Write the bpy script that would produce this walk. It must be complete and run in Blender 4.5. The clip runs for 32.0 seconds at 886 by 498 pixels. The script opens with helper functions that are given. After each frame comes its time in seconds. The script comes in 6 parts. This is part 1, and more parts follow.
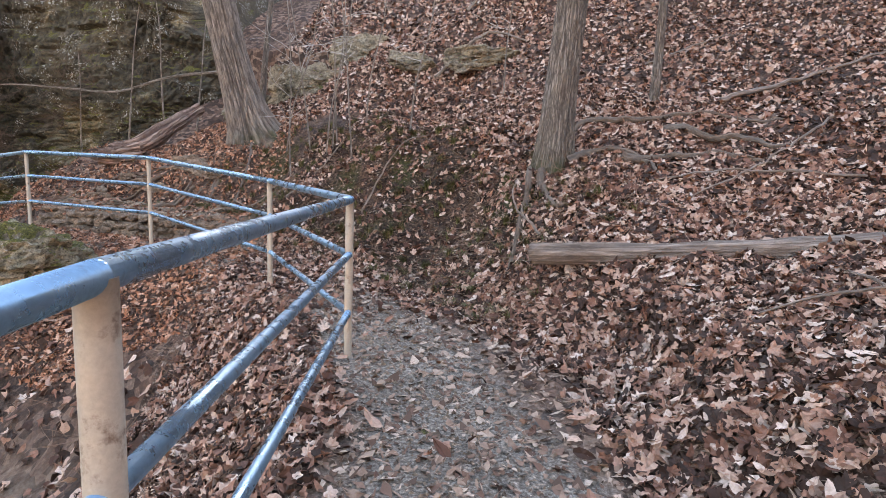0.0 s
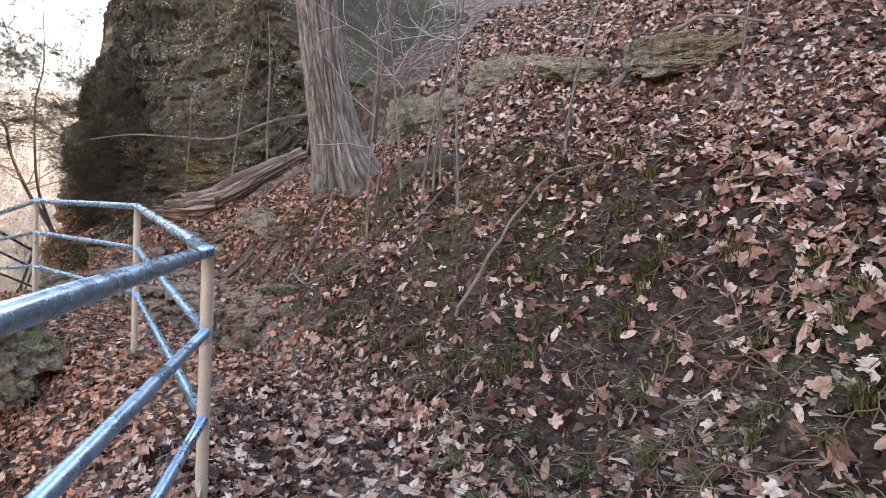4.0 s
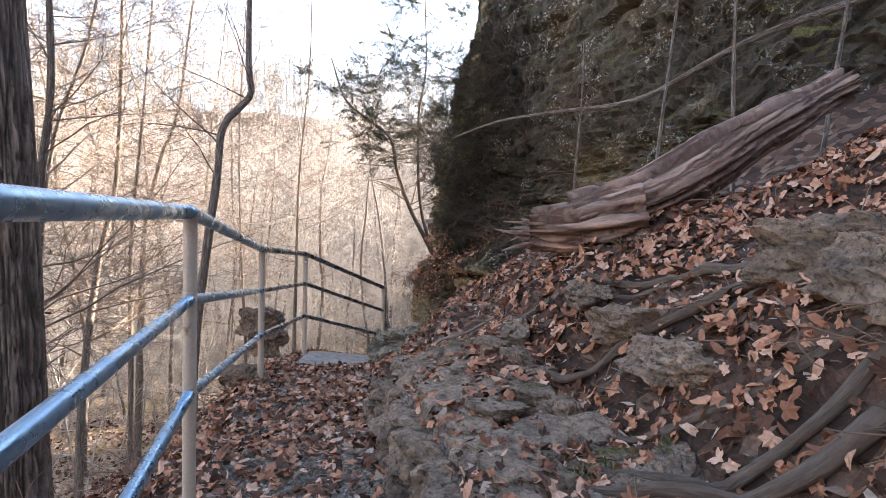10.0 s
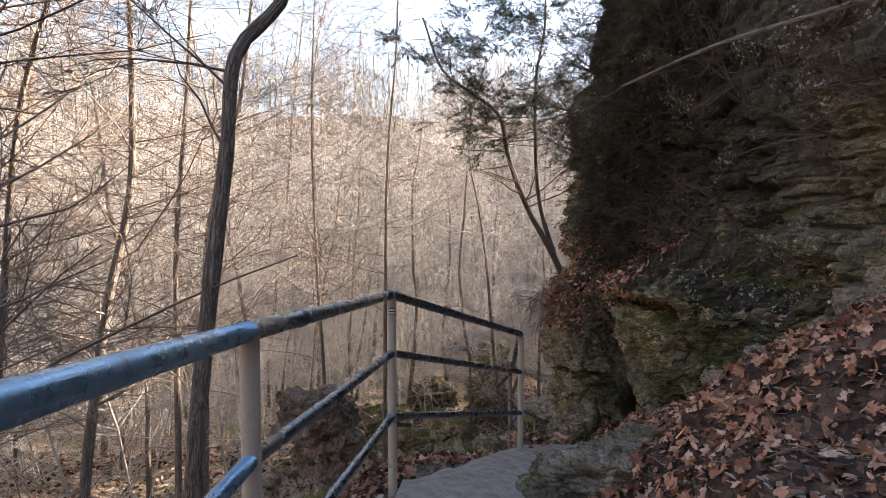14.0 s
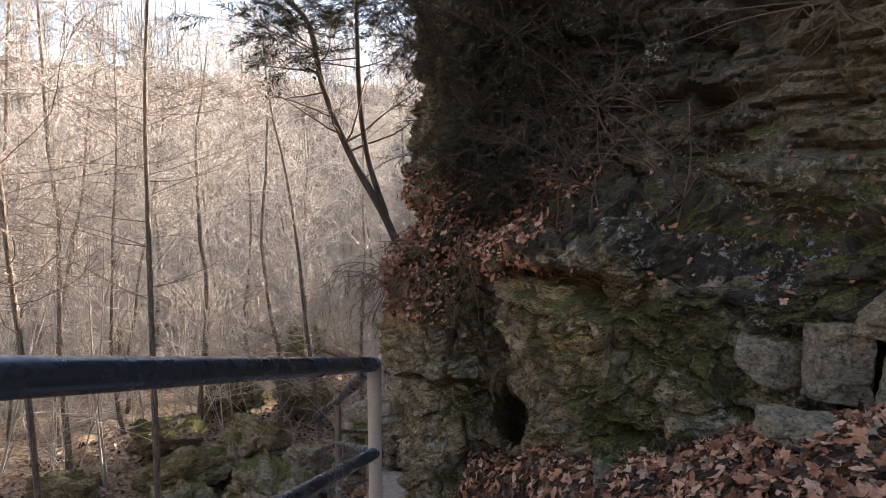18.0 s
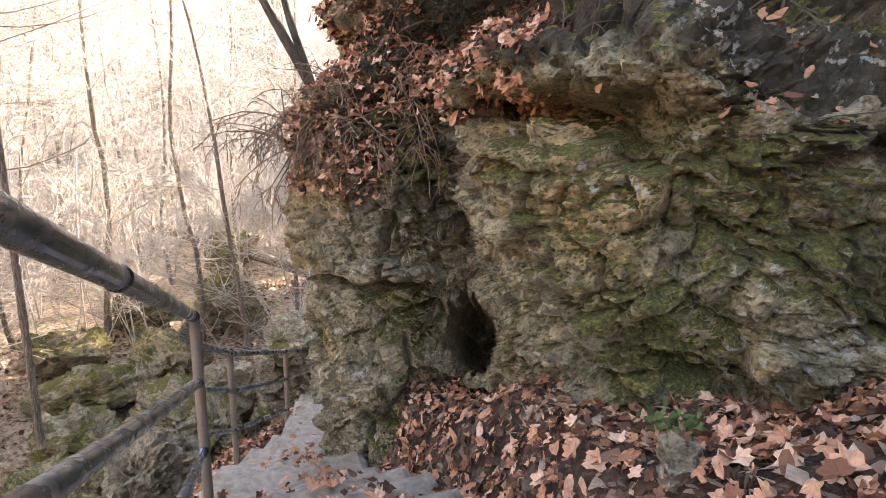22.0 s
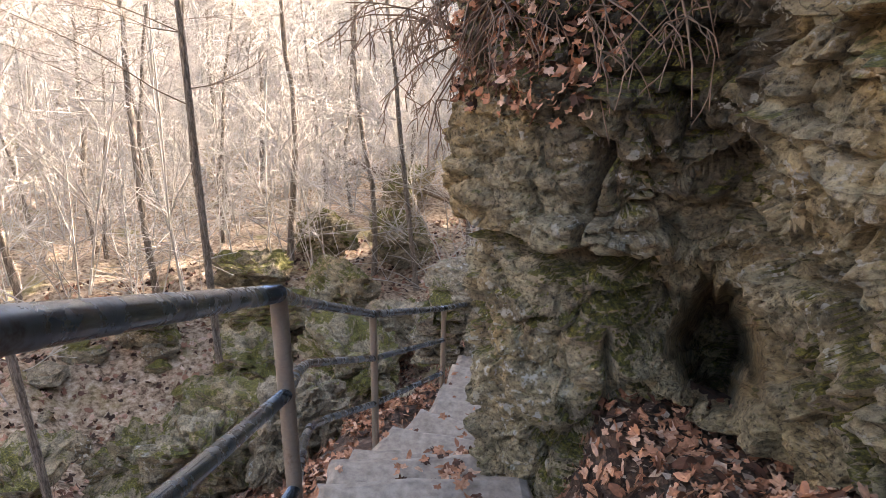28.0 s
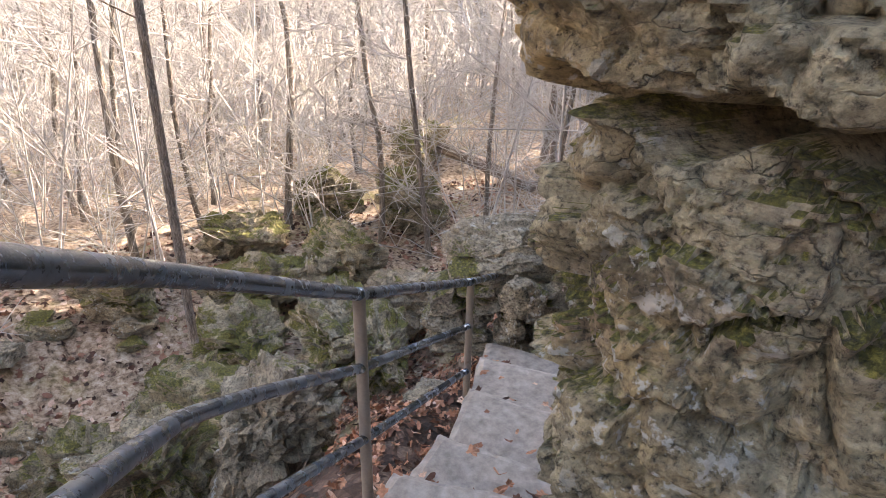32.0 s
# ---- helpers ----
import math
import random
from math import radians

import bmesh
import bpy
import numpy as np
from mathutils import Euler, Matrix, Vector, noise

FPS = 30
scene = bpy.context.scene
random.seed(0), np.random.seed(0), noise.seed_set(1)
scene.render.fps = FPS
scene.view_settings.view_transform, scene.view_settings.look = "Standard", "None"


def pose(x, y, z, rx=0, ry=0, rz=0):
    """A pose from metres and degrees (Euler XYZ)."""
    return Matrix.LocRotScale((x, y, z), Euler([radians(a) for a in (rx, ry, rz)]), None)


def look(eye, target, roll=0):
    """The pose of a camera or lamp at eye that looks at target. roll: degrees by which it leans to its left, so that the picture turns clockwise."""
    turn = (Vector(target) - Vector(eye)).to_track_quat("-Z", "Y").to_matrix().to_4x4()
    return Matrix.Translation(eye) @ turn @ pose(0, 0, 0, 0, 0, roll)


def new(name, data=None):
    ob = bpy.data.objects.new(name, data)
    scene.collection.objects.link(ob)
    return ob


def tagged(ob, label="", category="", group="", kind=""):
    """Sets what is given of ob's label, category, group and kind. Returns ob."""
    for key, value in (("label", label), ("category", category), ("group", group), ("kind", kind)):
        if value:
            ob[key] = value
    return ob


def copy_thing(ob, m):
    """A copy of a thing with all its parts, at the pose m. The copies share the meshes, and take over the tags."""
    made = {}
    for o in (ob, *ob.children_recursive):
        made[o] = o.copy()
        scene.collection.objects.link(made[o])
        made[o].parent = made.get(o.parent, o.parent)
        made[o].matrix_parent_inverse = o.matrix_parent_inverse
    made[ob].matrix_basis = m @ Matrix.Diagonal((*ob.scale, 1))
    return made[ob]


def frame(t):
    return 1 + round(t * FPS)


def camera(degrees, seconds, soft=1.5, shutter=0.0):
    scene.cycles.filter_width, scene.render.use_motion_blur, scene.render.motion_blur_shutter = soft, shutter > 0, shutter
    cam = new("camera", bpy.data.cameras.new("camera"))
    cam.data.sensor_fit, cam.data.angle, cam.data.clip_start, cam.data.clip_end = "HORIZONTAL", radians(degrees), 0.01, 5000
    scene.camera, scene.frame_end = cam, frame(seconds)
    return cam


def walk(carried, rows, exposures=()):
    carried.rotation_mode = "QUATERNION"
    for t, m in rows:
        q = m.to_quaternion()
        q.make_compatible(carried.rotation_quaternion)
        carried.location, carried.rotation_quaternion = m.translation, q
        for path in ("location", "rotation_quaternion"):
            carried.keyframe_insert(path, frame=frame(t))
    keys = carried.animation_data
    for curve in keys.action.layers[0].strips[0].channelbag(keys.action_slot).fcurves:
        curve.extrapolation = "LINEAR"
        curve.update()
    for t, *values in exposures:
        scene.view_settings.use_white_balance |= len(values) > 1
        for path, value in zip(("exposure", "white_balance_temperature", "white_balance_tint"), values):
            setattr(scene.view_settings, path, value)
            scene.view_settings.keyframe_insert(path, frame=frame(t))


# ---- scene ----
cam = camera(75.4, 32.0, 0.75)
METRES, EYE, TILT, LEAN, TURN = 21.0, 1.35, -8.3, -2.2, 0.0
ROWS = [
    (0.0, 0.0, 0.0, 0.0, -0.0, 0.0, 0.0),
    (0.5, 0.0016, 0.0213, 0.0034, 0.25, 0.53, 0.36),
    (1.0, -0.0012, 0.0442, 0.0056, 0.02, 1.2, 0.74),
    (1.5, -0.0026, 0.0659, 0.0087, -0.3, 1.86, 1.17),
    (2.0, -0.0002, 0.0892, 0.0134, 1.02, 2.88, 0.84),
    (2.5, 0.0011, 0.112, 0.0151, 2.46, 4.33, -0.59),
    (3.0, 0.0015, 0.1322, 0.0175, 6.17, 5.13, -1.14),
    (3.5, 0.0013, 0.1539, 0.0207, 12.31, 5.24, -2.17),
    (4.0, -0.0058, 0.1759, 0.0236, 15.69, 5.85, -3.0),
    (4.5, -0.0153, 0.196, 0.0255, 21.09, 5.67, -3.07),
    (6.5, -0.0649, 0.2761, 0.0386, 33.69, 5.32, -4.36),
    (7.0, -0.0805, 0.2943, 0.0418, 35.28, 5.56, -4.57),
    (7.5, -0.0968, 0.3116, 0.0428, 36.34, 5.65, -4.77),
    (8.0, -0.1121, 0.327, 0.045, 38.02, 5.61, -5.0),
    (8.5, -0.1277, 0.3397, 0.0489, 41.28, 5.28, -5.46),
    (9.0, -0.1425, 0.3539, 0.0506, 44.78, 4.93, -5.89),
    (9.5, -0.1581, 0.3652, 0.0537, 48.24, 4.65, -6.29),
    (10.0, -0.1786, 0.3751, 0.0588, 52.34, 4.26, -6.69),
    (10.5, -0.1995, 0.3867, 0.0618, 56.45, 4.02, -6.92),
    (11.0, -0.2193, 0.3959, 0.0662, 59.84, 4.01, -7.34),
    (11.5, -0.2406, 0.4014, 0.0687, 61.17, 4.26, -6.97),
    (12.0, -0.2601, 0.4099, 0.0692, 62.1, 3.71, -6.61),
    (12.5, -0.2758, 0.4191, 0.0717, 62.12, 2.91, -6.4),
    (13.0, -0.2929, 0.425, 0.0743, 62.22, 2.92, -6.29),
    (13.5, -0.3103, 0.4335, 0.0753, 61.96, 3.05, -6.3),
    (14.0, -0.3281, 0.4416, 0.0761, 61.41, 3.13, -6.13),
    (14.5, -0.3471, 0.4492, 0.0759, 60.96, 3.23, -6.01),
    (16.5, -0.4135, 0.4921, 0.0722, 55.81, 3.68, -5.67),
    (17.0, -0.4281, 0.5028, 0.0732, 52.0, 3.53, -5.24),
    (17.5, -0.4406, 0.5118, 0.0749, 47.53, 3.01, -4.63),
    (18.0, -0.4502, 0.5234, 0.0745, 42.85, 2.07, -3.97),
    (18.5, -0.4584, 0.5328, 0.0749, 38.71, 0.92, -3.81),
    (19.0, -0.4666, 0.5383, 0.0748, 36.79, -0.16, -3.81),
    (19.5, -0.4732, 0.5456, 0.0686, 36.51, -2.27, -3.74),
    (20.0, -0.4783, 0.5546, 0.0657, 36.01, -4.63, -3.9),
    (20.5, -0.4857, 0.5608, 0.065, 35.5, -6.36, -4.24),
    (21.0, -0.4918, 0.5675, 0.0628, 36.11, -6.2, -4.36),
    (21.5, -0.4976, 0.5793, 0.0592, 36.42, -6.07, -4.51),
    (22.0, -0.5037, 0.5898, 0.0563, 37.69, -6.09, -5.02),
    (22.5, -0.5153, 0.5977, 0.0538, 40.3, -6.6, -5.62),
    (23.0, -0.524, 0.6057, 0.0539, 44.21, -7.63, -6.15),
    (23.5, -0.5298, 0.6144, 0.0543, 48.45, -9.14, -6.49),
    (24.0, -0.5357, 0.6199, 0.0516, 50.34, -9.4, -7.02),
    (24.5, -0.5432, 0.6231, 0.0503, 51.24, -9.3, -7.16),
    (25.0, -0.5459, 0.6252, 0.0509, 52.55, -9.65, -6.98),
    (25.5, -0.5464, 0.6259, 0.0505, 54.88, -11.08, -7.17),
    (27.5, -0.5472, 0.6269, 0.0502, 52.79, -13.16, -7.03),
    (28.0, -0.5502, 0.6312, 0.0502, 55.53, -13.83, -6.87),
    (28.5, -0.5553, 0.6354, 0.0461, 55.74, -16.99, -6.61),
    (29.0, -0.5633, 0.6377, 0.0424, 53.76, -21.89, -7.32),
    (29.5, -0.5695, 0.6411, 0.0417, 53.19, -21.05, -7.62),
    (30.0, -0.5775, 0.6494, 0.037, 56.33, -19.74, -5.95),
    (30.5, -0.5849, 0.6556, 0.0352, 56.99, -20.2, -6.66),
    (31.0, -0.5974, 0.6605, 0.0307, 53.52, -19.14, -7.72),
    (31.5, -0.6054, 0.6644, 0.0293, 54.39, -18.64, -7.21),
    (32.0, -0.6133, 0.6724, 0.0242, 56.71, -17.03, -6.79),
]
EXPOSURE = [(0, 3.98, 9400), (1, 4.15, 9200), (2, 4.35, 8900), (3, 4.5, 8900), (4, 4.05, 8800), (8, 3.72, 8200), (11, 3.45, 8200), (13, 2.98, 8300), (17, 2.8, 8300), (19, 3.44, 8500), (21, 4.44, 9200), (22, 4.52, 9100), (24, 4.34, 8600), (25.5, 4.22, 8600), (28, 4.2, 8500), (29, 4.27, 8400), (30, 4.45, 8300), (32, 4.42, 8300)]
walk(cam, [(t, pose(0, 0, EYE, TILT, LEAN, TURN) @ pose(METRES * x, METRES * y, METRES * z, 90 + pitch, roll, yaw)) for t, x, y, z, yaw, pitch, roll in ROWS], [(t, e, k, 22) for t, e, k in EXPOSURE])

# world, sun, sky
SUN_EL, SUN_AZ = radians(20.6), radians(-4.0)
world = bpy.data.worlds.new("sky")
scene.world = world
world.use_nodes = True
wn = world.node_tree.nodes
sky = wn.new("ShaderNodeTexSky")
sky.sky_type, sky.sun_disc = "NISHITA", False
sky.sun_elevation, sky.sun_rotation = SUN_EL, SUN_AZ
sky.air_density, sky.dust_density, sky.ozone_density = 1.0, 0.5, 2.0
world.node_tree.links.new(sky.outputs[0], wn["Background"].inputs[0])
wn["Background"].inputs[1].default_value = 0.085
sun = new("sun", bpy.data.lights.new("sun", "SUN"))
sun.data.energy, sun.data.angle, sun.data.color = 5.0, radians(0.5), (1.0, 0.98, 0.94)
sun_way = Vector((math.sin(SUN_AZ) * math.cos(SUN_EL), math.cos(SUN_AZ) * math.cos(SUN_EL), math.sin(SUN_EL)))
sun.matrix_world = look(sun_way * 50, (0, 0, 0))

# ---------- materials ----------


def material(name, rough=0.8, metal=0.0):
    m = bpy.data.materials.new(name)
    m.use_nodes = True
    b = m.node_tree.nodes["Principled BSDF"]
    b.inputs["Roughness"].default_value, b.inputs["Metallic"].default_value = rough, metal
    return m, m.node_tree.nodes, m.node_tree.links, b


def ramp(nodes, links, fac, stops):
    r = nodes.new("ShaderNodeValToRGB")
    while len(r.color_ramp.elements) < len(stops):
        r.color_ramp.elements.new(0.5)
    for e, (p, c) in zip(r.color_ramp.elements, stops):
        e.position, e.color = p, (*c, 1) if len(c) == 3 else c
    links.new(fac, r.inputs[0])
    return r.outputs[0]


def tex_noise(nodes, links, scale, detail=6, rough=0.6, stretch=None, vec=None):
    n = nodes.new("ShaderNodeTexNoise")
    n.inputs["Scale"].default_value, n.inputs["Detail"].default_value, n.inputs["Roughness"].default_value = scale, detail, rough
    if vec is None:
        vec = nodes.new("ShaderNodeNewGeometry").outputs["Position"]
    if stretch:
        mp = nodes.new("ShaderNodeMapping")
        mp.inputs["Scale"].default_value = stretch
        links.new(vec, mp.inputs[0])
        vec = mp.outputs[0]
    links.new(vec, n.inputs["Vector"])
    return n.outputs["Fac"]


def mix(nodes, links, fac, a, b, mode="MIX"):
    x = nodes.new("ShaderNodeMix")
    x.data_type, x.blend_type = "RGBA", mode
    for sock, v in ((x.inputs[0], fac), (x.inputs[6], a), (x.inputs[7], b)):
        if isinstance(v, bpy.types.NodeSocket):
            links.new(v, sock)
        elif isinstance(v, (int, float)):
            sock.default_value = v
        else:
            sock.default_value = (*v, 1)
    return x.outputs[2]


def bump(nodes, links, bsdf, height, strength=0.5, distance=0.02):
    b = nodes.new("ShaderNodeBump")
    b.inputs["Strength"].default_value, b.inputs["Distance"].default_value = strength, distance
    links.new(height, b.inputs["Height"])
    links.new(b.outputs[0], bsdf.inputs["Normal"])


def step_of(nodes, links, fac, lo, hi):
    r = nodes.new("ShaderNodeMapRange")
    r.inputs[1].default_value, r.inputs[2].default_value = lo, hi
    links.new(fac, r.inputs[0])
    return r.outputs[0]


def attribute(nodes, name):
    a = nodes.new("ShaderNodeAttribute")
    a.attribute_name = name
    return a.outputs["Fac"]


def ground_material():
    m, n, l, b = material("forest_floor", 0.95)
    big, fine = tex_noise(n, l, 1.3, 8), tex_noise(n, l, 28, 6, 0.7)
    soil = ramp(n, l, fine, [(0.32, (0.008, 0.0055, 0.004)), (0.47, (0.035, 0.02, 0.013)), (0.66, (0.17, 0.1, 0.066))])
    v = n.new("ShaderNodeTexVoronoi")
    v.inputs["Scale"].default_value, v.inputs["Randomness"].default_value = 11, 1
    l.new(n.new("ShaderNodeNewGeometry").outputs["Position"], v.inputs["Vector"])
    sep = n.new("ShaderNodeSeparateColor")
    l.new(v.outputs["Color"], sep.inputs[0])
    litter = ramp(n, l, sep.outputs[0], [(0.0, (0.02, 0.011, 0.007)), (0.35, (0.08, 0.038, 0.024)), (0.65, (0.24, 0.13, 0.085)), (1.0, (0.42, 0.28, 0.2))])
    litter = mix(n, l, step_of(n, l, fine, 0.35, 0.7), mix(n, l, 0.65, litter, (0.08, 0.05, 0.035)), litter)
    c = mix(n, l, attribute(n, "litter"), soil, litter)
    gravel = ramp(n, l, tex_noise(n, l, 55, 5, 0.75), [(0.34, (0.045, 0.041, 0.036)), (0.5, (0.25, 0.22, 0.18)), (0.66, (0.6, 0.54, 0.46))])
    gravel = mix(n, l, step_of(n, l, big, 0.4, 0.65), gravel, mix(n, l, 0.45, gravel, (0.1, 0.075, 0.055)))
    c = mix(n, l, attribute(n, "path"), c, gravel)
    # dry straw cover, its pale tone also painting sunlight onto the valley floor
    straw = ramp(n, l, tex_noise(n, l, 9, 7, 0.7), [(0.34, (0.05, 0.03, 0.016)), (0.5, (0.36, 0.265, 0.185)), (0.66, (0.6, 0.51, 0.4))])
    straw = mix(n, l, step_of(n, l, tex_noise(n, l, 0.7, 5), 0.56, 0.68), straw, mix(n, l, 0.6, straw, (0.2, 0.19, 0.05)))
    c = mix(n, l, attribute(n, "straw"), c, straw)
    moss = ramp(n, l, fine, [(0.3, (0.016, 0.02, 0.006)), (0.7, (0.1, 0.11, 0.025))])
    c = mix(n, l, attribute(n, "moss"), c, moss)
    l.new(c, b.inputs["Base Color"])
    bump(n, l, b, fine, 1.0, 0.05)
    return m


def rock_material(name, base, warm, moss_amount, lichen=0.5, dark=0.0):
    """Weathered stone: a quiet body colour, ochre patches, fine grit, thin cracks, pale lichen flecks and moss."""
    m, n, l, b = material(name, 0.92)
    big, mid, fine = tex_noise(n, l, 0.8, 4), tex_noise(n, l, 3.2, 6, 0.6, (1, 1, 1.7)), tex_noise(n, l, 48, 7, 0.75)
    grain = tex_noise(n, l, 11, 7, 0.7, (1, 1, 1.5))
    c = ramp(n, l, mid, [(0.34, tuple(x * 0.62 for x in base)), (0.5, base), (0.66, tuple(min(1, x * 1.22) for x in base))])
    c = mix(n, l, step_of(n, l, big, 0.46, 0.62), c, mix(n, l, 0.6, c, warm))
    c = mix(n, l, step_of(n, l, tex_noise(n, l, 1.9, 6, 0.65), 0.54, 0.66), c, mix(n, l, 0.5, c, (0.16, 0.115, 0.105)))
    c = mix(n, l, 1.0, c, ramp(n, l, grain, [(0.36, (0.5, 0.5, 0.48)), (0.5, (1.0, 1.0, 1.0)), (0.66, (1.35, 1.33, 1.28))]), "MULTIPLY")
    c = mix(n, l, 1.0, c, ramp(n, l, fine, [(0.36, (0.22, 0.215, 0.21)), (0.46, (0.95, 0.95, 0.95)), (0.64, (1.45, 1.45, 1.42))]), "MULTIPLY")
    stain = n.new("ShaderNodeMath")
    stain.operation = "MULTIPLY"
    stain.inputs[1].default_value = dark
    l.new(step_of(n, l, tex_noise(n, l, 0.6, 7, 0.65), 0.46, 0.6), stain.inputs[0])
    c = mix(n, l, stain.outputs[0], c, mix(n, l, 0.7, c, (0.04, 0.036, 0.028)))
    # dark stain of the cliff, with shade put into the same colour mask
    c = mix(n, l, attribute(n, "crust_shade"), c, mix(n, l, 0.8, c, (0.018, 0.015, 0.012)))
    wave = n.new("ShaderNodeTexNoise")
    wave.inputs["Scale"].default_value, wave.inputs["Detail"].default_value = 4.5, 6
    l.new(n.new("ShaderNodeNewGeometry").outputs["Position"], wave.inputs["Vector"])
    squash = n.new("ShaderNodeMapping")
    squash.inputs["Scale"].default_value = (1, 1, 2.0)
    l.new(mix(n, l, 0.22, n.new("ShaderNodeNewGeometry").outputs["Position"], wave.outputs["Color"]), squash.inputs[0])
    seam = n.new("ShaderNodeTexVoronoi")
    seam.feature = "DISTANCE_TO_EDGE"
    seam.inputs["Scale"].default_value = 7
    l.new(squash.outputs[0], seam.inputs["Vector"])
    crack = n.new("ShaderNodeMath")
    crack.operation = "MULTIPLY"
    l.new(step_of(n, l, seam.outputs["Distance"], 0.02, 0.0), crack.inputs[0])
    l.new(step_of(n, l, tex_noise(n, l, 3.1, 3), 0.5, 0.6), crack.inputs[1])
    c = mix(n, l, crack.outputs[0], c, mix(n, l, 0.6, c, (0.015, 0.013, 0.01)))
    fleck = n.new("ShaderNodeMath")
    fleck.operation = "MULTIPLY"
    l.new(step_of(n, l, tex_noise(n, l, 21, 5, 0.62), 0.55, 0.6), fleck.inputs[0])
    l.new(step_of(n, l, tex_noise(n, l, 1.6, 5), 0.6 - 0.14 * lichen, 0.68 - 0.14 * lichen), fleck.inputs[1])
    c = mix(n, l, fleck.outputs[0], c, mix(n, l, 0.75, c, (0.52, 0.52, 0.47)))
    up = n.new("ShaderNodeSeparateXYZ")
    l.new(n.new("ShaderNodeNewGeometry").outputs["Normal"], up.inputs[0])
    mossy = n.new("ShaderNodeMath")
    mossy.operation = "MULTIPLY_ADD"
    mossy.inputs[1].default_value = 0.16
    l.new(up.outputs[2], mossy.inputs[0])
    grown_over = n.new("ShaderNodeMath")
    grown_over.operation = "MULTIPLY_ADD"
    grown_over.inputs[1].default_value = 0.14
    l.new(attribute(n, "growth"), grown_over.inputs[0])
    l.new(tex_noise(n, l, 1.9, 8, 0.7), grown_over.inputs[2])
    l.new(grown_over.outputs[0], mossy.inputs[2])
    green = ramp(n, l, fine, [(0.36, (0.022, 0.023, 0.006)), (0.52, (0.1, 0.095, 0.02)), (0.66, (0.27, 0.245, 0.055))])
    c = mix(n, l, step_of(n, l, mossy.outputs[0], 0.72 - moss_amount * 0.3, 0.77 - moss_amount * 0.3), c, green)
    l.new(c, b.inputs["Base Color"])
    h = n.new("ShaderNodeMath")
    h.operation = "MULTIPLY_ADD"
    h.inputs[1].default_value = 0.35
    l.new(fine, h.inputs[0])
    l.new(grain, h.inputs[2])
    h3 = n.new("ShaderNodeMath")
    h3.operation = "MULTIPLY_ADD"
    h3.inputs[1].default_value = -0.25
    l.new(crack.outputs[0], h3.inputs[0])
    l.new(h.outputs[0], h3.inputs[2])
    bump(n, l, b, h3.outputs[0], 1.0, 0.05)
    return m


def leaf_material(name, stops, rough=0.75):
    m, n, l, b = material(name, rough)
    isl = n.new("ShaderNodeNewGeometry").outputs["Random Per Island"]
    c = ramp(n, l, isl, stops)
    c = mix(n, l, step_of(n, l, tex_noise(n, l, 60, 4), 0.35, 0.75), mix(n, l, 0.45, c, (0.07, 0.035, 0.02)), c)
    l.new(c, b.inputs["Base Color"])
    b.inputs["Specular IOR Level"].default_value = 0.35
    return m


def bark_material(name, dark, light, scale=1.0, plates=0.0):
    m, n, l, b = material(name, 0.92)
    at = n.new("ShaderNodeAttribute")
    at.attribute_name = "bark"
    a = tex_noise(n, l, 30 * scale, 8, 0.7, (1, 1, 0.16), at.outputs["Vector"])
    g = tex_noise(n, l, 2.5, 5)
    c = ramp(n, l, a, [(0.3, dark), (0.55, tuple((p + q) / 2 for p, q in zip(dark, light))), (0.75, light)])
    c = mix(n, l, step_of(n, l, g, 0.45, 0.75), c, mix(n, l, 0.35, c, (0.3, 0.29, 0.27)))
    mp = n.new("ShaderNodeMapping")
    mp.inputs["Scale"].default_value = (1, 1, 0.075)
    l.new(at.outputs["Vector"], mp.inputs[0])
    wave = n.new("ShaderNodeTexNoise")
    wave.inputs["Scale"].default_value, wave.inputs["Detail"].default_value = 14, 4
    l.new(at.outputs["Vector"], wave.inputs["Vector"])
    warp = mix(n, l, 0.025, mp.outputs[0], wave.outputs["Color"])
    plate = n.new("ShaderNodeTexVoronoi")
    plate.feature = "DISTANCE_TO_EDGE"
    plate.inputs["Scale"].default_value = 30 * scale
    l.new(warp, plate.inputs["Vector"])
    crack = n.new("ShaderNodeMath")
    crack.operation = "MULTIPLY"
    crack.inputs[1].default_value = plates
    l.new(step_of(n, l, plate.outputs["Distance"], 0.14, 0.01), crack.inputs[0])
    fissure = crack.outputs[0]
    c = mix(n, l, fissure, c, mix(n, l, 0.9, c, dark))
    c = mix(n, l, attribute(n, "groove"), c, mix(n, l, 0.7, c, dark))
    mossy = n.new("ShaderNodeMath")
    mossy.operation = "MULTIPLY"
    l.new(attribute(n, "foot"), mossy.inputs[0])
    l.new(step_of(n, l, g, 0.4, 0.6), mossy.inputs[1])
    c = mix(n, l, mossy.outputs[0], c, (0.05, 0.055, 0.015))
    l.new(c, b.inputs["Base Color"])
    deep = n.new("ShaderNodeMath")
    deep.operation = "MULTIPLY_ADD"
    deep.inputs[1].default_value = -0.5
    l.new(fissure, deep.inputs[0])
    l.new(a, deep.inputs[2])
    bump(n, l, b, deep.outputs[0], 1.0, 0.03)
    return m


def plain(name, colour, rough=0.8, metal=0.0, vary=0.35, scale=20):
    m, n, l, b = material(name, rough, metal)
    f = tex_noise(n, l, scale, 6, 0.65)
    c = ramp(n, l, f, [(0.3, tuple(x * (1 - vary) for x in colour)), (0.7, tuple(min(1, x * (1 + vary)) for x in colour))])
    l.new(c, b.inputs["Base Color"])
    bump(n, l, b, f, 0.25, 0.004)
    return m


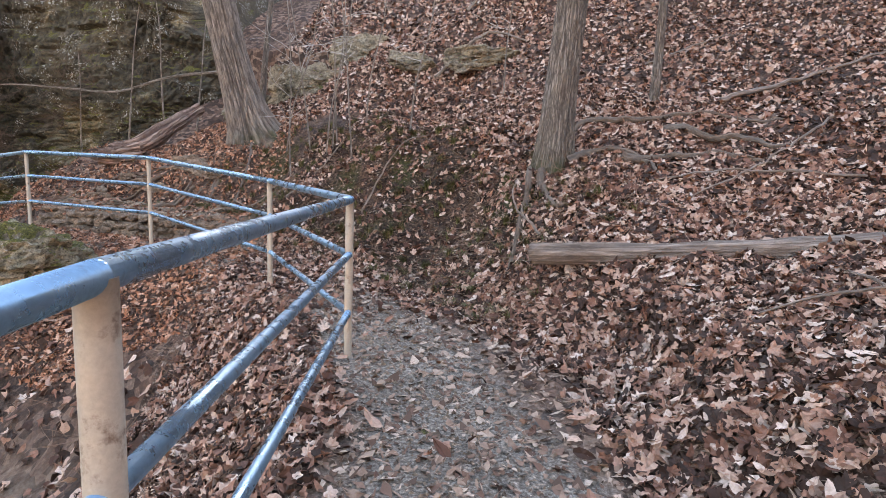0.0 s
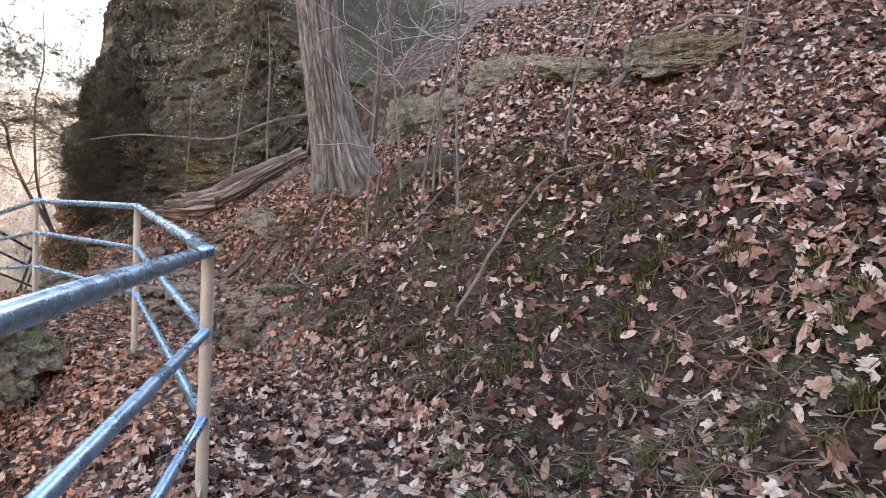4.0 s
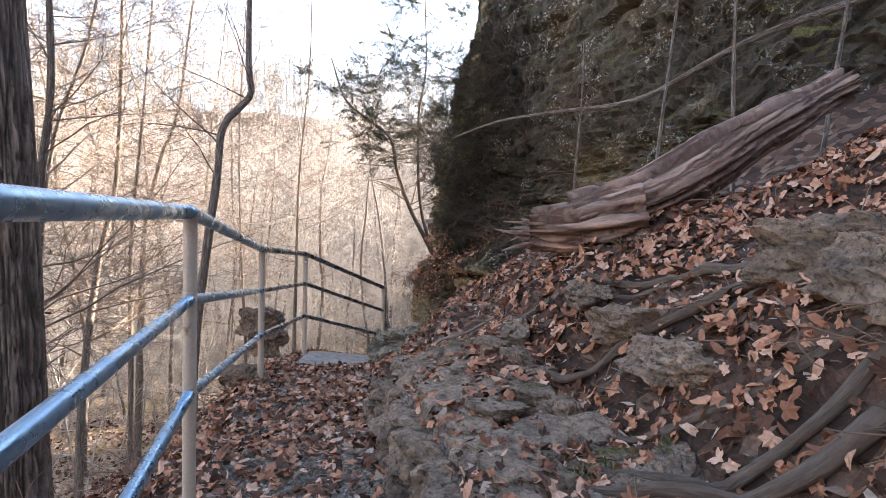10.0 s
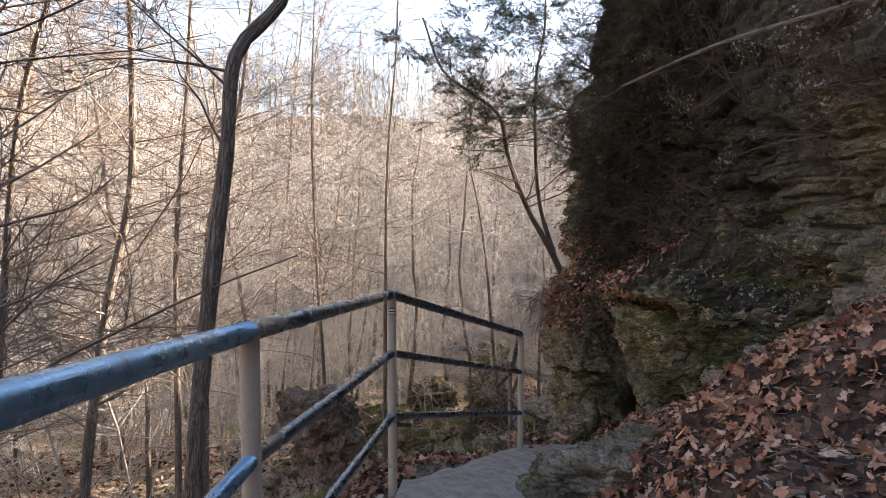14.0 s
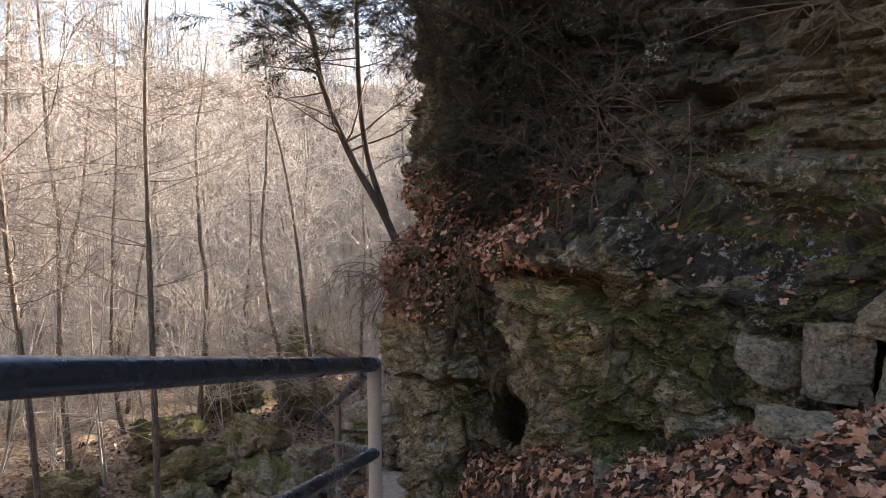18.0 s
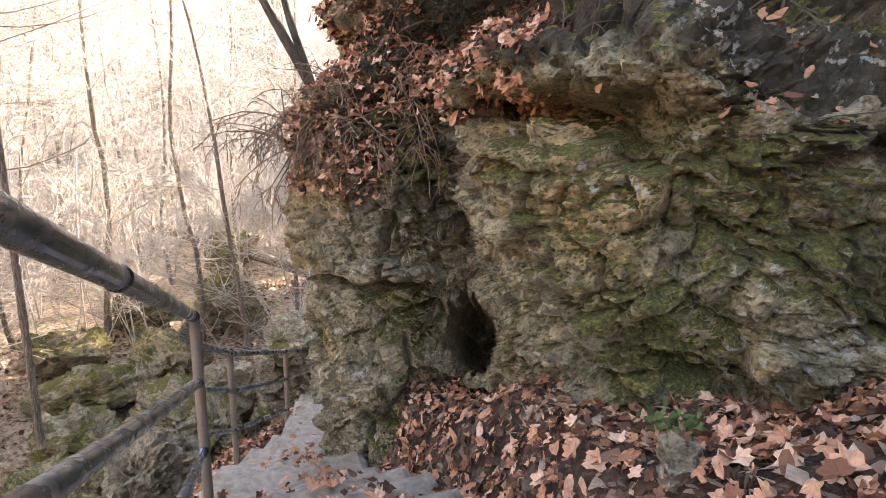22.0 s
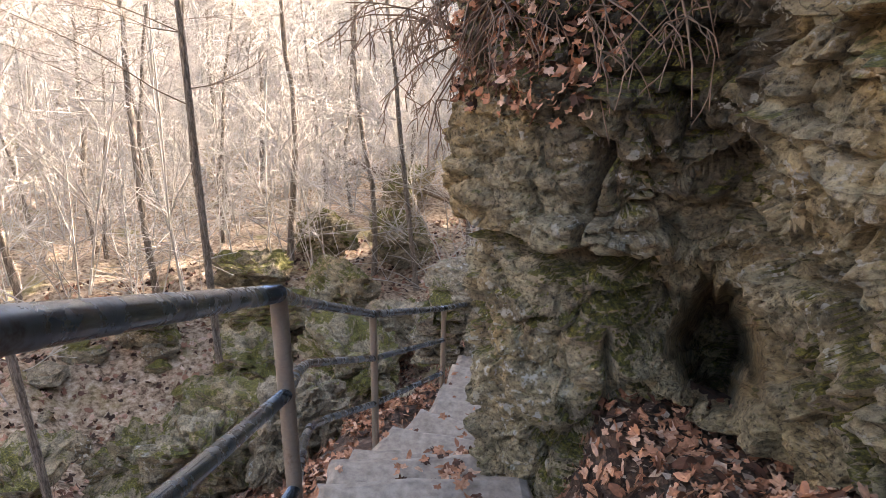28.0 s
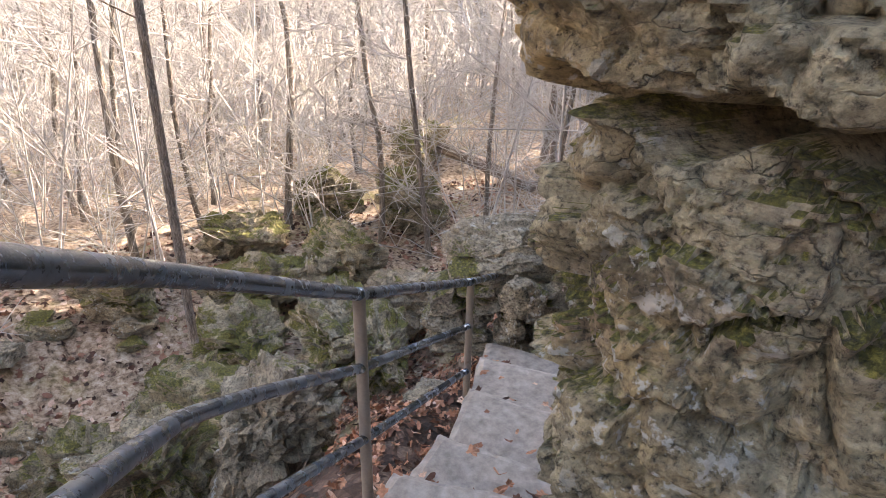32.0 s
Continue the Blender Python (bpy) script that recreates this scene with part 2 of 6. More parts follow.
def steel_material(name, base, rust, metal, rough):
    m, n, l, b = material(name, rough, metal)
    f, g = tex_noise(n, l, 9, 7, 0.7), tex_noise(n, l, 90, 4, 0.7)
    c = ramp(n, l, g, [(0.3, tuple(x * 0.88 for x in base)), (0.7, tuple(min(1, x * 1.1) for x in base))])
    c = mix(n, l, step_of(n, l, f, 0.6, 0.72), c, rust)
    l.new(c, b.inputs["Base Color"])
    l.new(ramp(n, l, f, [(0.35, (rough - 0.08,) * 3), (0.7, (rough + 0.3,) * 3)]), b.inputs["Roughness"])
    bump(n, l, b, g, 0.05, 0.001)
    return m


GROUND = ground_material()
ROCK = rock_material("sandstone", (0.29, 0.25, 0.165), (0.42, 0.27, 0.1), 0.3, 0.75, 0.3)
ROCK_GREY = rock_material("grey_stone", (0.27, 0.2, 0.145), (0.2, 0.13, 0.085), -0.05, 0.1)
ROCK_FIELD = rock_material("field_stone", (0.26, 0.225, 0.165), (0.22, 0.155, 0.085), 0.14, 0.4)
ROCK_MOSSY = rock_material("mossy_stone", (0.25, 0.215, 0.15), (0.26, 0.19, 0.095), 0.42, 0.4)
CONCRETE = plain("worn_concrete", (0.27, 0.235, 0.2), 0.92, 0, 0.38, 14)
LEAF = leaf_material("dry_leaf", [(0.0, (0.012, 0.007, 0.005)), (0.26, (0.05, 0.022, 0.015)), (0.42, (0.185, 0.08, 0.053)), (0.6, (0.42, 0.21, 0.14)), (0.84, (0.61, 0.41, 0.305)), (1.0, (0.8, 0.64, 0.53))])
LEAF_BIT = leaf_material("leaf_fragment", [(0.0, (0.05, 0.03, 0.02)), (0.35, (0.2, 0.11, 0.075)), (0.7, (0.42, 0.29, 0.21)), (1.0, (0.66, 0.53, 0.42))])
LEAF_RED = leaf_material("russet_leaf", [(0.0, (0.02, 0.009, 0.006)), (0.2, (0.12, 0.046, 0.026)), (0.45, (0.42, 0.175, 0.095)), (0.78, (0.62, 0.31, 0.185)), (1.0, (0.78, 0.52, 0.38))])
BARK = bark_material("furrowed_bark", (0.05, 0.034, 0.025), (0.45, 0.345, 0.265), 0.75, 0.5)
BARK_GREY = bark_material("grey_bark", (0.07, 0.054, 0.042), (0.56, 0.47, 0.38), 1.7, 0.75)
BARK_DARK = bark_material("dark_bark", (0.03, 0.024, 0.02), (0.14, 0.11, 0.085), 1.6)
TWIG = plain("pale_twig", (0.45, 0.425, 0.385), 0.85, 0, 0.35, 3)
TWIG_FAR = plain("far_twig", (0.25, 0.235, 0.205), 0.9, 0, 0.3, 0.2)
TWIG_BROWN = plain("brown_twig", (0.2, 0.155, 0.12), 0.85, 0, 0.3, 6)
ROOT_TWIG = plain("dry_root_twig", (0.2, 0.13, 0.09), 0.9, 0, 0.35, 12)
TWIG_DARK = plain("dark_twig", (0.13, 0.09, 0.065), 0.85, 0, 0.3, 6)
ROOT = bark_material("root_bark", (0.07, 0.05, 0.035), (0.26, 0.19, 0.14), 2)
DEADWOOD = bark_material("weathered_wood", (0.08, 0.055, 0.04), (0.56, 0.44, 0.35), 0.9, 0.35)
ROTTEN = bark_material("rotten_wood", (0.1, 0.055, 0.04), (0.68, 0.47, 0.36), 0.6, 0.85)
NEEDLE = leaf_material("evergreen_needle", [(0.0, (0.014, 0.032, 0.02)), (0.6, (0.035, 0.07, 0.045)), (1.0, (0.08, 0.13, 0.08))])
PLANT = leaf_material("green_leaf", [(0.0, (0.03, 0.07, 0.015)), (0.6, (0.08, 0.16, 0.04)), (1.0, (0.14, 0.24, 0.08))])
GRASS = leaf_material("grass_blade", [(0.0, (0.05, 0.07, 0.015)), (0.6, (0.12, 0.14, 0.04)), (1.0, (0.3, 0.26, 0.14))])
# both pipe colours carry a blue tint for the sky's reflection
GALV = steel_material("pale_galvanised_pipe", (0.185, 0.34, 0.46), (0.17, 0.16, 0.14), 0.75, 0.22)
# darker, smoother pipe for the runs from the seventh post on
GALV_DARK = steel_material("dark_pipe", (0.14, 0.18, 0.225), (0.06, 0.05, 0.04), 0.85, 0.17)
POST_PAINT = steel_material("cream_painted_steel", (0.44, 0.38, 0.3), (0.12, 0.06, 0.035), 0.1, 0.5)
POST_BARE = steel_material("bare_rusty_steel", (0.25, 0.205, 0.165), (0.13, 0.075, 0.045), 0.35, 0.42)
STICKER = plain("black_sticker", (0.03, 0.03, 0.03), 0.5, 0, 0.1)
STICKER_INK = plain("white_sticker_ink", (0.75, 0.75, 0.75), 0.5, 0, 0.1)

# ---------- mesh helpers ----------


def hash01(i, j, k, seed):
    h = (i.astype(np.int64) * 374761393 + j.astype(np.int64) * 668265263 + k.astype(np.int64) * 2147483647 + seed * 974634777) & 0xFFFFFFFF
    h = ((h ^ (h >> 13)) * 1274126177) & 0xFFFFFFFF
    h = ((h ^ (h >> 16)) * 2246822519) & 0xFFFFFFFF
    return ((h ^ (h >> 15)) & 0xFFFFFF) / float(0xFFFFFF)


def vnoise(x, y, z, seed=0):
    """Smooth value noise from -1 to 1."""
    x, y, z = np.broadcast_arrays(np.asarray(x, float), np.asarray(y, float), np.asarray(z, float))
    i, j, k = np.floor(x), np.floor(y), np.floor(z)
    u, v, w = x - i, y - j, z - k
    u, v, w = (t * t * (3 - 2 * t) for t in (u, v, w))
    r = 0
    for a in (0, 1):
        for b in (0, 1):
            for c in (0, 1):
                r = r + hash01(i + a, j + b, k + c, seed) * (u if a else 1 - u) * (v if b else 1 - v) * (w if c else 1 - w)
    return r * 2 - 1


def fbm(x, y, z, octaves=4, seed=0, gain=0.5):
    r, amp = 0, 1.0
    for o in range(octaves):
        r = r + amp * vnoise(x * 2.03 ** o + 7.3 * o, y * 2.03 ** o - 3.1 * o, z * 2.03 ** o, seed + o)
        amp *= gain
    return r


def chips(x, y, z, seed=0):
    """Chipped stone: each cell is a tilted facet. Gives the height (about -1 to 1) and the gap to the next cell."""
    i, j, k = np.floor(x), np.floor(y), np.floor(z)
    f1, f2 = np.full(x.shape, 9.0), np.full(x.shape, 9.0)
    best = [np.zeros(x.shape) for _ in range(6)]
    for a in (-1, 0, 1):
        for b in (-1, 0, 1):
            for c in (-1, 0, 1):
                p, q, r = i + a, j + b, k + c
                dx, dy, dz = p + hash01(p, q, r, seed) - x, q + hash01(p, q, r, seed + 1) - y, r + hash01(p, q, r, seed + 2) - z
                d = np.sqrt(dx * dx + dy * dy + dz * dz)
                near = d < f1
                f2 = np.where(near, f1, np.minimum(f2, d))
                best = [np.where(near, v, w) for v, w in zip((dx, dy, dz, p, q, r), best)]
                f1 = np.where(near, d, f1)
    dx, dy, dz, p, q, r = best
    tilt = [2 * hash01(p, q, r, seed + 4 + m) - 1 for m in range(3)]
    return 2 * hash01(p, q, r, seed + 3) - 1 + 1.3 * (tilt[0] * dx + tilt[1] * dy + tilt[2] * dz), f2 - f1


def crag(x, y, z, seed=0, scale=1.0, levels=3, first=0):
    """Craggy rock relief in metres: tilted facets at several sizes with narrow cracks between the larger ones."""
    wx, wy, wz = (0.1 * fbm(x * 1.9, y * 1.9, z * 1.9, 4, seed + q) for q in (70, 75, 80))
    out = 0
    for size, amp, seam in ((0.6, 0.06, 0.8), (0.24, 0.038, 0.8), (0.1, 0.019, 0.5), (0.043, 0.006, 0.0))[first:levels]:
        s = scale * size
        h, gap = chips((x + wx * scale) / s, (y + wy * scale) / s, (z + wz * scale) / s * 1.6, seed)
        out = out + amp * scale * h - amp * scale * seam * np.exp(-(gap / 0.07) ** 2)
        seed += 17
    return out


def smooth(e0, e1, x):
    t = np.clip((x - e0) / (e1 - e0), 0, 1)
    return t * t * (3 - 2 * t)


def mesh_object(name, verts, faces, mat, parent=None, label="", soft=True, layers=None):
    me = bpy.data.meshes.new(name)
    verts, faces = np.asarray(verts, np.float32), np.asarray(faces, np.int32)
    me.vertices.add(len(verts))
    me.vertices.foreach_set("co", verts.ravel())
    k = faces.shape[1]
    me.loops.add(faces.size)
    me.loops.foreach_set("vertex_index", faces.ravel())
    me.polygons.add(len(faces))
    me.polygons.foreach_set("loop_start", np.arange(0, faces.size, k, dtype=np.int32))
    me.polygons.foreach_set("use_smooth", np.full(len(faces), soft, dtype=bool))
    for key, values in (layers or {}).items():
        values = np.asarray(values, np.float32)
        if values.ndim == 2:
            me.attributes.new(key, "FLOAT_VECTOR", "POINT").data.foreach_set("vector", values.ravel())
        else:
            me.attributes.new(key, "FLOAT", "POINT").data.foreach_set("value", values)
    me.update(calc_edges=True)
    me.validate()
    me.materials.append(mat)
    ob = new(name, me)
    if parent is not None:
        ob.parent = parent
    if label:
        ob["label"] = label
    return ob


def part(name, bm, mat, parent, label=""):
    me = bpy.data.meshes.new(name)
    bm.to_mesh(me)
    bm.free()
    me.materials.append(mat)
    ob = new(name, me)
    ob.parent = parent
    if label:
        ob["label"] = label
    return ob


def grid_faces(nu, nv, closed=False):
    a = np.arange(nu * nv).reshape(nu, nv)
    if closed:
        a = np.concatenate([a, a[:, :1]], axis=1)
    return np.stack([a[:-1, :-1], a[1:, :-1], a[1:, 1:], a[:-1, 1:]], -1).reshape(-1, 4)


def spline(points, step):
    """Points along a smooth line through the given ones, about step apart."""
    p = np.asarray(points, float)
    if len(p) == 2:
        n = max(2, int(np.linalg.norm(p[1] - p[0]) / step) + 1)
        return p[0] + (p[1] - p[0]) * np.linspace(0, 1, n)[:, None]
    out = []
    ext = np.concatenate([[2 * p[0] - p[1]], p, [2 * p[-1] - p[-2]]])
    for i in range(len(p) - 1):
        a, b, c, d = ext[i:i + 4]
        n = max(2, int(np.linalg.norm(c - b) / step) + 1)
        t = np.linspace(0, 1, n, endpoint=False)[:, None]
        out.append(0.5 * (2 * b + (c - a) * t + (2 * a - 5 * b + 4 * c - d) * t ** 2 + (3 * b - a - 3 * c + d) * t ** 3))
    return np.concatenate(out + [p[-1:]])


def tube_arrays(line, radius, sides=8, cap=True):
    """Verts and quads of a tube along a line; radius is a number or one for each point."""
    line = np.asarray(line, float)
    n = len(line)
    rad = np.broadcast_to(np.asarray(radius, float), (n,))
    tan = np.gradient(line, axis=0)
    tan /= np.linalg.norm(tan, axis=1)[:, None] + 1e-9
    ref = np.array([0.0, 0, 1]) if abs(tan[0][2]) < 0.9 else np.array([1.0, 0, 0])
    side = np.cross(tan, ref)
    bad = np.linalg.norm(side, axis=1) < 1e-3
    side[bad] = (1, 0, 0)
    side /= np.linalg.norm(side, axis=1)[:, None]
    up = np.cross(side, tan)
    ang = np.arange(sides) * 2 * np.pi / sides
    ring = side[:, None] * np.cos(ang)[None, :, None] + up[:, None] * np.sin(ang)[None, :, None]
    v = (line[:, None] + ring * rad[:, None, None]).reshape(-1, 3)
    f = grid_faces(n, sides, True)
    if cap:
        v = np.concatenate([v, line[:1], line[-1:]])
        a, b = np.arange(sides), (np.arange(sides) + 1) % sides
        top = (n - 1) * sides
        f = np.concatenate([f, np.stack([b, a, np.full(sides, n * sides), np.full(sides, n * sides)], 1)[:, :4],
                            np.stack([top + a, top + b, np.full(sides, n * sides + 1), np.full(sides, n * sides + 1)], 1)])
    return v, f


class Pile:
    """Gathers quads of many small pieces into one mesh."""

    def __init__(self):
        self.v, self.f, self.n = [], [], 0

    def add(self, v, f):
        self.v.append(np.asarray(v))
        self.f.append(np.asarray(f) + self.n)
        self.n += len(v)

    def make(self, name, mat, parent=None, label="", soft=True):
        f = np.concatenate(self.f)
        ob = mesh_object(name, np.concatenate(self.v), f, mat, parent, label, soft)
        return ob


def tube(name, points, radius, mat, parent=None, label="", sides=12, step=0.1):
    line = spline(points, step)
    v, f = tube_arrays(line, radius, sides)
    return mesh_object(name, v, tri_split(f), mat, parent, label, True, bark_layer(line, radius, sides, 2))


def bark_layer(line, radius, sides, extra=0):
    """Coordinates round and along a trunk or a branch, for its bark."""
    line = np.asarray(line, float)
    rad = np.broadcast_to(np.asarray(radius, float), (len(line),))[:, None]
    h = np.concatenate([[0], np.cumsum(np.linalg.norm(np.diff(line, axis=0), axis=1))])[:, None]
    ang = np.arange(sides)[None] * 2 * np.pi / sides
    v = np.stack([np.cos(ang) * rad, np.sin(ang) * rad, h + 0 * ang], -1).reshape(-1, 3)
    return {"bark": np.concatenate([v, np.zeros((extra, 3))])}


def tri_split(f):
    """Quads to triangles, leaving out the empty half of a folded quad."""
    a, b = f[:, [0, 1, 2]], f[:, [0, 2, 3]]
    return np.concatenate([a, b[b[:, 1] != b[:, 2]]])


# ---------- the lie of the land ----------
CENTRE = [(0.45, -9, 0.0), (0.25, -3, 0.03), (0.15, 0.8, 0.1), (0.0, 3.4, 0.13), (-1.15, 5.95, 0.08), (-3.42, 8.0, 0.06), (-5.85, 9.1, 0.06),
          (-8.15, 10.15, -0.06), (-9.75, 11.15, -0.32), (-10.6, 12.6, -0.78), (-12.2, 13.85, -1.5), (-13.6, 14.6, -2.5), (-14.7, 15.6, -3.28),
          (-15.3, 17.0, -3.6), (-16.0, 19.5, -4.0), (-17.0, 24.0, -4.6)]
# edge of the path, height and width of the bank, slope above it
PROFILE = [(0.8, 0.1, 0.6, 0.33), (0.8, 0.1, 0.6, 0.33), (0.75, 0.15, 0.6, 0.3), (0.8, 0.3, 0.8, 0.28), (0.62, 1.45, 1.7, 0.4), (0.2, 0.42, 0.22, 0.74),
           (0.3, 0.42, 0.45, 0.6), (0.5, 0.3, 0.5, 0.5), (0.48, 0.8, 0.8, 0.5), (0.45, 0.55, 0.5, 0.42), (0.5, 0.45, 0.4, 0.12), (0.45, 0.5, 0.35, 0.1),
           (0.6, 0.0, 0.3, 0.1), (0.6, 0, 0.4, 0.1), (0.6, 0, 0.4, 0.1), (0.6, 0, 0.4, 0.1)]
BENCH = [0, 0, 0, 0, 0.28, 0.36, 0.36, 0.2, 0, 0, 0, 0, 0, 0, 0, 0]
LANDING = [(-9.15, 10.2, -0.2), (-8.8, 10.85, -0.2), (-9.7, 11.95, -0.42), (-10.07, 10.84, -0.24)]
LANDING_FAR = [(-10.1, 10.9, -0.29), (-9.72, 11.98, -0.47), (-10.4, 12.78, -0.7), (-11.15, 12.44, -0.74)]
RAMP = [(-11.16, 12.47, -0.78), (-10.45, 12.84, -0.78), (-11.72, 13.95, -1.2), (-12.2, 13.2, -1.24)]
centre = np.array(CENTRE)
profile = np.array(PROFILE)
FINE = 12
cl_par = np.linspace(0, len(centre) - 1, (len(centre) - 1) * FINE + 1)
cl_line = np.concatenate([spline(centre, 1e9)[:0]] + [np.stack([np.interp(cl_par, np.arange(len(centre)), centre[:, k]) for k in range(3)], 1)])
for _ in range(6):
    cl_line[1:-1] = 0.25 * cl_line[:-2] + 0.5 * cl_line[1:-1] + 0.25 * cl_line[2:]
cl_tan = np.gradient(cl_line[:, :2], axis=0)
cl_tan /= np.linalg.norm(cl_tan, axis=1)[:, None]


def beside_path(x, y):
    """Signed distance right of the path's middle, and the place along it (smoothed)."""
    shape = np.shape(x)
    x, y = np.ravel(x), np.ravel(y)
    d_out, s_out = np.empty(len(x)), np.empty(len(x))
    for a in range(0, len(x), 20000):
        px, py = x[a:a + 20000, None], y[a:a + 20000, None]
        dx, dy = px - cl_line[:, 0], py - cl_line[:, 1]
        q = dx * dx + dy * dy
        i = q.argmin(1)
        r = np.arange(len(i))
        sgn = np.sign(dx[r, i] * cl_tan[i, 1] - dy[r, i] * cl_tan[i, 0])
        # perpendicular distance near the line, plain distance further off
        near = np.sqrt(q[r, i])
        w = 1 / (q + 0.02) ** 3
        d_out[a:a + 20000] = near * sgn
        s_out[a:a + 20000] = (w * cl_par).sum(1) / w.sum(1)
    return d_out.reshape(shape), s_out.reshape(shape)


def along(s, column):
    return np.interp(s, np.arange(len(column)), column)


def over_slab(x, y, quad, grow=0.0):
    q = np.array(quad)
    mid = q.mean(0)
    q = mid + (q - mid) * (1 + grow)
    inside = np.ones(np.shape(x), bool)
    for i in range(4):
        a, b = q[i], q[(i + 1) % 4]
        inside &= (b[0] - a[0]) * (y - a[1]) - (b[1] - a[1]) * (x - a[0]) > 0
    fit = np.linalg.lstsq(np.c_[q[:, :2], np.ones(4)], q[:, 2], rcond=None)[0]
    return inside, fit[0] * x + fit[1] * y + fit[2]


def land(x, y, rough=True):
    x, y = np.asarray(x, float), np.asarray(y, float)
    d, s = beside_path(x, y)
    z0 = along(s, centre[:, 2])
    e, h, w, k = (along(s, profile[:, i]) for i in range(4))
    wob = 0.18 * vnoise(x * 0.9, y * 0.9, 0, 5) + 0.09 * vnoise(x * 2.7, y * 2.7, 0, 6)
    e2 = e + wob * smooth(3.2, 4.5, s)
    out = np.maximum(d - e2 - 0.6 * w, 0)
    kk = k + (0.68 - k) * smooth(5, 16, out) * smooth(13.5, 11.0, s)
    rise = h * smooth(0, 1, (d - e2) / w) + kk * out
    # a low rock bench beside the path, with an upright front
    front = 0.3 + 0.5 * wob
    bench = along(s, BENCH) * smooth(0, 1, (d - front) / 0.08) + 0.2 * np.clip(d - front, 0, 0.75) + 1.25 * np.maximum(d - 1.05, 0)
    bench = np.where(d < 1.05, bench, np.minimum(np.maximum(rise, 0.5), bench))
    has = smooth(4.75, 5.0, s) * smooth(7.3, 6.7, s)
    rise = rise * (1 - has) + bench * has
    rise = rise + 0.4 * np.exp(-((x + 6.15) ** 2 + (y - 10.95) ** 2) / 0.45)
    top = 20.0 + 2.0 * vnoise(x * 0.05, y * 0.05, 0, 8)
    rise = np.where(rise > top - 3, top - 3 * np.exp(-(np.maximum(rise - top + 3, 0)) / 3), rise)
    # the valley side
    left = np.maximum(-d - 0.62, 0)
    steep = 0.75 - 0.28 * smooth(9, 12, s)
    floor = -5.6 + 0.9 * vnoise(x * 0.07, y * 0.07, 0, 11) + 0.35 * vnoise(x * 0.3, y * 0.3, 0, 12)
    down = z0 - steep * left * smooth(0, 0.9, left + 0.25)
    gap = np.clip(0.5 + (down - floor) / 3.0, 0, 1)
    low = floor * (1 - gap) + down * gap + 0.75 * gap * (1 - gap)
    r = np.hypot(x + 9, y - 11)
    turn = np.degrees(np.arctan2(-(x + 9), y - 11))
    low = low + 24.0 * smooth(30, 96, r) * smooth(2, 12, left) * smooth(10, 34, turn)
    z = np.where(d > 0, z0 + rise, np.where(left > 0, low, z0))
    # the hill behind the cliff
    q = 0.3 * (x + 10) + 0.95 * (y - 17)
    back = np.minimum(4.0 + 0.64 * q, 19) * smooth(-15.2, -13.5, x)
    z = np.where((q > 0) & (x > -15.2), np.maximum(z, back), z)
    if rough:
        off = smooth(0.3, 1.2, np.abs(d))
        z = z + (0.03 + 0.1 * off) * vnoise(x * 1.1, y * 1.1, 0, 1) + (0.02 + 0.05 * off) * vnoise(x * 3.3, y * 3.3, 0, 2)
        z = z + (0.008 + 0.022 * off) * vnoise(x * 9, y * 9, 0, 3)
        clods = smooth(3.3, 3.9, s) * smooth(5.6, 4.9, s) * smooth(0.6, 0.9, d) * smooth(3.0, 2.0, d)
        z = z + clods * (0.05 * vnoise(x * 4.3, y * 4.3, 0, 13) - 0.05 * np.abs(vnoise(x * 6.7, y * 6.7, 0, 14)) + 0.025 * vnoise(x * 7.3, y * 7.3, 0, 15))
    z = z - 0.7 * smooth(-1.1, -1.9, d) * smooth(-23, -21, x) * smooth(-14.6, -15.4, x) * smooth(12.0, 13.0, y) * smooth(18.5, 17.5, y)
    floor_in = smooth(0.6, 0.3, np.hypot(x + 12.7, y - 15.52))
    z = z * (1 - floor_in) + np.maximum(z, -1.6 + 0.02 * vnoise(x * 9, y * 9, 0, 16)) * floor_in
    for quad in (LANDING, LANDING_FAR, RAMP):
        inside, level = over_slab(x, y, quad, 0.05)
        z = np.where(inside, np.minimum(z, level - 0.07), z)
    return z


def land1(x, y):
    return float(land(np.array([x]), np.array([y]))[0])


# one sheet of ground, fine near the walk and wide towards the horizon
def spread(lo, hi, step, far, n):
    g = np.geomspace(0.2, far, n)
    return np.concatenate([(lo - g)[::-1], np.arange(lo, hi, step), hi + g])


gx = spread(-18, 5, 0.068, 900, 62)
gy = spread(-1.5, 17, 0.068, 900, 62)
GX, GY = np.meshgrid(gx, gy, indexing="ij")
GZ = land(GX, GY)
gd, gs = beside_path(GX, GY)
on_path = smooth(0.75, 0.35, np.abs(gd + 0.1 - 0.2 * smooth(4, 2, gs)) + 0.2 * vnoise(GX * 2, GY * 2, 0, 20)) * smooth(9.2, 8.4, gs)
ledge_rock = smooth(4.4, 4.8, gs) * smooth(6.6, 5.9, gs) * smooth(0.25, 0.4, gd) * smooth(1.1, 0.7, gd)
bank_bare = smooth(3.2, 3.8, gs) * smooth(5.4, 4.9, gs) * smooth(0.5, 0.8, gd) * smooth(2.9, 2.2, gd)
litter = np.clip(0.75 + 0.5 * vnoise(GX * 0.8, GY * 0.8, 0, 21) - 0.85 * bank_bare - 0.3 * smooth(0.5, 0.0, gd), 0, 1)
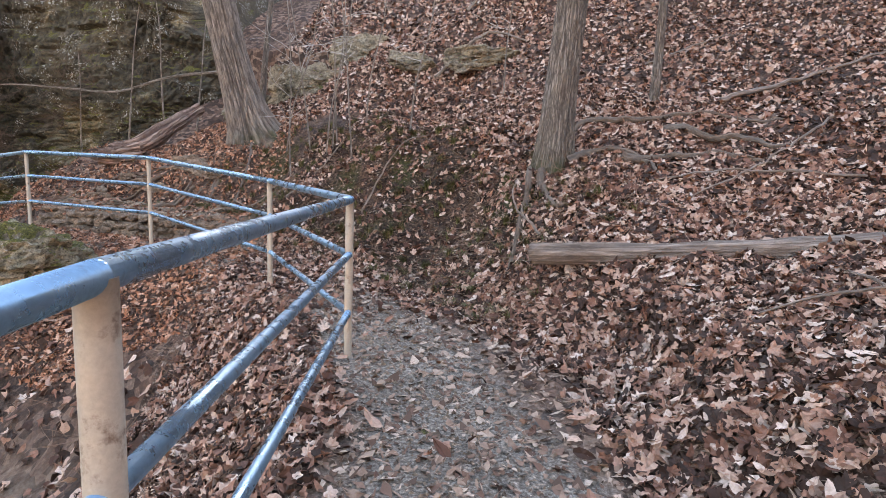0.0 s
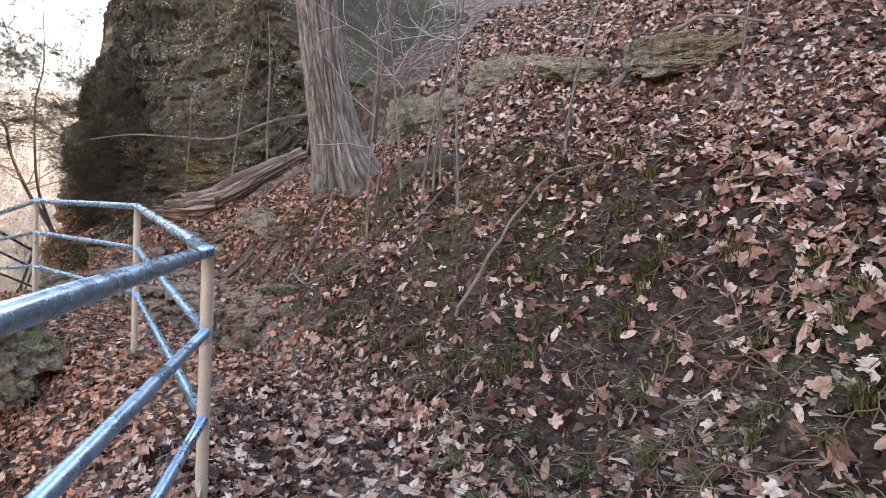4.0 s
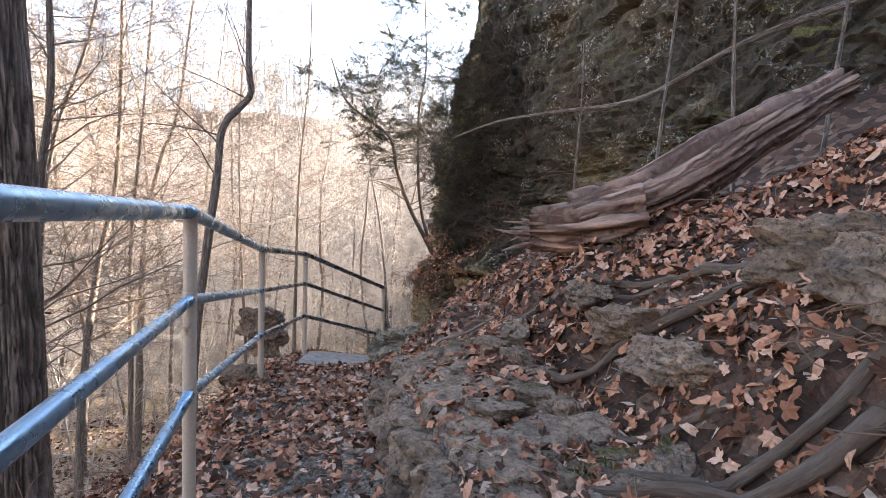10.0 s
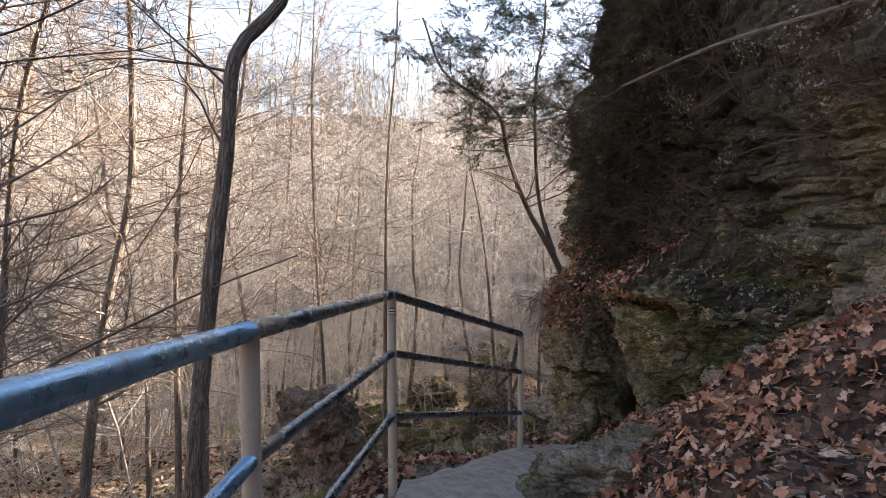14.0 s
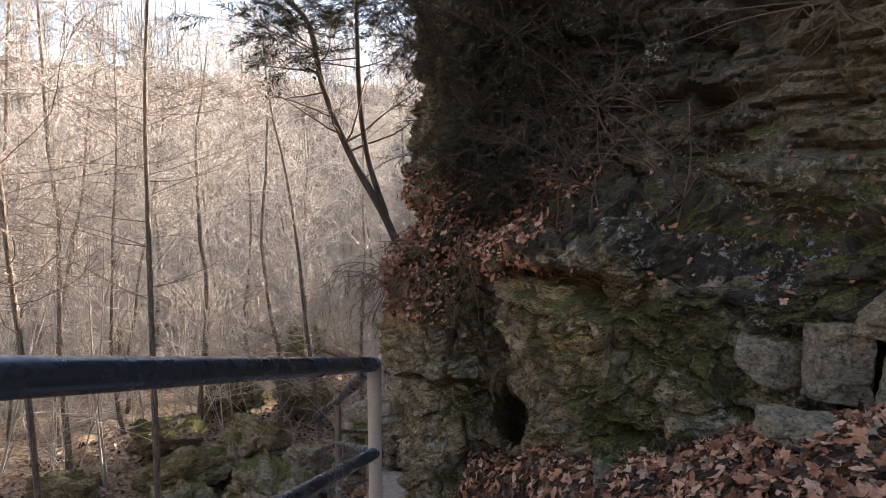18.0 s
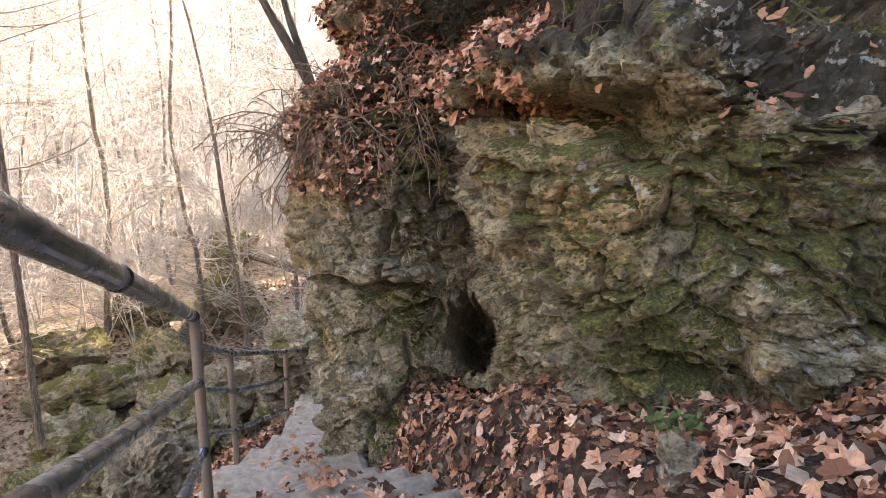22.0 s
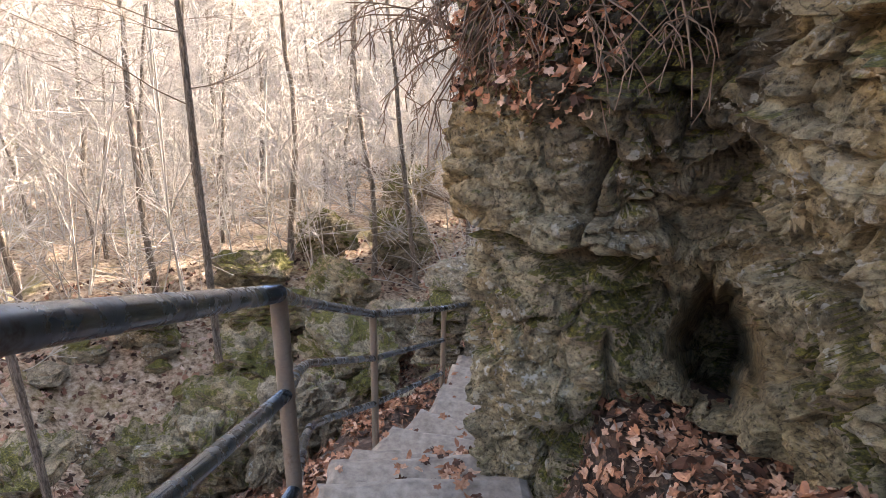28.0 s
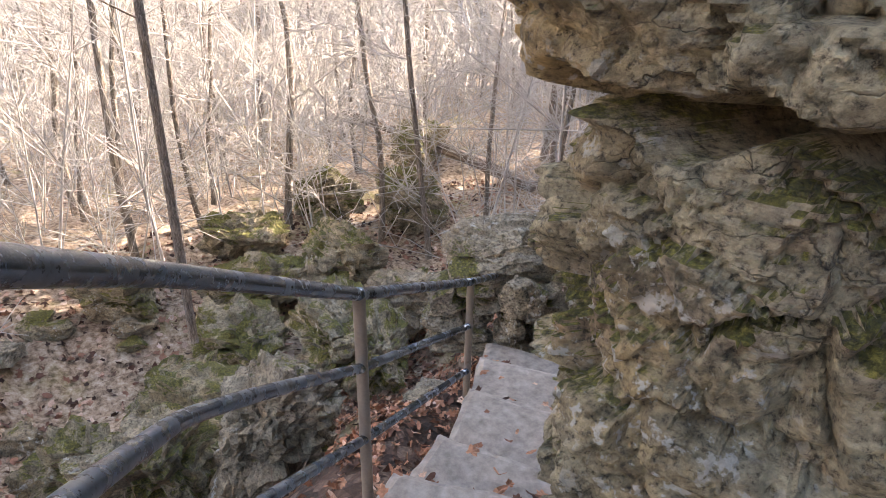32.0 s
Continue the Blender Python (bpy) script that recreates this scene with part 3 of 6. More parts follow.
moss = np.exp(-((GX + 0.83) ** 2 + (GY - 7.6) ** 2) / 0.4) * smooth(-0.2, 0.3, vnoise(GX * 4, GY * 4, 0, 25)) + smooth(0.3, 0.5, vnoise(GX * 1.1, GY * 1.1, 0, 23) + 0.3 * vnoise(GX * 5, GY * 5, 0, 24)) * bank_bare
# the straw layer brightens the valley side as if sunlit
ground = mesh_object("ground", np.stack([GX, GY, GZ], -1).reshape(-1, 3), grid_faces(*GX.shape), GROUND,
                     layers={"path": on_path.ravel(), "litter": litter.ravel(), "moss": np.clip(moss, 0, 1).ravel(),
                             "straw": (smooth(-1.6, -3.4, gd + 0.8 * vnoise(GX * 0.6, GY * 0.6, 0, 27)) * smooth(-0.8, -2.2, GZ)).ravel()})
tagged(ground, "sloping forest floor with soil, leaf litter and a worn gravel path", "ground", kind="structure")

# ---------- the cliff ----------
CLIFF_FOOT = [(-15.6, 21), (-14.7, 18), (-14.2, 16.5), (-13.95, 15.65), (-13.84, 15.22), (-13.64, 14.96), (-13.3, 14.98), (-13.0, 15.18), (-12.87, 15.4), (-12.62, 15.52), (-12.28, 15.3),
              (-11.95, 15.1), (-11.6, 14.8), (-11.15, 14.55), (-10.6, 14.72), (-10.1, 14.85), (-9.4, 14.65), (-8.5, 14.2), (-7.6, 14.0), (-6.6, 14.6), (-5, 15.7), (-3, 17.2), (0, 19.4)]
CLIFF_MIDDLE = [(-15.7, 21), (-14.8, 18), (-14.35, 16.4), (-14.18, 15.6), (-14.02, 15.12), (-13.74, 14.87), (-13.34, 14.9), (-13.03, 15.05), (-12.75, 15.14), (-12.5, 15.07), (-12.3, 14.85),
                (-12.0, 14.7), (-11.55, 14.63), (-11.15, 14.62), (-10.6, 14.85), (-10.1, 14.95), (-9.4, 14.8), (-8.5, 14.4), (-7.6, 14.2), (-6.6, 14.8), (-5, 15.9), (-3, 17.4), (0, 19.6)]
CLIFF_HEAD = [(-15.7, 21.3), (-14.9, 18.4), (-14.5, 16.9), (-14.42, 16.2), (-14.2, 15.75), (-13.9, 15.45), (-13.5, 15.35), (-13.1, 15.4), (-12.85, 15.5), (-12.6, 15.55), (-12.3, 15.6),
              (-11.9, 15.65), (-11.5, 15.7), (-11.05, 15.72), (-10.5, 15.72), (-10.0, 15.6), (-9.3, 15.3), (-8.4, 14.9), (-7.6, 14.7), (-6.6, 15.2), (-5, 16.1), (-3, 17.6), (0, 19.8)]


def curve_at(points, par):
    """A smooth curve through the points, at the given places (0 is the first point, 1 the second)."""
    p = np.asarray(points, float)
    ext = np.concatenate([[2 * p[0] - p[1]], p, [2 * p[-1] - p[-2]]])
    i = np.clip(np.floor(par).astype(int), 0, len(p) - 2)
    t = (par - i)[:, None]
    a, b, c, d = ext[i], ext[i + 1], ext[i + 2], ext[i + 3]
    return 0.5 * (2 * b + (c - a) * t + (2 * a - 5 * b + 4 * c - d) * t ** 2 + (3 * b - a - 3 * c + d) * t ** 3)


def strata(x, y, z, seed=0):
    zz = z + 0.14 * vnoise(x * 0.6, y * 0.6, 0, seed + 31) + 0.05 * vnoise(x * 2.3, y * 2.3, z * 2, seed + 32)
    out = 0
    for h, amp, freq in ((0.46, 0.11, 0.9), (0.17, 0.055, 1.9), (0.075, 0.022, 3.5)):
        i = np.floor(zz / h)
        fr = zz / h - i
        lat = vnoise(x * freq + i * 17.3, y * freq - i * 9.1, i * 3.7, seed + 33)
        nxt = vnoise(x * freq + (i + 1) * 17.3, y * freq - (i + 1) * 9.1, (i + 1) * 3.7, seed + 33)
        t = smooth(0.8, 1.0, fr)
        out = out + amp * (lat * (1 - t) + nxt * t)
        gap = np.exp(-((fr - 0.9) / 0.09) ** 2) * smooth(-0.1, 0.4, vnoise(x * freq * 0.8, y * freq * 0.8, i * 5.1, seed + 35))
        out = out - amp * 0.9 * gap
    return out


def make_cliff():
    par = np.concatenate([np.linspace(0, 3, 50, endpoint=False), np.linspace(3, 4.5, 60, endpoint=False), np.linspace(4.5, 10.5, 280, endpoint=False), np.linspace(10.5, 16, 210, endpoint=False), np.linspace(16, 22, 140)])
    zs = np.concatenate([np.arange(-3.9, -2.7, 0.03), np.arange(-2.7, 0.5, 0.0125), np.arange(0.5, 2.6, 0.024), np.arange(2.6, 9.0, 0.07)])
    low, middle, high = curve_at(CLIFF_FOOT, par), curve_at(CLIFF_MIDDLE, par), curve_at(CLIFF_HEAD, par)
    tan = np.gradient(high, axis=0)
    tan /= np.linalg.norm(tan, axis=1)[:, None]
    nrm = np.stack([tan[:, 1], -tan[:, 0]], 1)
    P, Z = np.meshgrid(par, zs, indexing="ij")
    ledge = np.interp(par, [0, 4, 6, 9, 11, 13, 15, 17, 19, 22], [0.0, 0.1, 0.25, 0.5, 0.6, 0.55, 0.45, 1.6, 3.4, 5])[:, None]
    wob = 0.12 * vnoise(P * 1.3, 0, 0, 40) + 0.05 * vnoise(P * 5, 0, 0, 41)
    cove = smooth(7.2, 8.2, P) * smooth(12.2, 11.2, P)
    zz = Z + 0.06 * np.sin(P * 4)
    under = (smooth(-0.87, -0.8, zz) * (1 - cove) + (0.3 * smooth(-0.95, -0.7, zz) + 0.4 * smooth(-0.46, -0.36, zz + 0.05 * vnoise(P * 3, 0, 0, 44)) + 0.3 * smooth(-0.3, 0.4, zz)) * cove)[..., None]
    t = smooth(-0.1, 0.5, Z - ledge + wob)[..., None]
    xy = (low[:, None] * (1 - under) + middle[:, None] * under) * (1 - t) + high[:, None] * t
    # the slot under the overhanging block, its upright crack, the hollow above and the lean of the upper wall
    out = -0.42 * np.exp(-((Z + 0.86 + 0.03 * np.sin(P * 7)) / 0.042) ** 4) * (0.3 * smooth(3.6, 4.4, P) + 0.7 * smooth(4.7, 5.6, P)) * smooth(8.2, 7.0, P)
    out = out - 0.4 * np.exp(-((P - 7.0 - 0.5 * (Z + 0.5)) / (0.045 + 0.06 * smooth(-0.6, -0.42, Z))) ** 4) * smooth(-0.9, -0.82, Z) * smooth(-0.3, -0.38, Z)
    out = out - 0.45 * np.exp(-np.abs((Z - 0.3) / 0.1) ** 3) * smooth(10.2, 10.7, P) * smooth(12.9, 12.3, P)
    out = out - 0.28 * np.maximum(Z - 3.0, 0) * smooth(9, 5.5, P) - 0.04 * np.maximum(Z - 1, 0)
    out = out + 0.35 * np.exp(-((Z - 3.4) / 0.9) ** 2) * smooth(10, 14, P) * smooth(18, 16, P)
    x, y = xy[..., 0], xy[..., 1]
    beds = smooth(11, 13.5, P) * smooth(17.5, 16, P) * smooth(0.3, 0.8, Z) + 0.3
    rough = 1.25 * beds * strata(x, y, Z) + (1.25 - 0.45 * smooth(0.4, 1.0, beds)) * crag(x, y, Z, 50, 1.0, 4) + 0.06 * fbm(x * 1.2, y * 1.2, Z * 1.4, 3, 56) + 0.005 * fbm(x * 13, y * 13, Z * 15, 3, 58)
    top = np.interp(par, [0, 3, 5, 9, 13, 16, 17.5, 19, 22], [3.4, 3.8, 4.6, 7.0, 8.5, 8.0, 7.0, 4.6, 2.4])[:, None]
    rough = rough * smooth(0.25, 0.0, Z - top)
    # pockets weathered out of the upper wall
    for i in range(26):
        a, b = 12.8 + 3.2 * random.random(), 1.0 + 1.5 * random.random()
        wd, ht = random.uniform(0.12, 0.3), random.uniform(0.035, 0.08)
        out = out - random.uniform(0.12, 0.25) * np.exp(-(np.abs((P - a) / wd) ** 3 + np.abs((Z - b - 0.03 * np.sin(P * 9)) / ht) ** 3))
    rough = rough * (1 - 0.7 * np.exp(-((Z + 0.86) / 0.1) ** 2) * smooth(3.6, 4.4, P) * smooth(8.2, 7.0, P))
    rough = rough * (1 - 0.42 * smooth(4.0, 4.8, P) * smooth(7.6, 6.8, P) * smooth(0.1, -0.3, Z))
    # relief stands off the face it grows from
    face = np.cross(np.stack([np.gradient(x, axis=0), np.gradient(y, axis=0), 0 * Z], -1), np.stack([np.gradient(x, axis=1), np.gradient(y, axis=1), np.gradient(Z, axis=1)], -1))
    face /= np.linalg.norm(face, axis=-1)[..., None] + 1e-9
    flat = np.concatenate([nrm, 0 * nrm[:, :1]], 1)[:, None]
    face = np.where((face * flat).sum(-1)[..., None] < 0, -face, face) * 0.8 + 0.2 * flat
    for _ in range(8):
        face[1:-1] = 0.25 * face[:-2] + 0.5 * face[1:-1] + 0.25 * face[2:]
        face[:, 1:-1] = 0.25 * face[:, :-2] + 0.5 * face[:, 1:-1] + 0.25 * face[:, 2:]
    rough = rough - 0.16 * np.exp(-((P - 7.2 + 0.1 * np.sin(Z * 9)) / 0.07) ** 2) * smooth(-1.15, -1.3, Z)
    x, y = x + nrm[:, None, 0] * out + face[..., 0] * rough, y + nrm[:, None, 1] * out + face[..., 1] * rough
    Z = Z + face[..., 2] * rough
    # the cave at the foot
    side = (x + 12.7) * 0.89 + (y - 15.58) * 0.46 + 0.02 * np.sin(Z * 23)
    near = smooth(6.9, 7.3, P) * smooth(11.2, 10.6, P)
    alcove = near * np.exp(-(np.hypot((side + 0.09) / 0.25, (Z + 1.18) / 0.32) ** 6))
    hole = near * np.exp(-(np.hypot(side / 0.17, (Z + 1.22) / (0.24 + 0.03 * np.sin(P * 20))) ** 12))
    y, x, Z = y + 0.06 * alcove + 1.1 * hole, x - 0.03 * alcove - 0.56 * hole, Z - 0.6 * hole
    over = np.maximum(Z - top, 0)
    y, x = y + over * 3.2, x + over * 1.6
    z = np.minimum(Z, top + over * 0.35 + 0.25 * vnoise(x * 0.8, y * 0.8, 0, 60) * (over > 0))
    verts = np.stack([x, y, z], -1).reshape(-1, 3)
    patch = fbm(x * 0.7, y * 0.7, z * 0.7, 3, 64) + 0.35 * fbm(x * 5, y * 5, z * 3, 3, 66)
    # dark weathered crust in patches over the upper rock
    crust_shade = smooth(-0.95, 0.1, z) * smooth(0.1, 0.5, patch + 1.5 * smooth(-0.3, 0.9, z + 0.3 * patch) * smooth(-13.7, -12.6, x) - 0.3)
    crust_shade = crust_shade * (1 - 0.65 * smooth(-11.2, -10.3, x) * smooth(-8.4, -9.2, x) * smooth(0.6, 1.1, z))
    # upper wall and right end painted darker still, standing in for their shade
    crust_shade = np.maximum(crust_shade, np.maximum(0.95 * smooth(1.9, 2.8, z), smooth(-9.4, -8.4, x)) * smooth(-0.9, 0.1, patch + 0.3))
    growth = np.exp(-((x + 11.15 - 0.15 * (z + 0.6)) / 0.34) ** 2) * smooth(0.5, 0.1, z) + 0.8 * smooth(-10.9, -10.5, x) * smooth(-9.4, -9.9, x) * np.exp(-((z - 0.85) / 0.2) ** 2)
    ob = mesh_object("cliff", verts, grid_faces(len(par), len(zs)), ROCK, soft=True, layers={"crust_shade": crust_shade.ravel(), "growth": growth.ravel()})
    ob.data.polygons.foreach_set("use_smooth", np.zeros(len(ob.data.polygons), bool))
    return tagged(ob, "weathered layered sandstone cliff with moss, cracks and a small cave", "cliff", kind="structure"), np.stack([x, y, z], -1)


cliff, cliff_points = make_cliff()

# ---------- rocks ----------
def rock_arrays(seed, size, cuts=14, rough=1.0, level=4, beds=0.0, square=0.0):
    """An angular stone: a cube with chopped corners, craggy relief and, if beds is set, layers."""
    rng = random.Random(seed)
    n = {3: 9, 4: 16, 5: 26}[level]
    t = np.linspace(-1, 1, n)
    A, B = np.meshgrid(t, t, indexing="ij")
    one = np.ones_like(A)
    sides = [(A, B, one), (B, A, -one), (one, A, B), (-one, B, A), (B, one, A), (A, -one, B)]
    v = np.concatenate([np.stack(s, -1).reshape(-1, 3) for s in sides])
    f = np.concatenate([grid_faces(n, n) + k * n * n for k in range(6)])
    _, first, back = np.unique(np.round(v * 1000).astype(int), axis=0, return_index=True, return_inverse=True)
    v, f = v[first], np.ravel(back)[f]
    v = (0.72 + 0.3 * square) * v + (0.5 - 0.42 * square) * v / np.linalg.norm(v, axis=1)[:, None]
    for _ in range(cuts):
        m = np.array([rng.gauss(0, 1), rng.gauss(0, 1), rng.gauss(0, 0.9)])
        m /= np.linalg.norm(m)
        over = np.maximum(v @ m - rng.uniform(0.88, 1.2), 0)
        v = v - over[:, None] * m * 0.97
    v = v / np.abs(v).max(0) * np.array(size) / 2
    s = min(1.6, max(0.3, 1.4 * min(size)))
    nn = v / (np.array(size) / 2)
    nn /= np.linalg.norm(nn, axis=1)[:, None] + 1e-6
    o = seed * 3.7 % 50
    amt = rough * (crag(v[:, 0] + o, v[:, 1] + o, v[:, 2], seed % 90, s * 0.62) + 0.03 * s * fbm(v[:, 0] * 3 / s + o, v[:, 1] * 3 / s, v[:, 2] * 3 / s, 3, seed % 97))
    if beds:
        amt = amt + beds * s * strata(v[:, 0] * 1.6 / s + o, v[:, 1] * 1.6 / s, v[:, 2] * 1.6 / s, seed % 50)
    return v + nn * amt[:, None], f


def rock(name, seed, size, place, mat, label, turn=(0, 0, 0), group="", cuts=14, rough=1.0, level=4, beds=0.0, category="rock", square=0.0):
    v, f = rock_arrays(seed, size, cuts, rough, level, beds, square)
    ob = mesh_object(name, v, f, mat, soft=False)
    ob.matrix_world = pose(*place, *turn)
    return tagged(ob, label, category, group)


# ---------- railing ----------
POSTS = [(-0.35, -2.0, 1.16), (-0.5, 0.82, 1.17), (-0.57, 3.57, 1.117), (-1.73, 5.78, 1.13), (-3.86, 7.6, 1.30), (-6.14, 8.55, 1.31), (-8.45, 9.67, 1.04),
         (-9.97, 10.73, 0.9), (-11.07, 12.465, 0.31), (-13.04, 13.74, -0.68), (-14.65, 14.87, -1.74), (-15.6, 16.12, -2.42)]
BEND = (-13.95, 14.12, -1.17)
R_TOP, R_MID, R_POST = 0.027, 0.022, 0.026
MID, LOW, HIGH = 0.345, 0.72, 1.08
railing = new("railing")
tagged(railing, "galvanised pipe handrail with three rails on cream-painted posts", "railing")


def bent_rail(name, drop, radius, label):
    runs = []
    for i in range(len(POSTS) - 1):
        a, b = Vector(POSTS[i]), Vector(POSTS[i + 1])
        a.z -= drop
        b.z -= drop
        pts = [a, b]
        if i == 9:
            c = Vector(BEND)
            c.z -= drop
            pts = [a, c, b]
        line = [pts[0]]
        for k in range(1, len(pts)):
            line += [pts[k - 1].lerp(pts[k], q) for q in np.linspace(0, 1, 9)[1:]]
        if i == 9:
            line = [Vector(p) for p in spline([pts[0], pts[0].lerp(pts[1], 0.75), pts[1].lerp(pts[2], 0.15), pts[2]], 0.06)]
        v, f = tube_arrays(np.array(line), radius, 18)
        mesh_object(name, v, tri_split(f), GALV if i < 6 else GALV_DARK, railing, label if i < 6 else "dark steel rail")
    for i, p in enumerate(POSTS[1:-1]):
        bm = bmesh.new()
        bmesh.ops.create_uvsphere(bm, u_segments=16, v_segments=10, radius=radius * 1.003)
        bmesh.ops.translate(bm, verts=bm.verts, vec=(p[0], p[1], p[2] - drop))
        for q in bm.faces:
            q.smooth = True
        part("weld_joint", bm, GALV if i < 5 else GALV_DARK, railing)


bent_rail("top_rail", 0, R_TOP, "shiny galvanised top rail")
bent_rail("middle_rail", MID, R_MID, "galvanised middle rail")
bent_rail("lower_rail", LOW, R_MID, "galvanised lower rail")
end_a, end_b = Vector(POSTS[-1]), Vector((-16.4, 17.02, -2.93))
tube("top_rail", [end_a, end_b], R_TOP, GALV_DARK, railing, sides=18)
posts_made = []
for i, p in enumerate(POSTS):
    r = 0.031 if i == 1 else R_POST
    v, f = tube_arrays(np.array([(p[0], p[1], p[2] - q) for q in np.linspace(0.0, HIGH + 0.25, 14)]), r, 20)
    posts_made.append(mesh_object("post", v, tri_split(f), POST_PAINT if i < 9 else POST_BARE, railing, "cream-painted steel post" if i < 9 else "bare rust-brown steel post"))
for a, b, q in ((5, 6, 0.45), (6, 7, 0.2), (7, 8, 0.75), (8, 9, 0.35), (4, 5, 0.3)):
    c = Vector(POSTS[a]).lerp(Vector(POSTS[b]), q)
    w = (Vector(POSTS[b]) - Vector(POSTS[a])).normalized()
    v, f = tube_arrays(np.array([c - w * 0.008, c - w * 0.004, c + w * 0.004, c + w * 0.008]), [R_TOP, R_TOP * 1.12, R_TOP * 1.12, R_TOP], 18)
    mesh_object("weld_ring", v, tri_split(f), GALV_DARK, railing, "rough weld ring")
for p in POSTS[1:6]:
    for drop in (MID, LOW):
        v, f = tube_arrays(np.array([(p[0], p[1], p[2] - drop + q) for q in (0.02, 0.025, 0.032, 0.037)]), [R_POST, R_POST * 1.1, R_POST * 1.1, R_POST], 18)
        mesh_object("weld_ring", v, tri_split(f), POST_PAINT, railing)

# ---------- concrete landing and stairs ----------


def slab(name, top, thick, mat, label, parent=None, wear=0.012, seed=0, step=0.06):
    """A concrete slab over a quad of four corners, with a worn top and chipped edges."""
    a, b, c, d = (np.array(p, float) for p in top)
    nu = max(4, int(max(np.linalg.norm(b - a), np.linalg.norm(c - d)) / step))
    nv = max(4, int(max(np.linalg.norm(d - a), np.linalg.norm(c - b)) / step))
    U, V = np.meshgrid(np.linspace(0, 1, nu), np.linspace(0, 1, nv), indexing="ij")
    U, V = U[..., None], V[..., None]
    g = (a * (1 - U) + b * U) * (1 - V) + (d * (1 - U) + c * U) * V
    edge = np.minimum(np.minimum(U, 1 - U) * nu, np.minimum(V, 1 - V) * nv)[..., 0]
    rim = edge < 0.5
    g[..., 2] += wear * fbm(g[..., 0] * 4, g[..., 1] * 4, seed, 3, seed)
    g[..., 2] -= np.where(rim, 0.012 + 0.012 * np.abs(vnoise(g[..., 0] * 9, g[..., 1] * 9, 0, seed + 1)), 0)
    mid = g.reshape(-1, 3).mean(0)
    under = g.copy()
    under[..., 2] = g[..., 2] - thick
    push = 0.012 * vnoise(g[..., 0] * 12, g[..., 1] * 12, 1, seed + 2)[..., None] * rim[..., None]
    way = g - mid
    way[..., 2] = 0
    way /= np.linalg.norm(way, axis=-1)[..., None] + 1e-6
    out = g.copy()
    out[..., 2] -= 0.02
    out += way * (0.012 + push)
    ring = [(0, j) for j in range(nv)] + [(i, nv - 1) for i in range(1, nu)] + [(nu - 1, j) for j in range(nv - 2, -1, -1)] + [(i, 0) for i in range(nu - 2, 0, -1)]
    ri, rj = np.array(ring).T
    verts = np.concatenate([g.reshape(-1, 3), out[ri, rj], under[ri, rj] + (way * 0.012)[ri, rj]])
    faces = [grid_faces(nu, nv)]
    k = len(ri)
    n0 = nu * nv
    t = ri * nv + rj
    o = n0 + np.arange(k)
    u = n0 + k + np.arange(k)
    nx = (np.arange(k) + 1) % k
    faces += [np.stack([t, t[nx], o[nx], o], 1), np.stack([o, o[nx], u[nx], u], 1)]
    ob = mesh_object(name, verts, np.concatenate(faces), mat, parent, soft=False)
    return tagged(ob, label)


landing = slab("landing", LANDING, 0.3, CONCRETE, "worn grey concrete landing slab beside the railing", seed=3)
tagged(landing, category="slab")
landing_far = slab("landing", LANDING_FAR, 0.3, CONCRETE, "cracked grey concrete slab at the railing's corner", seed=6)
tagged(landing_far, category="slab")
ramp_slab = slab("landing", RAMP, 0.3, CONCRETE, "cracked sloping concrete slab above the stairs", seed=4)
tagged(ramp_slab, category="slab")
# nosings of the steps, outer end and inner end, and their heights
NOSING = [(-12.2, 13.2, -11.72, 13.95, -1.26), (-12.52, 13.38, -12.05, 14.2, -1.44), (-12.82, 13.58, -12.38, 14.4, -1.62), (-13.11, 13.76, -12.69, 14.54, -1.8), (-13.4, 13.87, -13.01, 14.6, -1.97),
          (-13.81, 14.1, -13.4, 14.86, -2.14), (-14.12, 14.31, -13.76, 14.98, -2.31), (-14.33, 14.55, -13.86, 15.12, -2.48), (-14.6, 14.99, -13.9, 15.5, -2.65), (-14.85, 15.4, -14.05, 15.75, -2.82),
          (-15.28, 15.91, -14.3, 16.45, -3.0), (-15.75, 16.35, -14.6, 17.0, -3.17), (-16.1, 16.7, -14.9, 17.4, -3.35)]
nosing = np.array(NOSING)
stairs = tagged(new("stairs"), "worn concrete steps winding down round the rock", "stairs")
for k in range(1, len(NOSING)):
    a, b = nosing[k - 1], nosing[k]
    back = 0.04 * (b[:4] - a[:4])
    z = b[4]
    slab("step", [(a[0] + back[0], a[1] + back[1], z), (a[2] + back[2] + 0.12, a[3] + back[3] + 0.2, z), (b[2] + 0.12, b[3] + 0.2, z), (b[0], b[1], z)], 0.34, CONCRETE, "", stairs, 0.01, 10 + k, 0.04)

# ---------- trees ----------


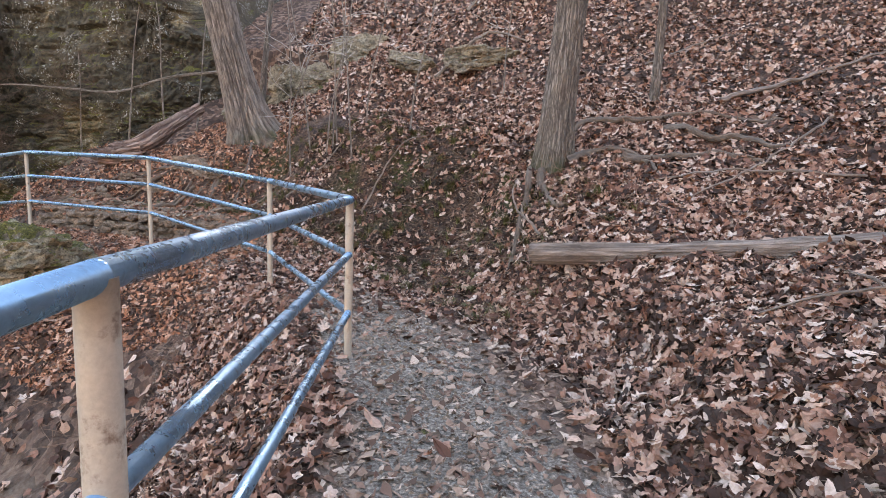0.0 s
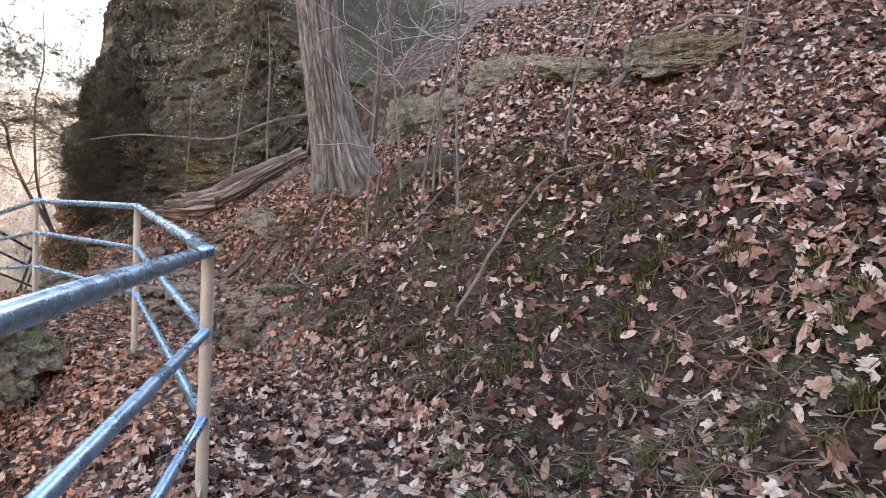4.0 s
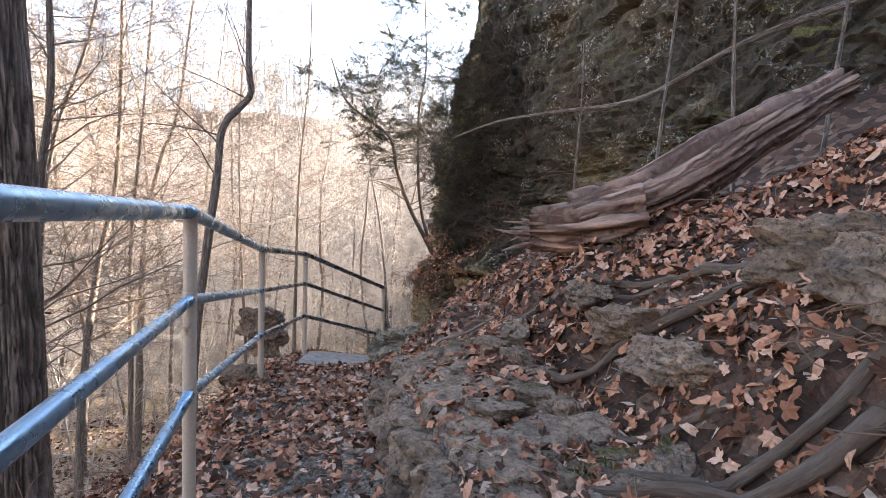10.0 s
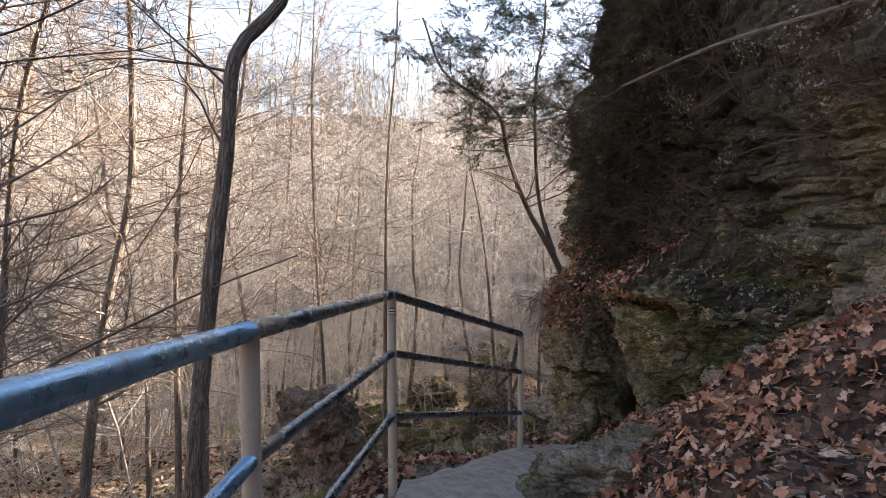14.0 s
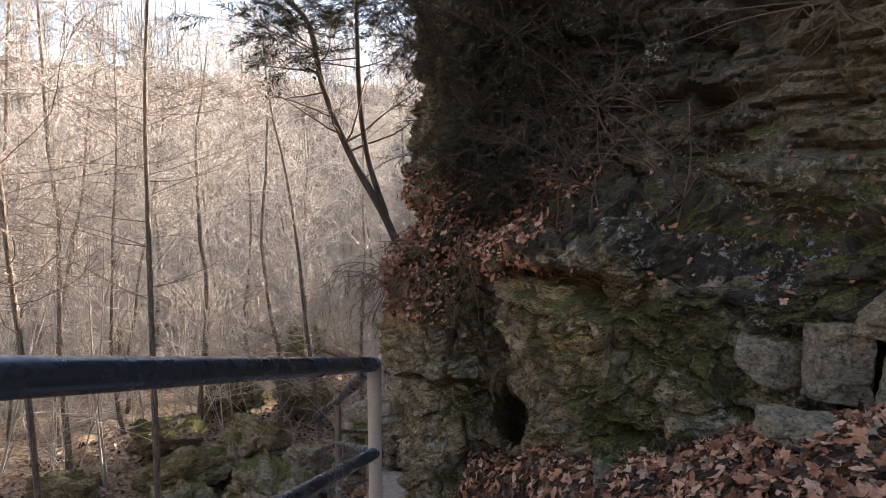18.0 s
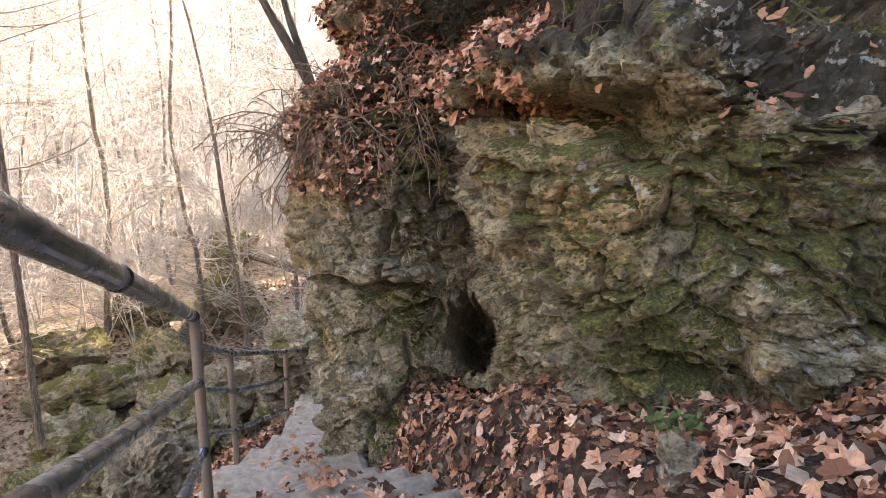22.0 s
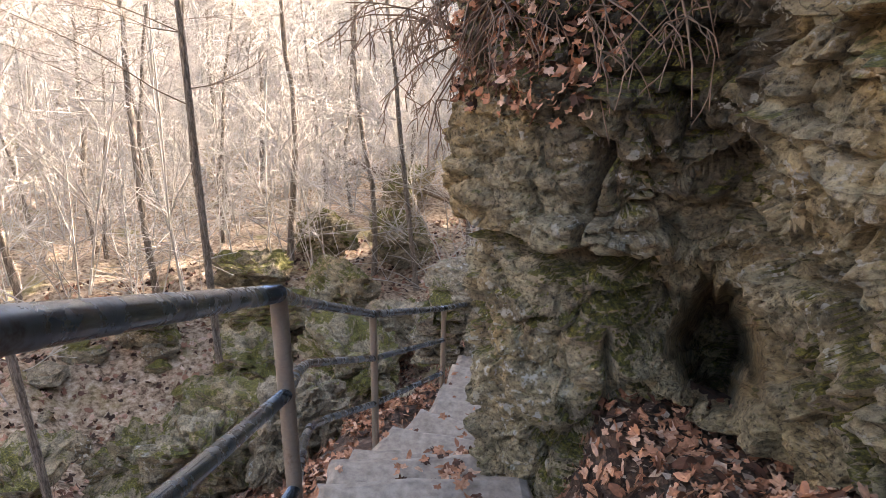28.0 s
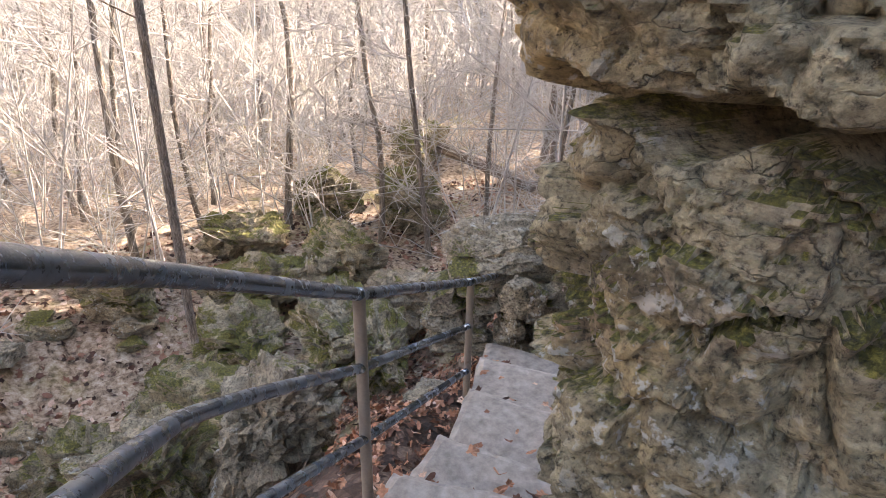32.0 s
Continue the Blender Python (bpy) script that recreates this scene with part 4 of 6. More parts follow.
def trunk_arrays(line, radius, seed, furrow=0.09, sides=56, flare=0.0, flare_h=0.5, freq=9, vfreq=4.0, buttress=0.0):
    """A trunk with furrowed bark and a flare of roots at its foot."""
    line = np.asarray(line, float)
    n = len(line)
    v, f = tube_arrays(line, 1.0, sides, False)
    v = v.reshape(n, sides, 3)
    way = v - line[:, None]
    rad = np.broadcast_to(np.asarray(radius, float), (n,))[:, None]
    ang = np.arange(sides)[None] * 2 * np.pi / sides
    h = np.linalg.norm(line - line[0], axis=1)[:, None]
    hf = np.maximum(h - 0.5, 0) if flare else h
    ca, sa = np.cos(ang), np.sin(ang)
    k = freq / 2
    n1 = np.abs(vnoise(ca * k + 0.5 * vnoise(ca * 3, sa * 3, h * 4, seed), sa * k, h * vfreq * 0.62, seed + 1))
    n2 = np.abs(vnoise(ca * k * 2.3 + 0.6 * n1, sa * k * 2.3, h * vfreq * 1.3, seed + 2))
    crack = np.maximum(smooth(0.26, 0.03, n1), 0.75 * smooth(0.2, 0.0, n2))
    ridge = 0.9 - 1.6 * crack
    lobes = 0.5 + 0.5 * vnoise(ca * 1.6, sa * 1.6, 0, seed + 3) + 0.35 * np.sin(ang * 5 + seed)
    spread_ = 1 + flare * np.exp(-hf / flare_h) * (0.45 + lobes)
    if buttress:
        out = np.maximum(way[..., 0] * math.cos(buttress) + way[..., 1] * math.sin(buttress), 0)
        spread_ = spread_ + 1.5 * out ** 3 * np.exp(-hf / 0.55)
    r = rad * spread_ * (1 + furrow * ridge + 0.05 * vnoise(ca, sa, h * 0.9, seed + 4))
    coords = np.stack([ca * rad + 0 * h, sa * rad + 0 * h, h + 0 * ang], -1).reshape(-1, 3)
    skin = {"bark": coords, "groove": (crack + 0 * ang).ravel()}
    if flare:
        skin["foot"] = (np.exp(-hf / 0.18) * (0 * ang + 1)).ravel()
    return (line[:, None] + way * r[..., None]).reshape(-1, 3), f, skin


def branch(rng, pile, start, way, length, r0, depth, gnarl=0.25, kids=5, droop=0.0, tips=None, fine=3, least=0.003):
    n = (max(4, int(4 + length * 1.2)) if fine > 2 else 3) if depth > 0 else fine
    p, w = np.array(start, float), np.array(way, float)
    line = [p.copy()]
    for i in range(n):
        w = w + np.array([rng.gauss(0, gnarl), rng.gauss(0, gnarl), rng.gauss(0, gnarl * 0.6) - droop + (0.06 if depth > 1 else 0)]) * (0.7 if depth > 1 else 1)
        w /= np.linalg.norm(w)
        p = p + w * length / n
        line.append(p.copy())
    line = np.array(line)
    rad = np.linspace(r0, max(r0 * 0.3, least * 0.8), len(line))
    v, f = tube_arrays(line, rad, 6 if r0 > 0.05 else (4 if r0 > 0.012 else 3), False)
    pile.add(v, f)
    if tips is not None:
        tips.append((line[-1], w))
    if depth <= 0:
        return
    for _ in range(kids):
        t = rng.uniform(0.25, 1.0)
        i = min(len(line) - 2, int(t * (len(line) - 1)))
        q = np.array([rng.gauss(0, 1), rng.gauss(0, 1), rng.gauss(0.15, 0.6)])
        q = q / np.linalg.norm(q) * 0.95 + w * 0.65
        q /= np.linalg.norm(q)
        branch(rng, pile, line[i], q, length * rng.uniform(0.3, 0.55), max(rad[i] * rng.uniform(0.35, 0.6), least), depth - 1, gnarl, max(2, kids - 1), droop, tips, fine, least)


def bare_tree(seed, height, r0, lean=(0, 0), limbs=12, low=0.3, depth=2, kids=4, bark=BARK_GREY, twig=TWIG, gnarl=0.16, name="bare_tree", sink=0.3):
    rng = random.Random(seed)
    tree = new(name)
    n = max(8, int(height * 1.3))
    line = [np.array([0, 0, -sink])]
    w = np.array([lean[0], lean[1], 1.0])
    for i in range(n):
        w = w + np.array([rng.gauss(0, 0.07), rng.gauss(0, 0.07), 0.02])
        w /= np.linalg.norm(w)
        line.append(line[-1] + w * (height + sink) / n)
    line = np.array(line)
    rad = r0 * np.linspace(1, 0.12, len(line)) ** 0.85
    rad[0] *= 1.25
    v, f = tube_arrays(line, rad, 10, False)
    mesh_object("trunk", v, f, bark, tree, layers=bark_layer(line, rad, 10))
    pile = Pile()
    for _ in range(limbs):
        t = rng.uniform(low, 0.98)
        i = min(len(line) - 2, int(t * (len(line) - 1)))
        a = rng.uniform(0, 2 * math.pi)
        q = np.array([math.cos(a), math.sin(a), rng.uniform(0.05, 0.8)])
        q /= np.linalg.norm(q)
        branch(rng, pile, line[i], q, height * rng.uniform(0.14, 0.32) * (1.2 - 0.6 * t), max(0.009, rad[i] * rng.uniform(0.13, 0.24)), depth, gnarl, kids, 0.0, None, 2, 0.006)
    pile.make("crown", twig, tree)
    return tree


def near_tree(label, base, lean, height, r0, seed, bark, flare, limbs=0, furrow=0.09, taper=0.72, freq=9, sides=64, name="tree", buttress=0.0, runs=4.0):
    tree = new(name)
    tree.location = base
    zs = np.concatenate([np.arange(-0.5, 3.2, 0.03), np.arange(3.2, height, 0.15)])
    rng = random.Random(seed)
    line = np.stack([lean[0] * zs + 0.03 * np.sin(zs * 1.1 + seed), lean[1] * zs + 0.03 * np.cos(zs * 0.9 + seed), zs], 1)
    rad = r0 * (1 - (1 - taper) * np.clip(zs / height, 0, 1))
    v, f, skin = trunk_arrays(line, rad, seed, furrow, sides, flare, 0.42, freq, runs, buttress)
    mesh_object("trunk", v, f, bark, tree, layers=skin)
    pile = Pile()
    for _ in range(limbs):
        i = int(len(line) * rng.uniform(0.72, 0.99))
        a = rng.uniform(0, 6.28)
        branch(rng, pile, line[i], (math.cos(a) * 0.9, math.sin(a) * 0.9, rng.uniform(0.2, 0.9)), rng.uniform(1.5, 3.5), r0 * 0.3, 2, 0.2, 4)
    if limbs:
        pile.make("crown", TWIG_DARK, tree)
    return tagged(tree, label, "tree")


near_tree("large deeply furrowed tree leaning on the slope with flared roots", (-3.42, 10.6, 1.5), (-0.32, 0.23), 11, 0.29, 3, BARK, 0.95, 9, 0.08, 0.85, 13, 320, buttress=0.6, runs=1.6)
near_tree("straight grey-brown tree with a mossy foot on the leafy slope", (1.2, 6.25, land1(1.2, 6.2) - 0.03), (0.035, 0.0), 11, 0.165, 5, BARK_GREY, 0.42, 8, 0.035, 0.75, 24, 200)
near_tree("slender young tree standing on the leafy slope", (2.58, 7.35, 1.95), (0.01, 0.02), 8, 0.052, 7, BARK_GREY, 0.5, 6, 0.05, 0.6, 7, 32)
near_tree("slender grey tree behind the big furrowed tree", (-3.85, 12.3, 2.35), (0.1, 0.05), 7, 0.06, 9, BARK_GREY, 0.4, 5, 0.05, 0.6, 7, 32)
near_tree("rough-barked tree on the drop outside the railing", (-8.15, 8.0, land1(-8.15, 8.0)), (-0.05, -0.02), 12, 0.17, 11, BARK, 0.45, 9, 0.1, 0.8, 22, 180)


def line_tree(label, points, r0, r1, bark, twig, limbs, seed, depth=2, reach=(0.6, 1.6), low=0.35, up=0.5, name="tree", kids=4):
    """A thin tree whose trunk follows the given places."""
    tree = new(name)
    tree.location = points[0]
    line = spline(points, 0.12)
    line = line - np.array(points[0])
    rad = np.linspace(r0, r1, len(line))
    v, f = tube_arrays(line, rad * (1 + 0.08 * vnoise(np.arange(len(line)) * 0.7, 0, 0, seed)), 12)
    mesh_object("trunk", v, tri_split(f), bark, tree, layers=bark_layer(line, rad, 12, 2))
    rng = random.Random(seed)
    pile = Pile()
    for _ in range(limbs):
        i = int((len(line) - 1) * rng.uniform(low, 1.0))
        a = rng.uniform(0, 6.28)
        branch(rng, pile, line[i], (math.cos(a), math.sin(a), rng.uniform(0, 2 * up)), rng.uniform(*reach), max(0.005, rad[i] * 0.25), depth, 0.22, kids)
    if limbs:
        pile.make("crown", twig, tree)
    return tagged(tree, label, "tree")


line_tree("thin dark tree with a kinked trunk beside the landing", [(-10.76, 9.7, -1.2), (-10.74, 9.71, -0.25), (-10.67, 9.82, 0.9), (-10.66, 9.93, 1.76), (-10.66, 9.99, 2.34),
          (-10.63, 10.2, 2.62), (-10.57, 10.29, 2.78), (-10.59, 10.26, 3.1), (-10.65, 10.3, 4.2), (-10.5, 10.4, 6.0)], 0.062, 0.02, BARK_GREY, TWIG_DARK, 12, 21, 2, (0.6, 1.5), 0.35)
for k, (x, y, a, b) in enumerate([(-1.66, 8.7, 0.05, 0.02), (-1.3, 8.3, -0.1, 0.05), (-0.5, 8.4, 0.12, 0.08), (-2.3, 8.75, -0.05, 0.1), (-1.6, 8.75, -0.08, 0.1), (-1.75, 8.65, 0.14, -0.03), (-2.05, 9.0, -0.16, 0.05), (-1.2, 8.9, 0.1, 0.1), (-2.6, 9.6, 0.2, 0.0), (0.9, 9.2, 0.02, 0.0), (2.1, 9.5, 0.0, 0.1)]):
    z = land1(x, y)
    line_tree("thin bare sapling growing from the leafy bank", [(x, y, z - 0.1), (x + a * 0.6, y + b * 0.6, z + 0.7), (x + a * 1.9 + 0.05, y + b * 1.9, z + 1.7), (x + a * 3.2, y + b * 3, z + 3.2)],
              0.014, 0.005, BARK_GREY, TWIG, 5, 40 + k, 1, (0.3, 0.9), 0.3, 0.6, "sapling", 3)


SLOPE_TREES = [([(-11.3, 7.9, -3.4), (-11.5, 7.99, -0.96), (-11.92, 8.19, 0.8), (-11.93, 8.32, 1.88), (-11.74, 8.4, 3.02), (-11.6, 8.3, 5.5)], 0.085),
               ([(-13.7, 8.8, -4.2), (-13.94, 8.88, -1.68), (-14.41, 9.14, 0.38), (-14.43, 9.41, 1.83), (-14.04, 9.44, 3.97), (-13.8, 9.4, 6.5)], 0.07),
               ([(-12.7, 8.2, -4.0), (-12.94, 8.26, -1.48), (-13.43, 8.35, 0.66), (-13.4, 8.53, 2.36), (-13.06, 8.93, 3.86), (-12.8, 9.2, 6.0)], 0.05),
               ([(-19.8, 10.6, -5.4), (-19.95, 10.75, 0.16), (-19.96, 10.94, 1.71), (-19.8, 11.18, 2.91), (-19.54, 11.48, 4.0), (-19.3, 11.8, 7.0)], 0.1),
               ([(-14.8, 7.4, -4.4), (-15.0, 7.5, -1.5), (-15.2, 7.6, 1.0), (-15.0, 7.8, 3.2), (-14.7, 7.9, 6.5)], 0.065),
               ([(-16.4, 9.9, -4.8), (-16.5, 9.95, -2.0), (-16.8, 10.0, 0.8), (-16.7, 10.2, 3.4), (-16.3, 10.4, 7.0)], 0.06),
               ([(-17.5, 12.6, -4.9), (-17.6, 12.6, -2.0), (-17.7, 12.5, 0.6), (-17.9, 12.5, 3.4), (-17.8, 12.6, 6.5)], 0.045),
               ([(-12.9, 6.4, -3.8), (-13.1, 6.5, -0.8), (-13.0, 6.6, 1.5), (-12.8, 6.6, 4.5)], 0.055),
               ([(-20.2, 14.9, -5.0), (-20.16, 14.96, 0.29), (-20.09, 15.01, 2.94), (-19.55, 15.02, 5.58), (-19.4, 15.0, 8.0)], 0.06)]
for k, (pts, r) in enumerate(SLOPE_TREES):
    line_tree("bare tree with wide level branches on the valley side", pts, r, r * 0.25, BARK_GREY, TWIG_BROWN, 46, 480 + k, 2, (1.2, 3.2), 0.3, 0.28, "bare_tree", 7)

# evergreen that leans out from behind the cliff
def spray(rng, pile, tip, way, size, count):
    way = np.asarray(way) / (np.linalg.norm(way) + 1e-6)
    side = np.cross(way, (0, 0, 1))
    side /= np.linalg.norm(side) + 1e-6
    for i in range(count):
        t = rng.uniform(0, 1)
        c = tip + way * size * (t - 0.6)
        s = rng.choice((-1, 1))
        d = way * 0.5 + side * s * rng.uniform(0.5, 1.2) + np.array([0, 0, rng.gauss(-0.1, 0.25)])
        d /= np.linalg.norm(d)
        u = np.cross(d, (rng.gauss(0, 0.3), rng.gauss(0, 0.3), 1))
        u /= np.linalg.norm(u)
        ln, wd = size * rng.uniform(0.2, 0.4), size * 0.016
        pile.add([c, c + d * ln * 0.5 + u * wd, c + d * ln, c + d * ln * 0.5 - u * wd], [[0, 1, 2, 3]])


def evergreen(label, stems, radii, limbs, seed, green=24, name="evergreen_tree"):
    rng = random.Random(seed)
    tree = new(name)
    origin = np.array(stems[0][0])
    tree.location = stems[0][0]
    twigs, needles = Pile(), Pile()
    for pts, (ra, rb) in zip(stems, radii):
        line = spline(pts, 0.15) - origin
        rad = np.linspace(ra, rb, len(line))
        v, f = tube_arrays(line, rad, 10, True)
        mesh_object("trunk", v, tri_split(f), BARK_DARK, tree, layers=bark_layer(line, rad, 10, 2))
        for _ in range(limbs):
            t = rng.uniform(0.35, 1)
            i = int((len(line) - 1) * t)
            a = rng.uniform(0, 6.28)
            tips = []
            branch(rng, twigs, line[i], (math.cos(a), math.sin(a), rng.uniform(-0.1, 0.5)), rng.uniform(0.8, 1.8), max(rad[i] * 0.35, 0.01), 2, 0.22, 4, 0.03, tips)
            if t > 0.5:
                for tip, w in tips:
                    if rng.random() < 0.8:
                        spray(rng, needles, tip, w, 0.42, green)
    twigs.make("crown", TWIG_DARK, tree)
    needles.make("needles", NEEDLE, tree, "dark green needle sprays")
    return tagged(tree, label, "tree")


evergreen("leaning dark evergreen growing beside the cliff edge", [
    [(-16.2, 17.6, -0.6), (-16.41, 17.32, 0.41), (-16.82, 16.83, 1.62), (-17.0, 16.48, 2.64), (-17.01, 16.25, 3.51), (-17.23, 15.79, 3.95), (-17.6, 15.2, 4.5), (-17.9, 14.9, 5.6)],
    [(-16.45, 17.28, 0.6), (-16.64, 17.08, 1.49), (-16.68, 16.95, 2.51), (-16.48, 16.78, 4.21), (-16.14, 16.74, 5.33), (-16.0, 16.55, 7.2)]], [(0.075, 0.02), (0.05, 0.012)], 34, 77, 62)

# ---------- wood on the ground ----------


def log_thing(label, points, r0, r1, mat, seed, furrow=0.1, name="fallen_log", sides=64, split=0.0):
    line = spline(points, 0.05)
    rad = np.linspace(r0, r1, len(line)) * (1 + 0.1 * vnoise(np.arange(len(line)) * 0.15, 0, 0, seed))
    if split:
        ends = np.minimum(np.arange(len(line)), np.arange(len(line))[::-1]) / 10
        rad = rad * (0.35 + 0.65 * np.clip(ends, 0, 1))
    v, f, skin = trunk_arrays(line, rad, seed, furrow, sides, 0, 1, 12, 0.9)
    skin = {"bark": np.concatenate([skin["bark"], np.zeros((2, 3))]), "groove": np.concatenate([skin["groove"], [0, 0]])}
    n = len(v)
    v = np.concatenate([v, line[:1], line[-1:]])
    a, b = np.arange(sides), (np.arange(sides) + 1) % sides
    caps = np.concatenate([np.stack([b, a, np.full(sides, n)], 1), np.stack([n - sides + a, n - sides + b, np.full(sides, n + 1)], 1)])
    ob = mesh_object(name, v, np.concatenate([tri_split(f), caps]), mat, layers=skin)
    return tagged(ob, label, "log")


log_thing("straight weathered grey log lying across the leafy slope", [(0.73, 4.54, 0.68), (1.85, 4.12, 0.79), (3.1, 3.66, 0.97), (4.4, 3.2, 1.26)], 0.078, 0.09, DEADWOOD, 101, 0.07)
log_thing("pale pinkish rotten log split open beside the big tree", [(-5.35, 12.8, 2.36), (-5.6, 11.9, 1.9), (-5.85, 11.2, 1.48), (-6.15, 10.9, 1.3)], 0.1, 0.17, ROTTEN, 103, 0.3)
log_end = log_thing("splintered grey end of the rotten log", [(-5.8, 11.1, 1.34), (-6.1, 10.86, 1.28), (-6.36, 10.7, 1.27)], 0.16, 0.1, ROTTEN, 104, 0.45, name="log_end")
srng = random.Random(17)
for k in range(26):
    a = k * 0.9
    rr = srng.uniform(0.02, 0.1)
    p0 = np.array([-6.25 + 0.55 * rr * math.sin(a), 10.75 + 0.83 * rr * math.sin(a), 1.27 + rr * math.cos(a)])
    w = np.array([-0.85, -0.5, srng.gauss(0, 0.12)]) * srng.uniform(0.12, 0.3)
    line = spline([p0, p0 + w * 0.6, p0 + w + np.array([0, 0, srng.gauss(0, 0.03)])], 0.08)
    rad = np.linspace(srng.uniform(0.018, 0.035), 0.004, len(line))
    v, f = tube_arrays(line, rad, 6)
    mesh_object("splinter", v, tri_split(f), DEADWOOD if k % 2 else ROTTEN, log_end, "", True, bark_layer(line, rad, 6, 2))
log_thing("long fallen trunk lying on the far valley floor", [(-31.0, 22.0, land1(-31, 22) + 0.9), (-27.5, 23.2, land1(-27.5, 23.2) + 0.6), (-24.0, 24.4, land1(-24, 24.4) + 0.25)], 0.13, 0.17, DEADWOOD, 105, 0.08)
log_thing("mossy stick embedded in the earth bank", [(-2.05, 8.25, 0.75), (-1.75, 8.32, 1.0), (-1.45, 8.45, 1.2)], 0.045, 0.03, ROOT, 106, 0.15)

BARED = [(-5.35, 10.3, 0.5, 0.28, 0.22), (-4.95, 10.05, 0.48, 0.25, 0.18), (-4.5, 10.3, 0.55, 0.36, 0.3), (-5.7, 10.45, 0.36, 0.24, 0.16), (-4.2, 10.0, 0.5, 0.3, 0.26), (-4.75, 9.7, 0.34, 0.2, 0.12), (-5.4, 9.95, 0.3, 0.2, 0.12), (-3.9, 9.75, 0.4, 0.26, 0.18), (-6.1, 10.3, 0.3, 0.2, 0.12)]
ROOTS = [((1.35, 6.2, 1.1), (1.75, 6.15, 1.15), (2.0, 5.9, 1.05), (2.1, 5.6, 0.95)), ((1.3, 6.3, 1.2), (1.6, 6.9, 1.6), (2.1, 6.9, 1.75), (2.9, 6.7, 1.8), (3.6, 6.2, 1.7)),
         ((1.1, 6.1, 1.0), (0.95, 5.75, 0.95), (1.15, 5.3, 0.75), (1.5, 5.2, 0.75)), ((1.0, 6.15, 1.05), (0.8, 5.8, 0.8), (0.72, 5.3, 0.5), (0.55, 5.0, 0.35)),
         ((2.4, 6.5, 1.5), (3.0, 6.0, 1.45), (3.6, 5.5, 1.5)), ((1.8, 5.9, 1.1), (2.6, 5.7, 1.25), (3.2, 5.3, 1.35)),
         ((-3.6, 10.3, 1.5), (-3.75, 9.8, 1.2), (-3.85, 9.35, 0.85), (-3.7, 8.9, 0.65)), ((-3.9, 10.3, 1.45), (-4.3, 9.9, 1.1), (-4.8, 9.6, 0.75), (-5.3, 9.5, 0.55)),
         ((-4.0, 10.4, 1.45), (-4.6, 10.2, 1.15), (-5.2, 10.05, 0.85), (-5.9, 9.9, 0.6)), ((-3.3, 10.2, 1.5), (-3.2, 9.7, 1.3), (-3.35, 9.2, 0.85), (-3.3, 8.75, 0.55)),
         ((-4.1, 10.6, 1.5), (-4.7, 10.6, 1.3), (-5.4, 10.5, 1.05), (-6.0, 10.3, 0.85)), ((-7.0, 10.9, 0.9), (-7.4, 10.7, 0.55), (-7.9, 10.7, 0.3)),
         ((-9.3, 12.9, 0.3), (-9.5, 12.6, 0.05), (-9.55, 12.3, -0.15)),
         ((-3.5, 10.0, 0), (-4.0, 9.6, 0), (-4.5, 9.3, 0), (-4.7, 9.15, 0)), ((-3.9, 10.1, 0), (-4.6, 9.85, 0), (-5.3, 9.7, 0), (-5.7, 9.6, 0)), ((-4.4, 10.4, 0), (-5.0, 10.3, 0), (-5.8, 10.15, 0), (-6.5, 10.1, 0)),
         ((-3.6, 9.7, 0), (-3.9, 9.3, 0), (-4.1, 9.0, 0)), ((-4.2, 9.8, 0), (-4.9, 9.5, 0), (-5.2, 9.35, 0)), ((-4.8, 10.6, 0), (-5.6, 10.6, 0), (-6.4, 10.45, 0), (-7.0, 10.4, 0))]
for k, pts in enumerate(ROOTS):
    pts = [(x + 0.06 * math.sin(9 * y), y + 0.06 * math.sin(8 * x), land1(x, y) + 0.012 + 0.02 * math.sin(5 * x + 7 * y)) for x, y, z in pts]
    pts[-1] = (pts[-1][0], pts[-1][1], pts[-1][2] - 0.06)
    line = spline(pts, 0.05)
    line[:, 2] = 0.25 * line[:, 2] + 0.75 * (land(line[:, 0], line[:, 1]) + 0.012)
    line[:, 2] += 0.028 if k < 6 else 0.006
    rad = np.linspace(0.05 if k < 6 else 0.03, 0.011, len(line)) * (1 + 0.25 * vnoise(np.arange(len(line)) * 0.25, k, 0, 130))
    v, f = tube_arrays(line, rad, 10)
    tagged(mesh_object("exposed_root", v, tri_split(f), ROOT, layers=bark_layer(line, rad, 10, 2)), "bare brown root creeping over the ground", "root", "roots round the trees")

# ---------- boulders and stones ----------
rock("boulder", 201, (1.3, 1.0, 0.95), (-5.15, 7.15, -0.05), ROCK_MOSSY, "layered grey boulder on the drop below the railing", (0, 6, 30), beds=0.6, level=5)
rock("boulder", 202, (0.55, 0.5, 0.65), (-10.62, 10.55, -0.08), ROCK_GREY, "dark stacked stone block just outside the landing", (4, 0, 20), beds=0.6)
rock("stone", 203, (0.4, 0.34, 0.2), (-8.62, 9.6, -0.05), ROCK_GREY, "flat grey stone at a post's foot", (0, 0, 50))
rng = random.Random(5)
for k, (x, y, a, b, c) in enumerate(BARED):
    rock("bared_rock", 1700 + k, (a, b, c), (x, y, land1(x, y) + c * 0.12), ROCK_GREY, "brown-grey rock bared between roots on the slope", (rng.uniform(-8, 8), rng.uniform(-18, 8), 150 + rng.uniform(-25, 25)), "rocks bared on the slope", 9, 1.0, 4, 0.7, square=0.4)
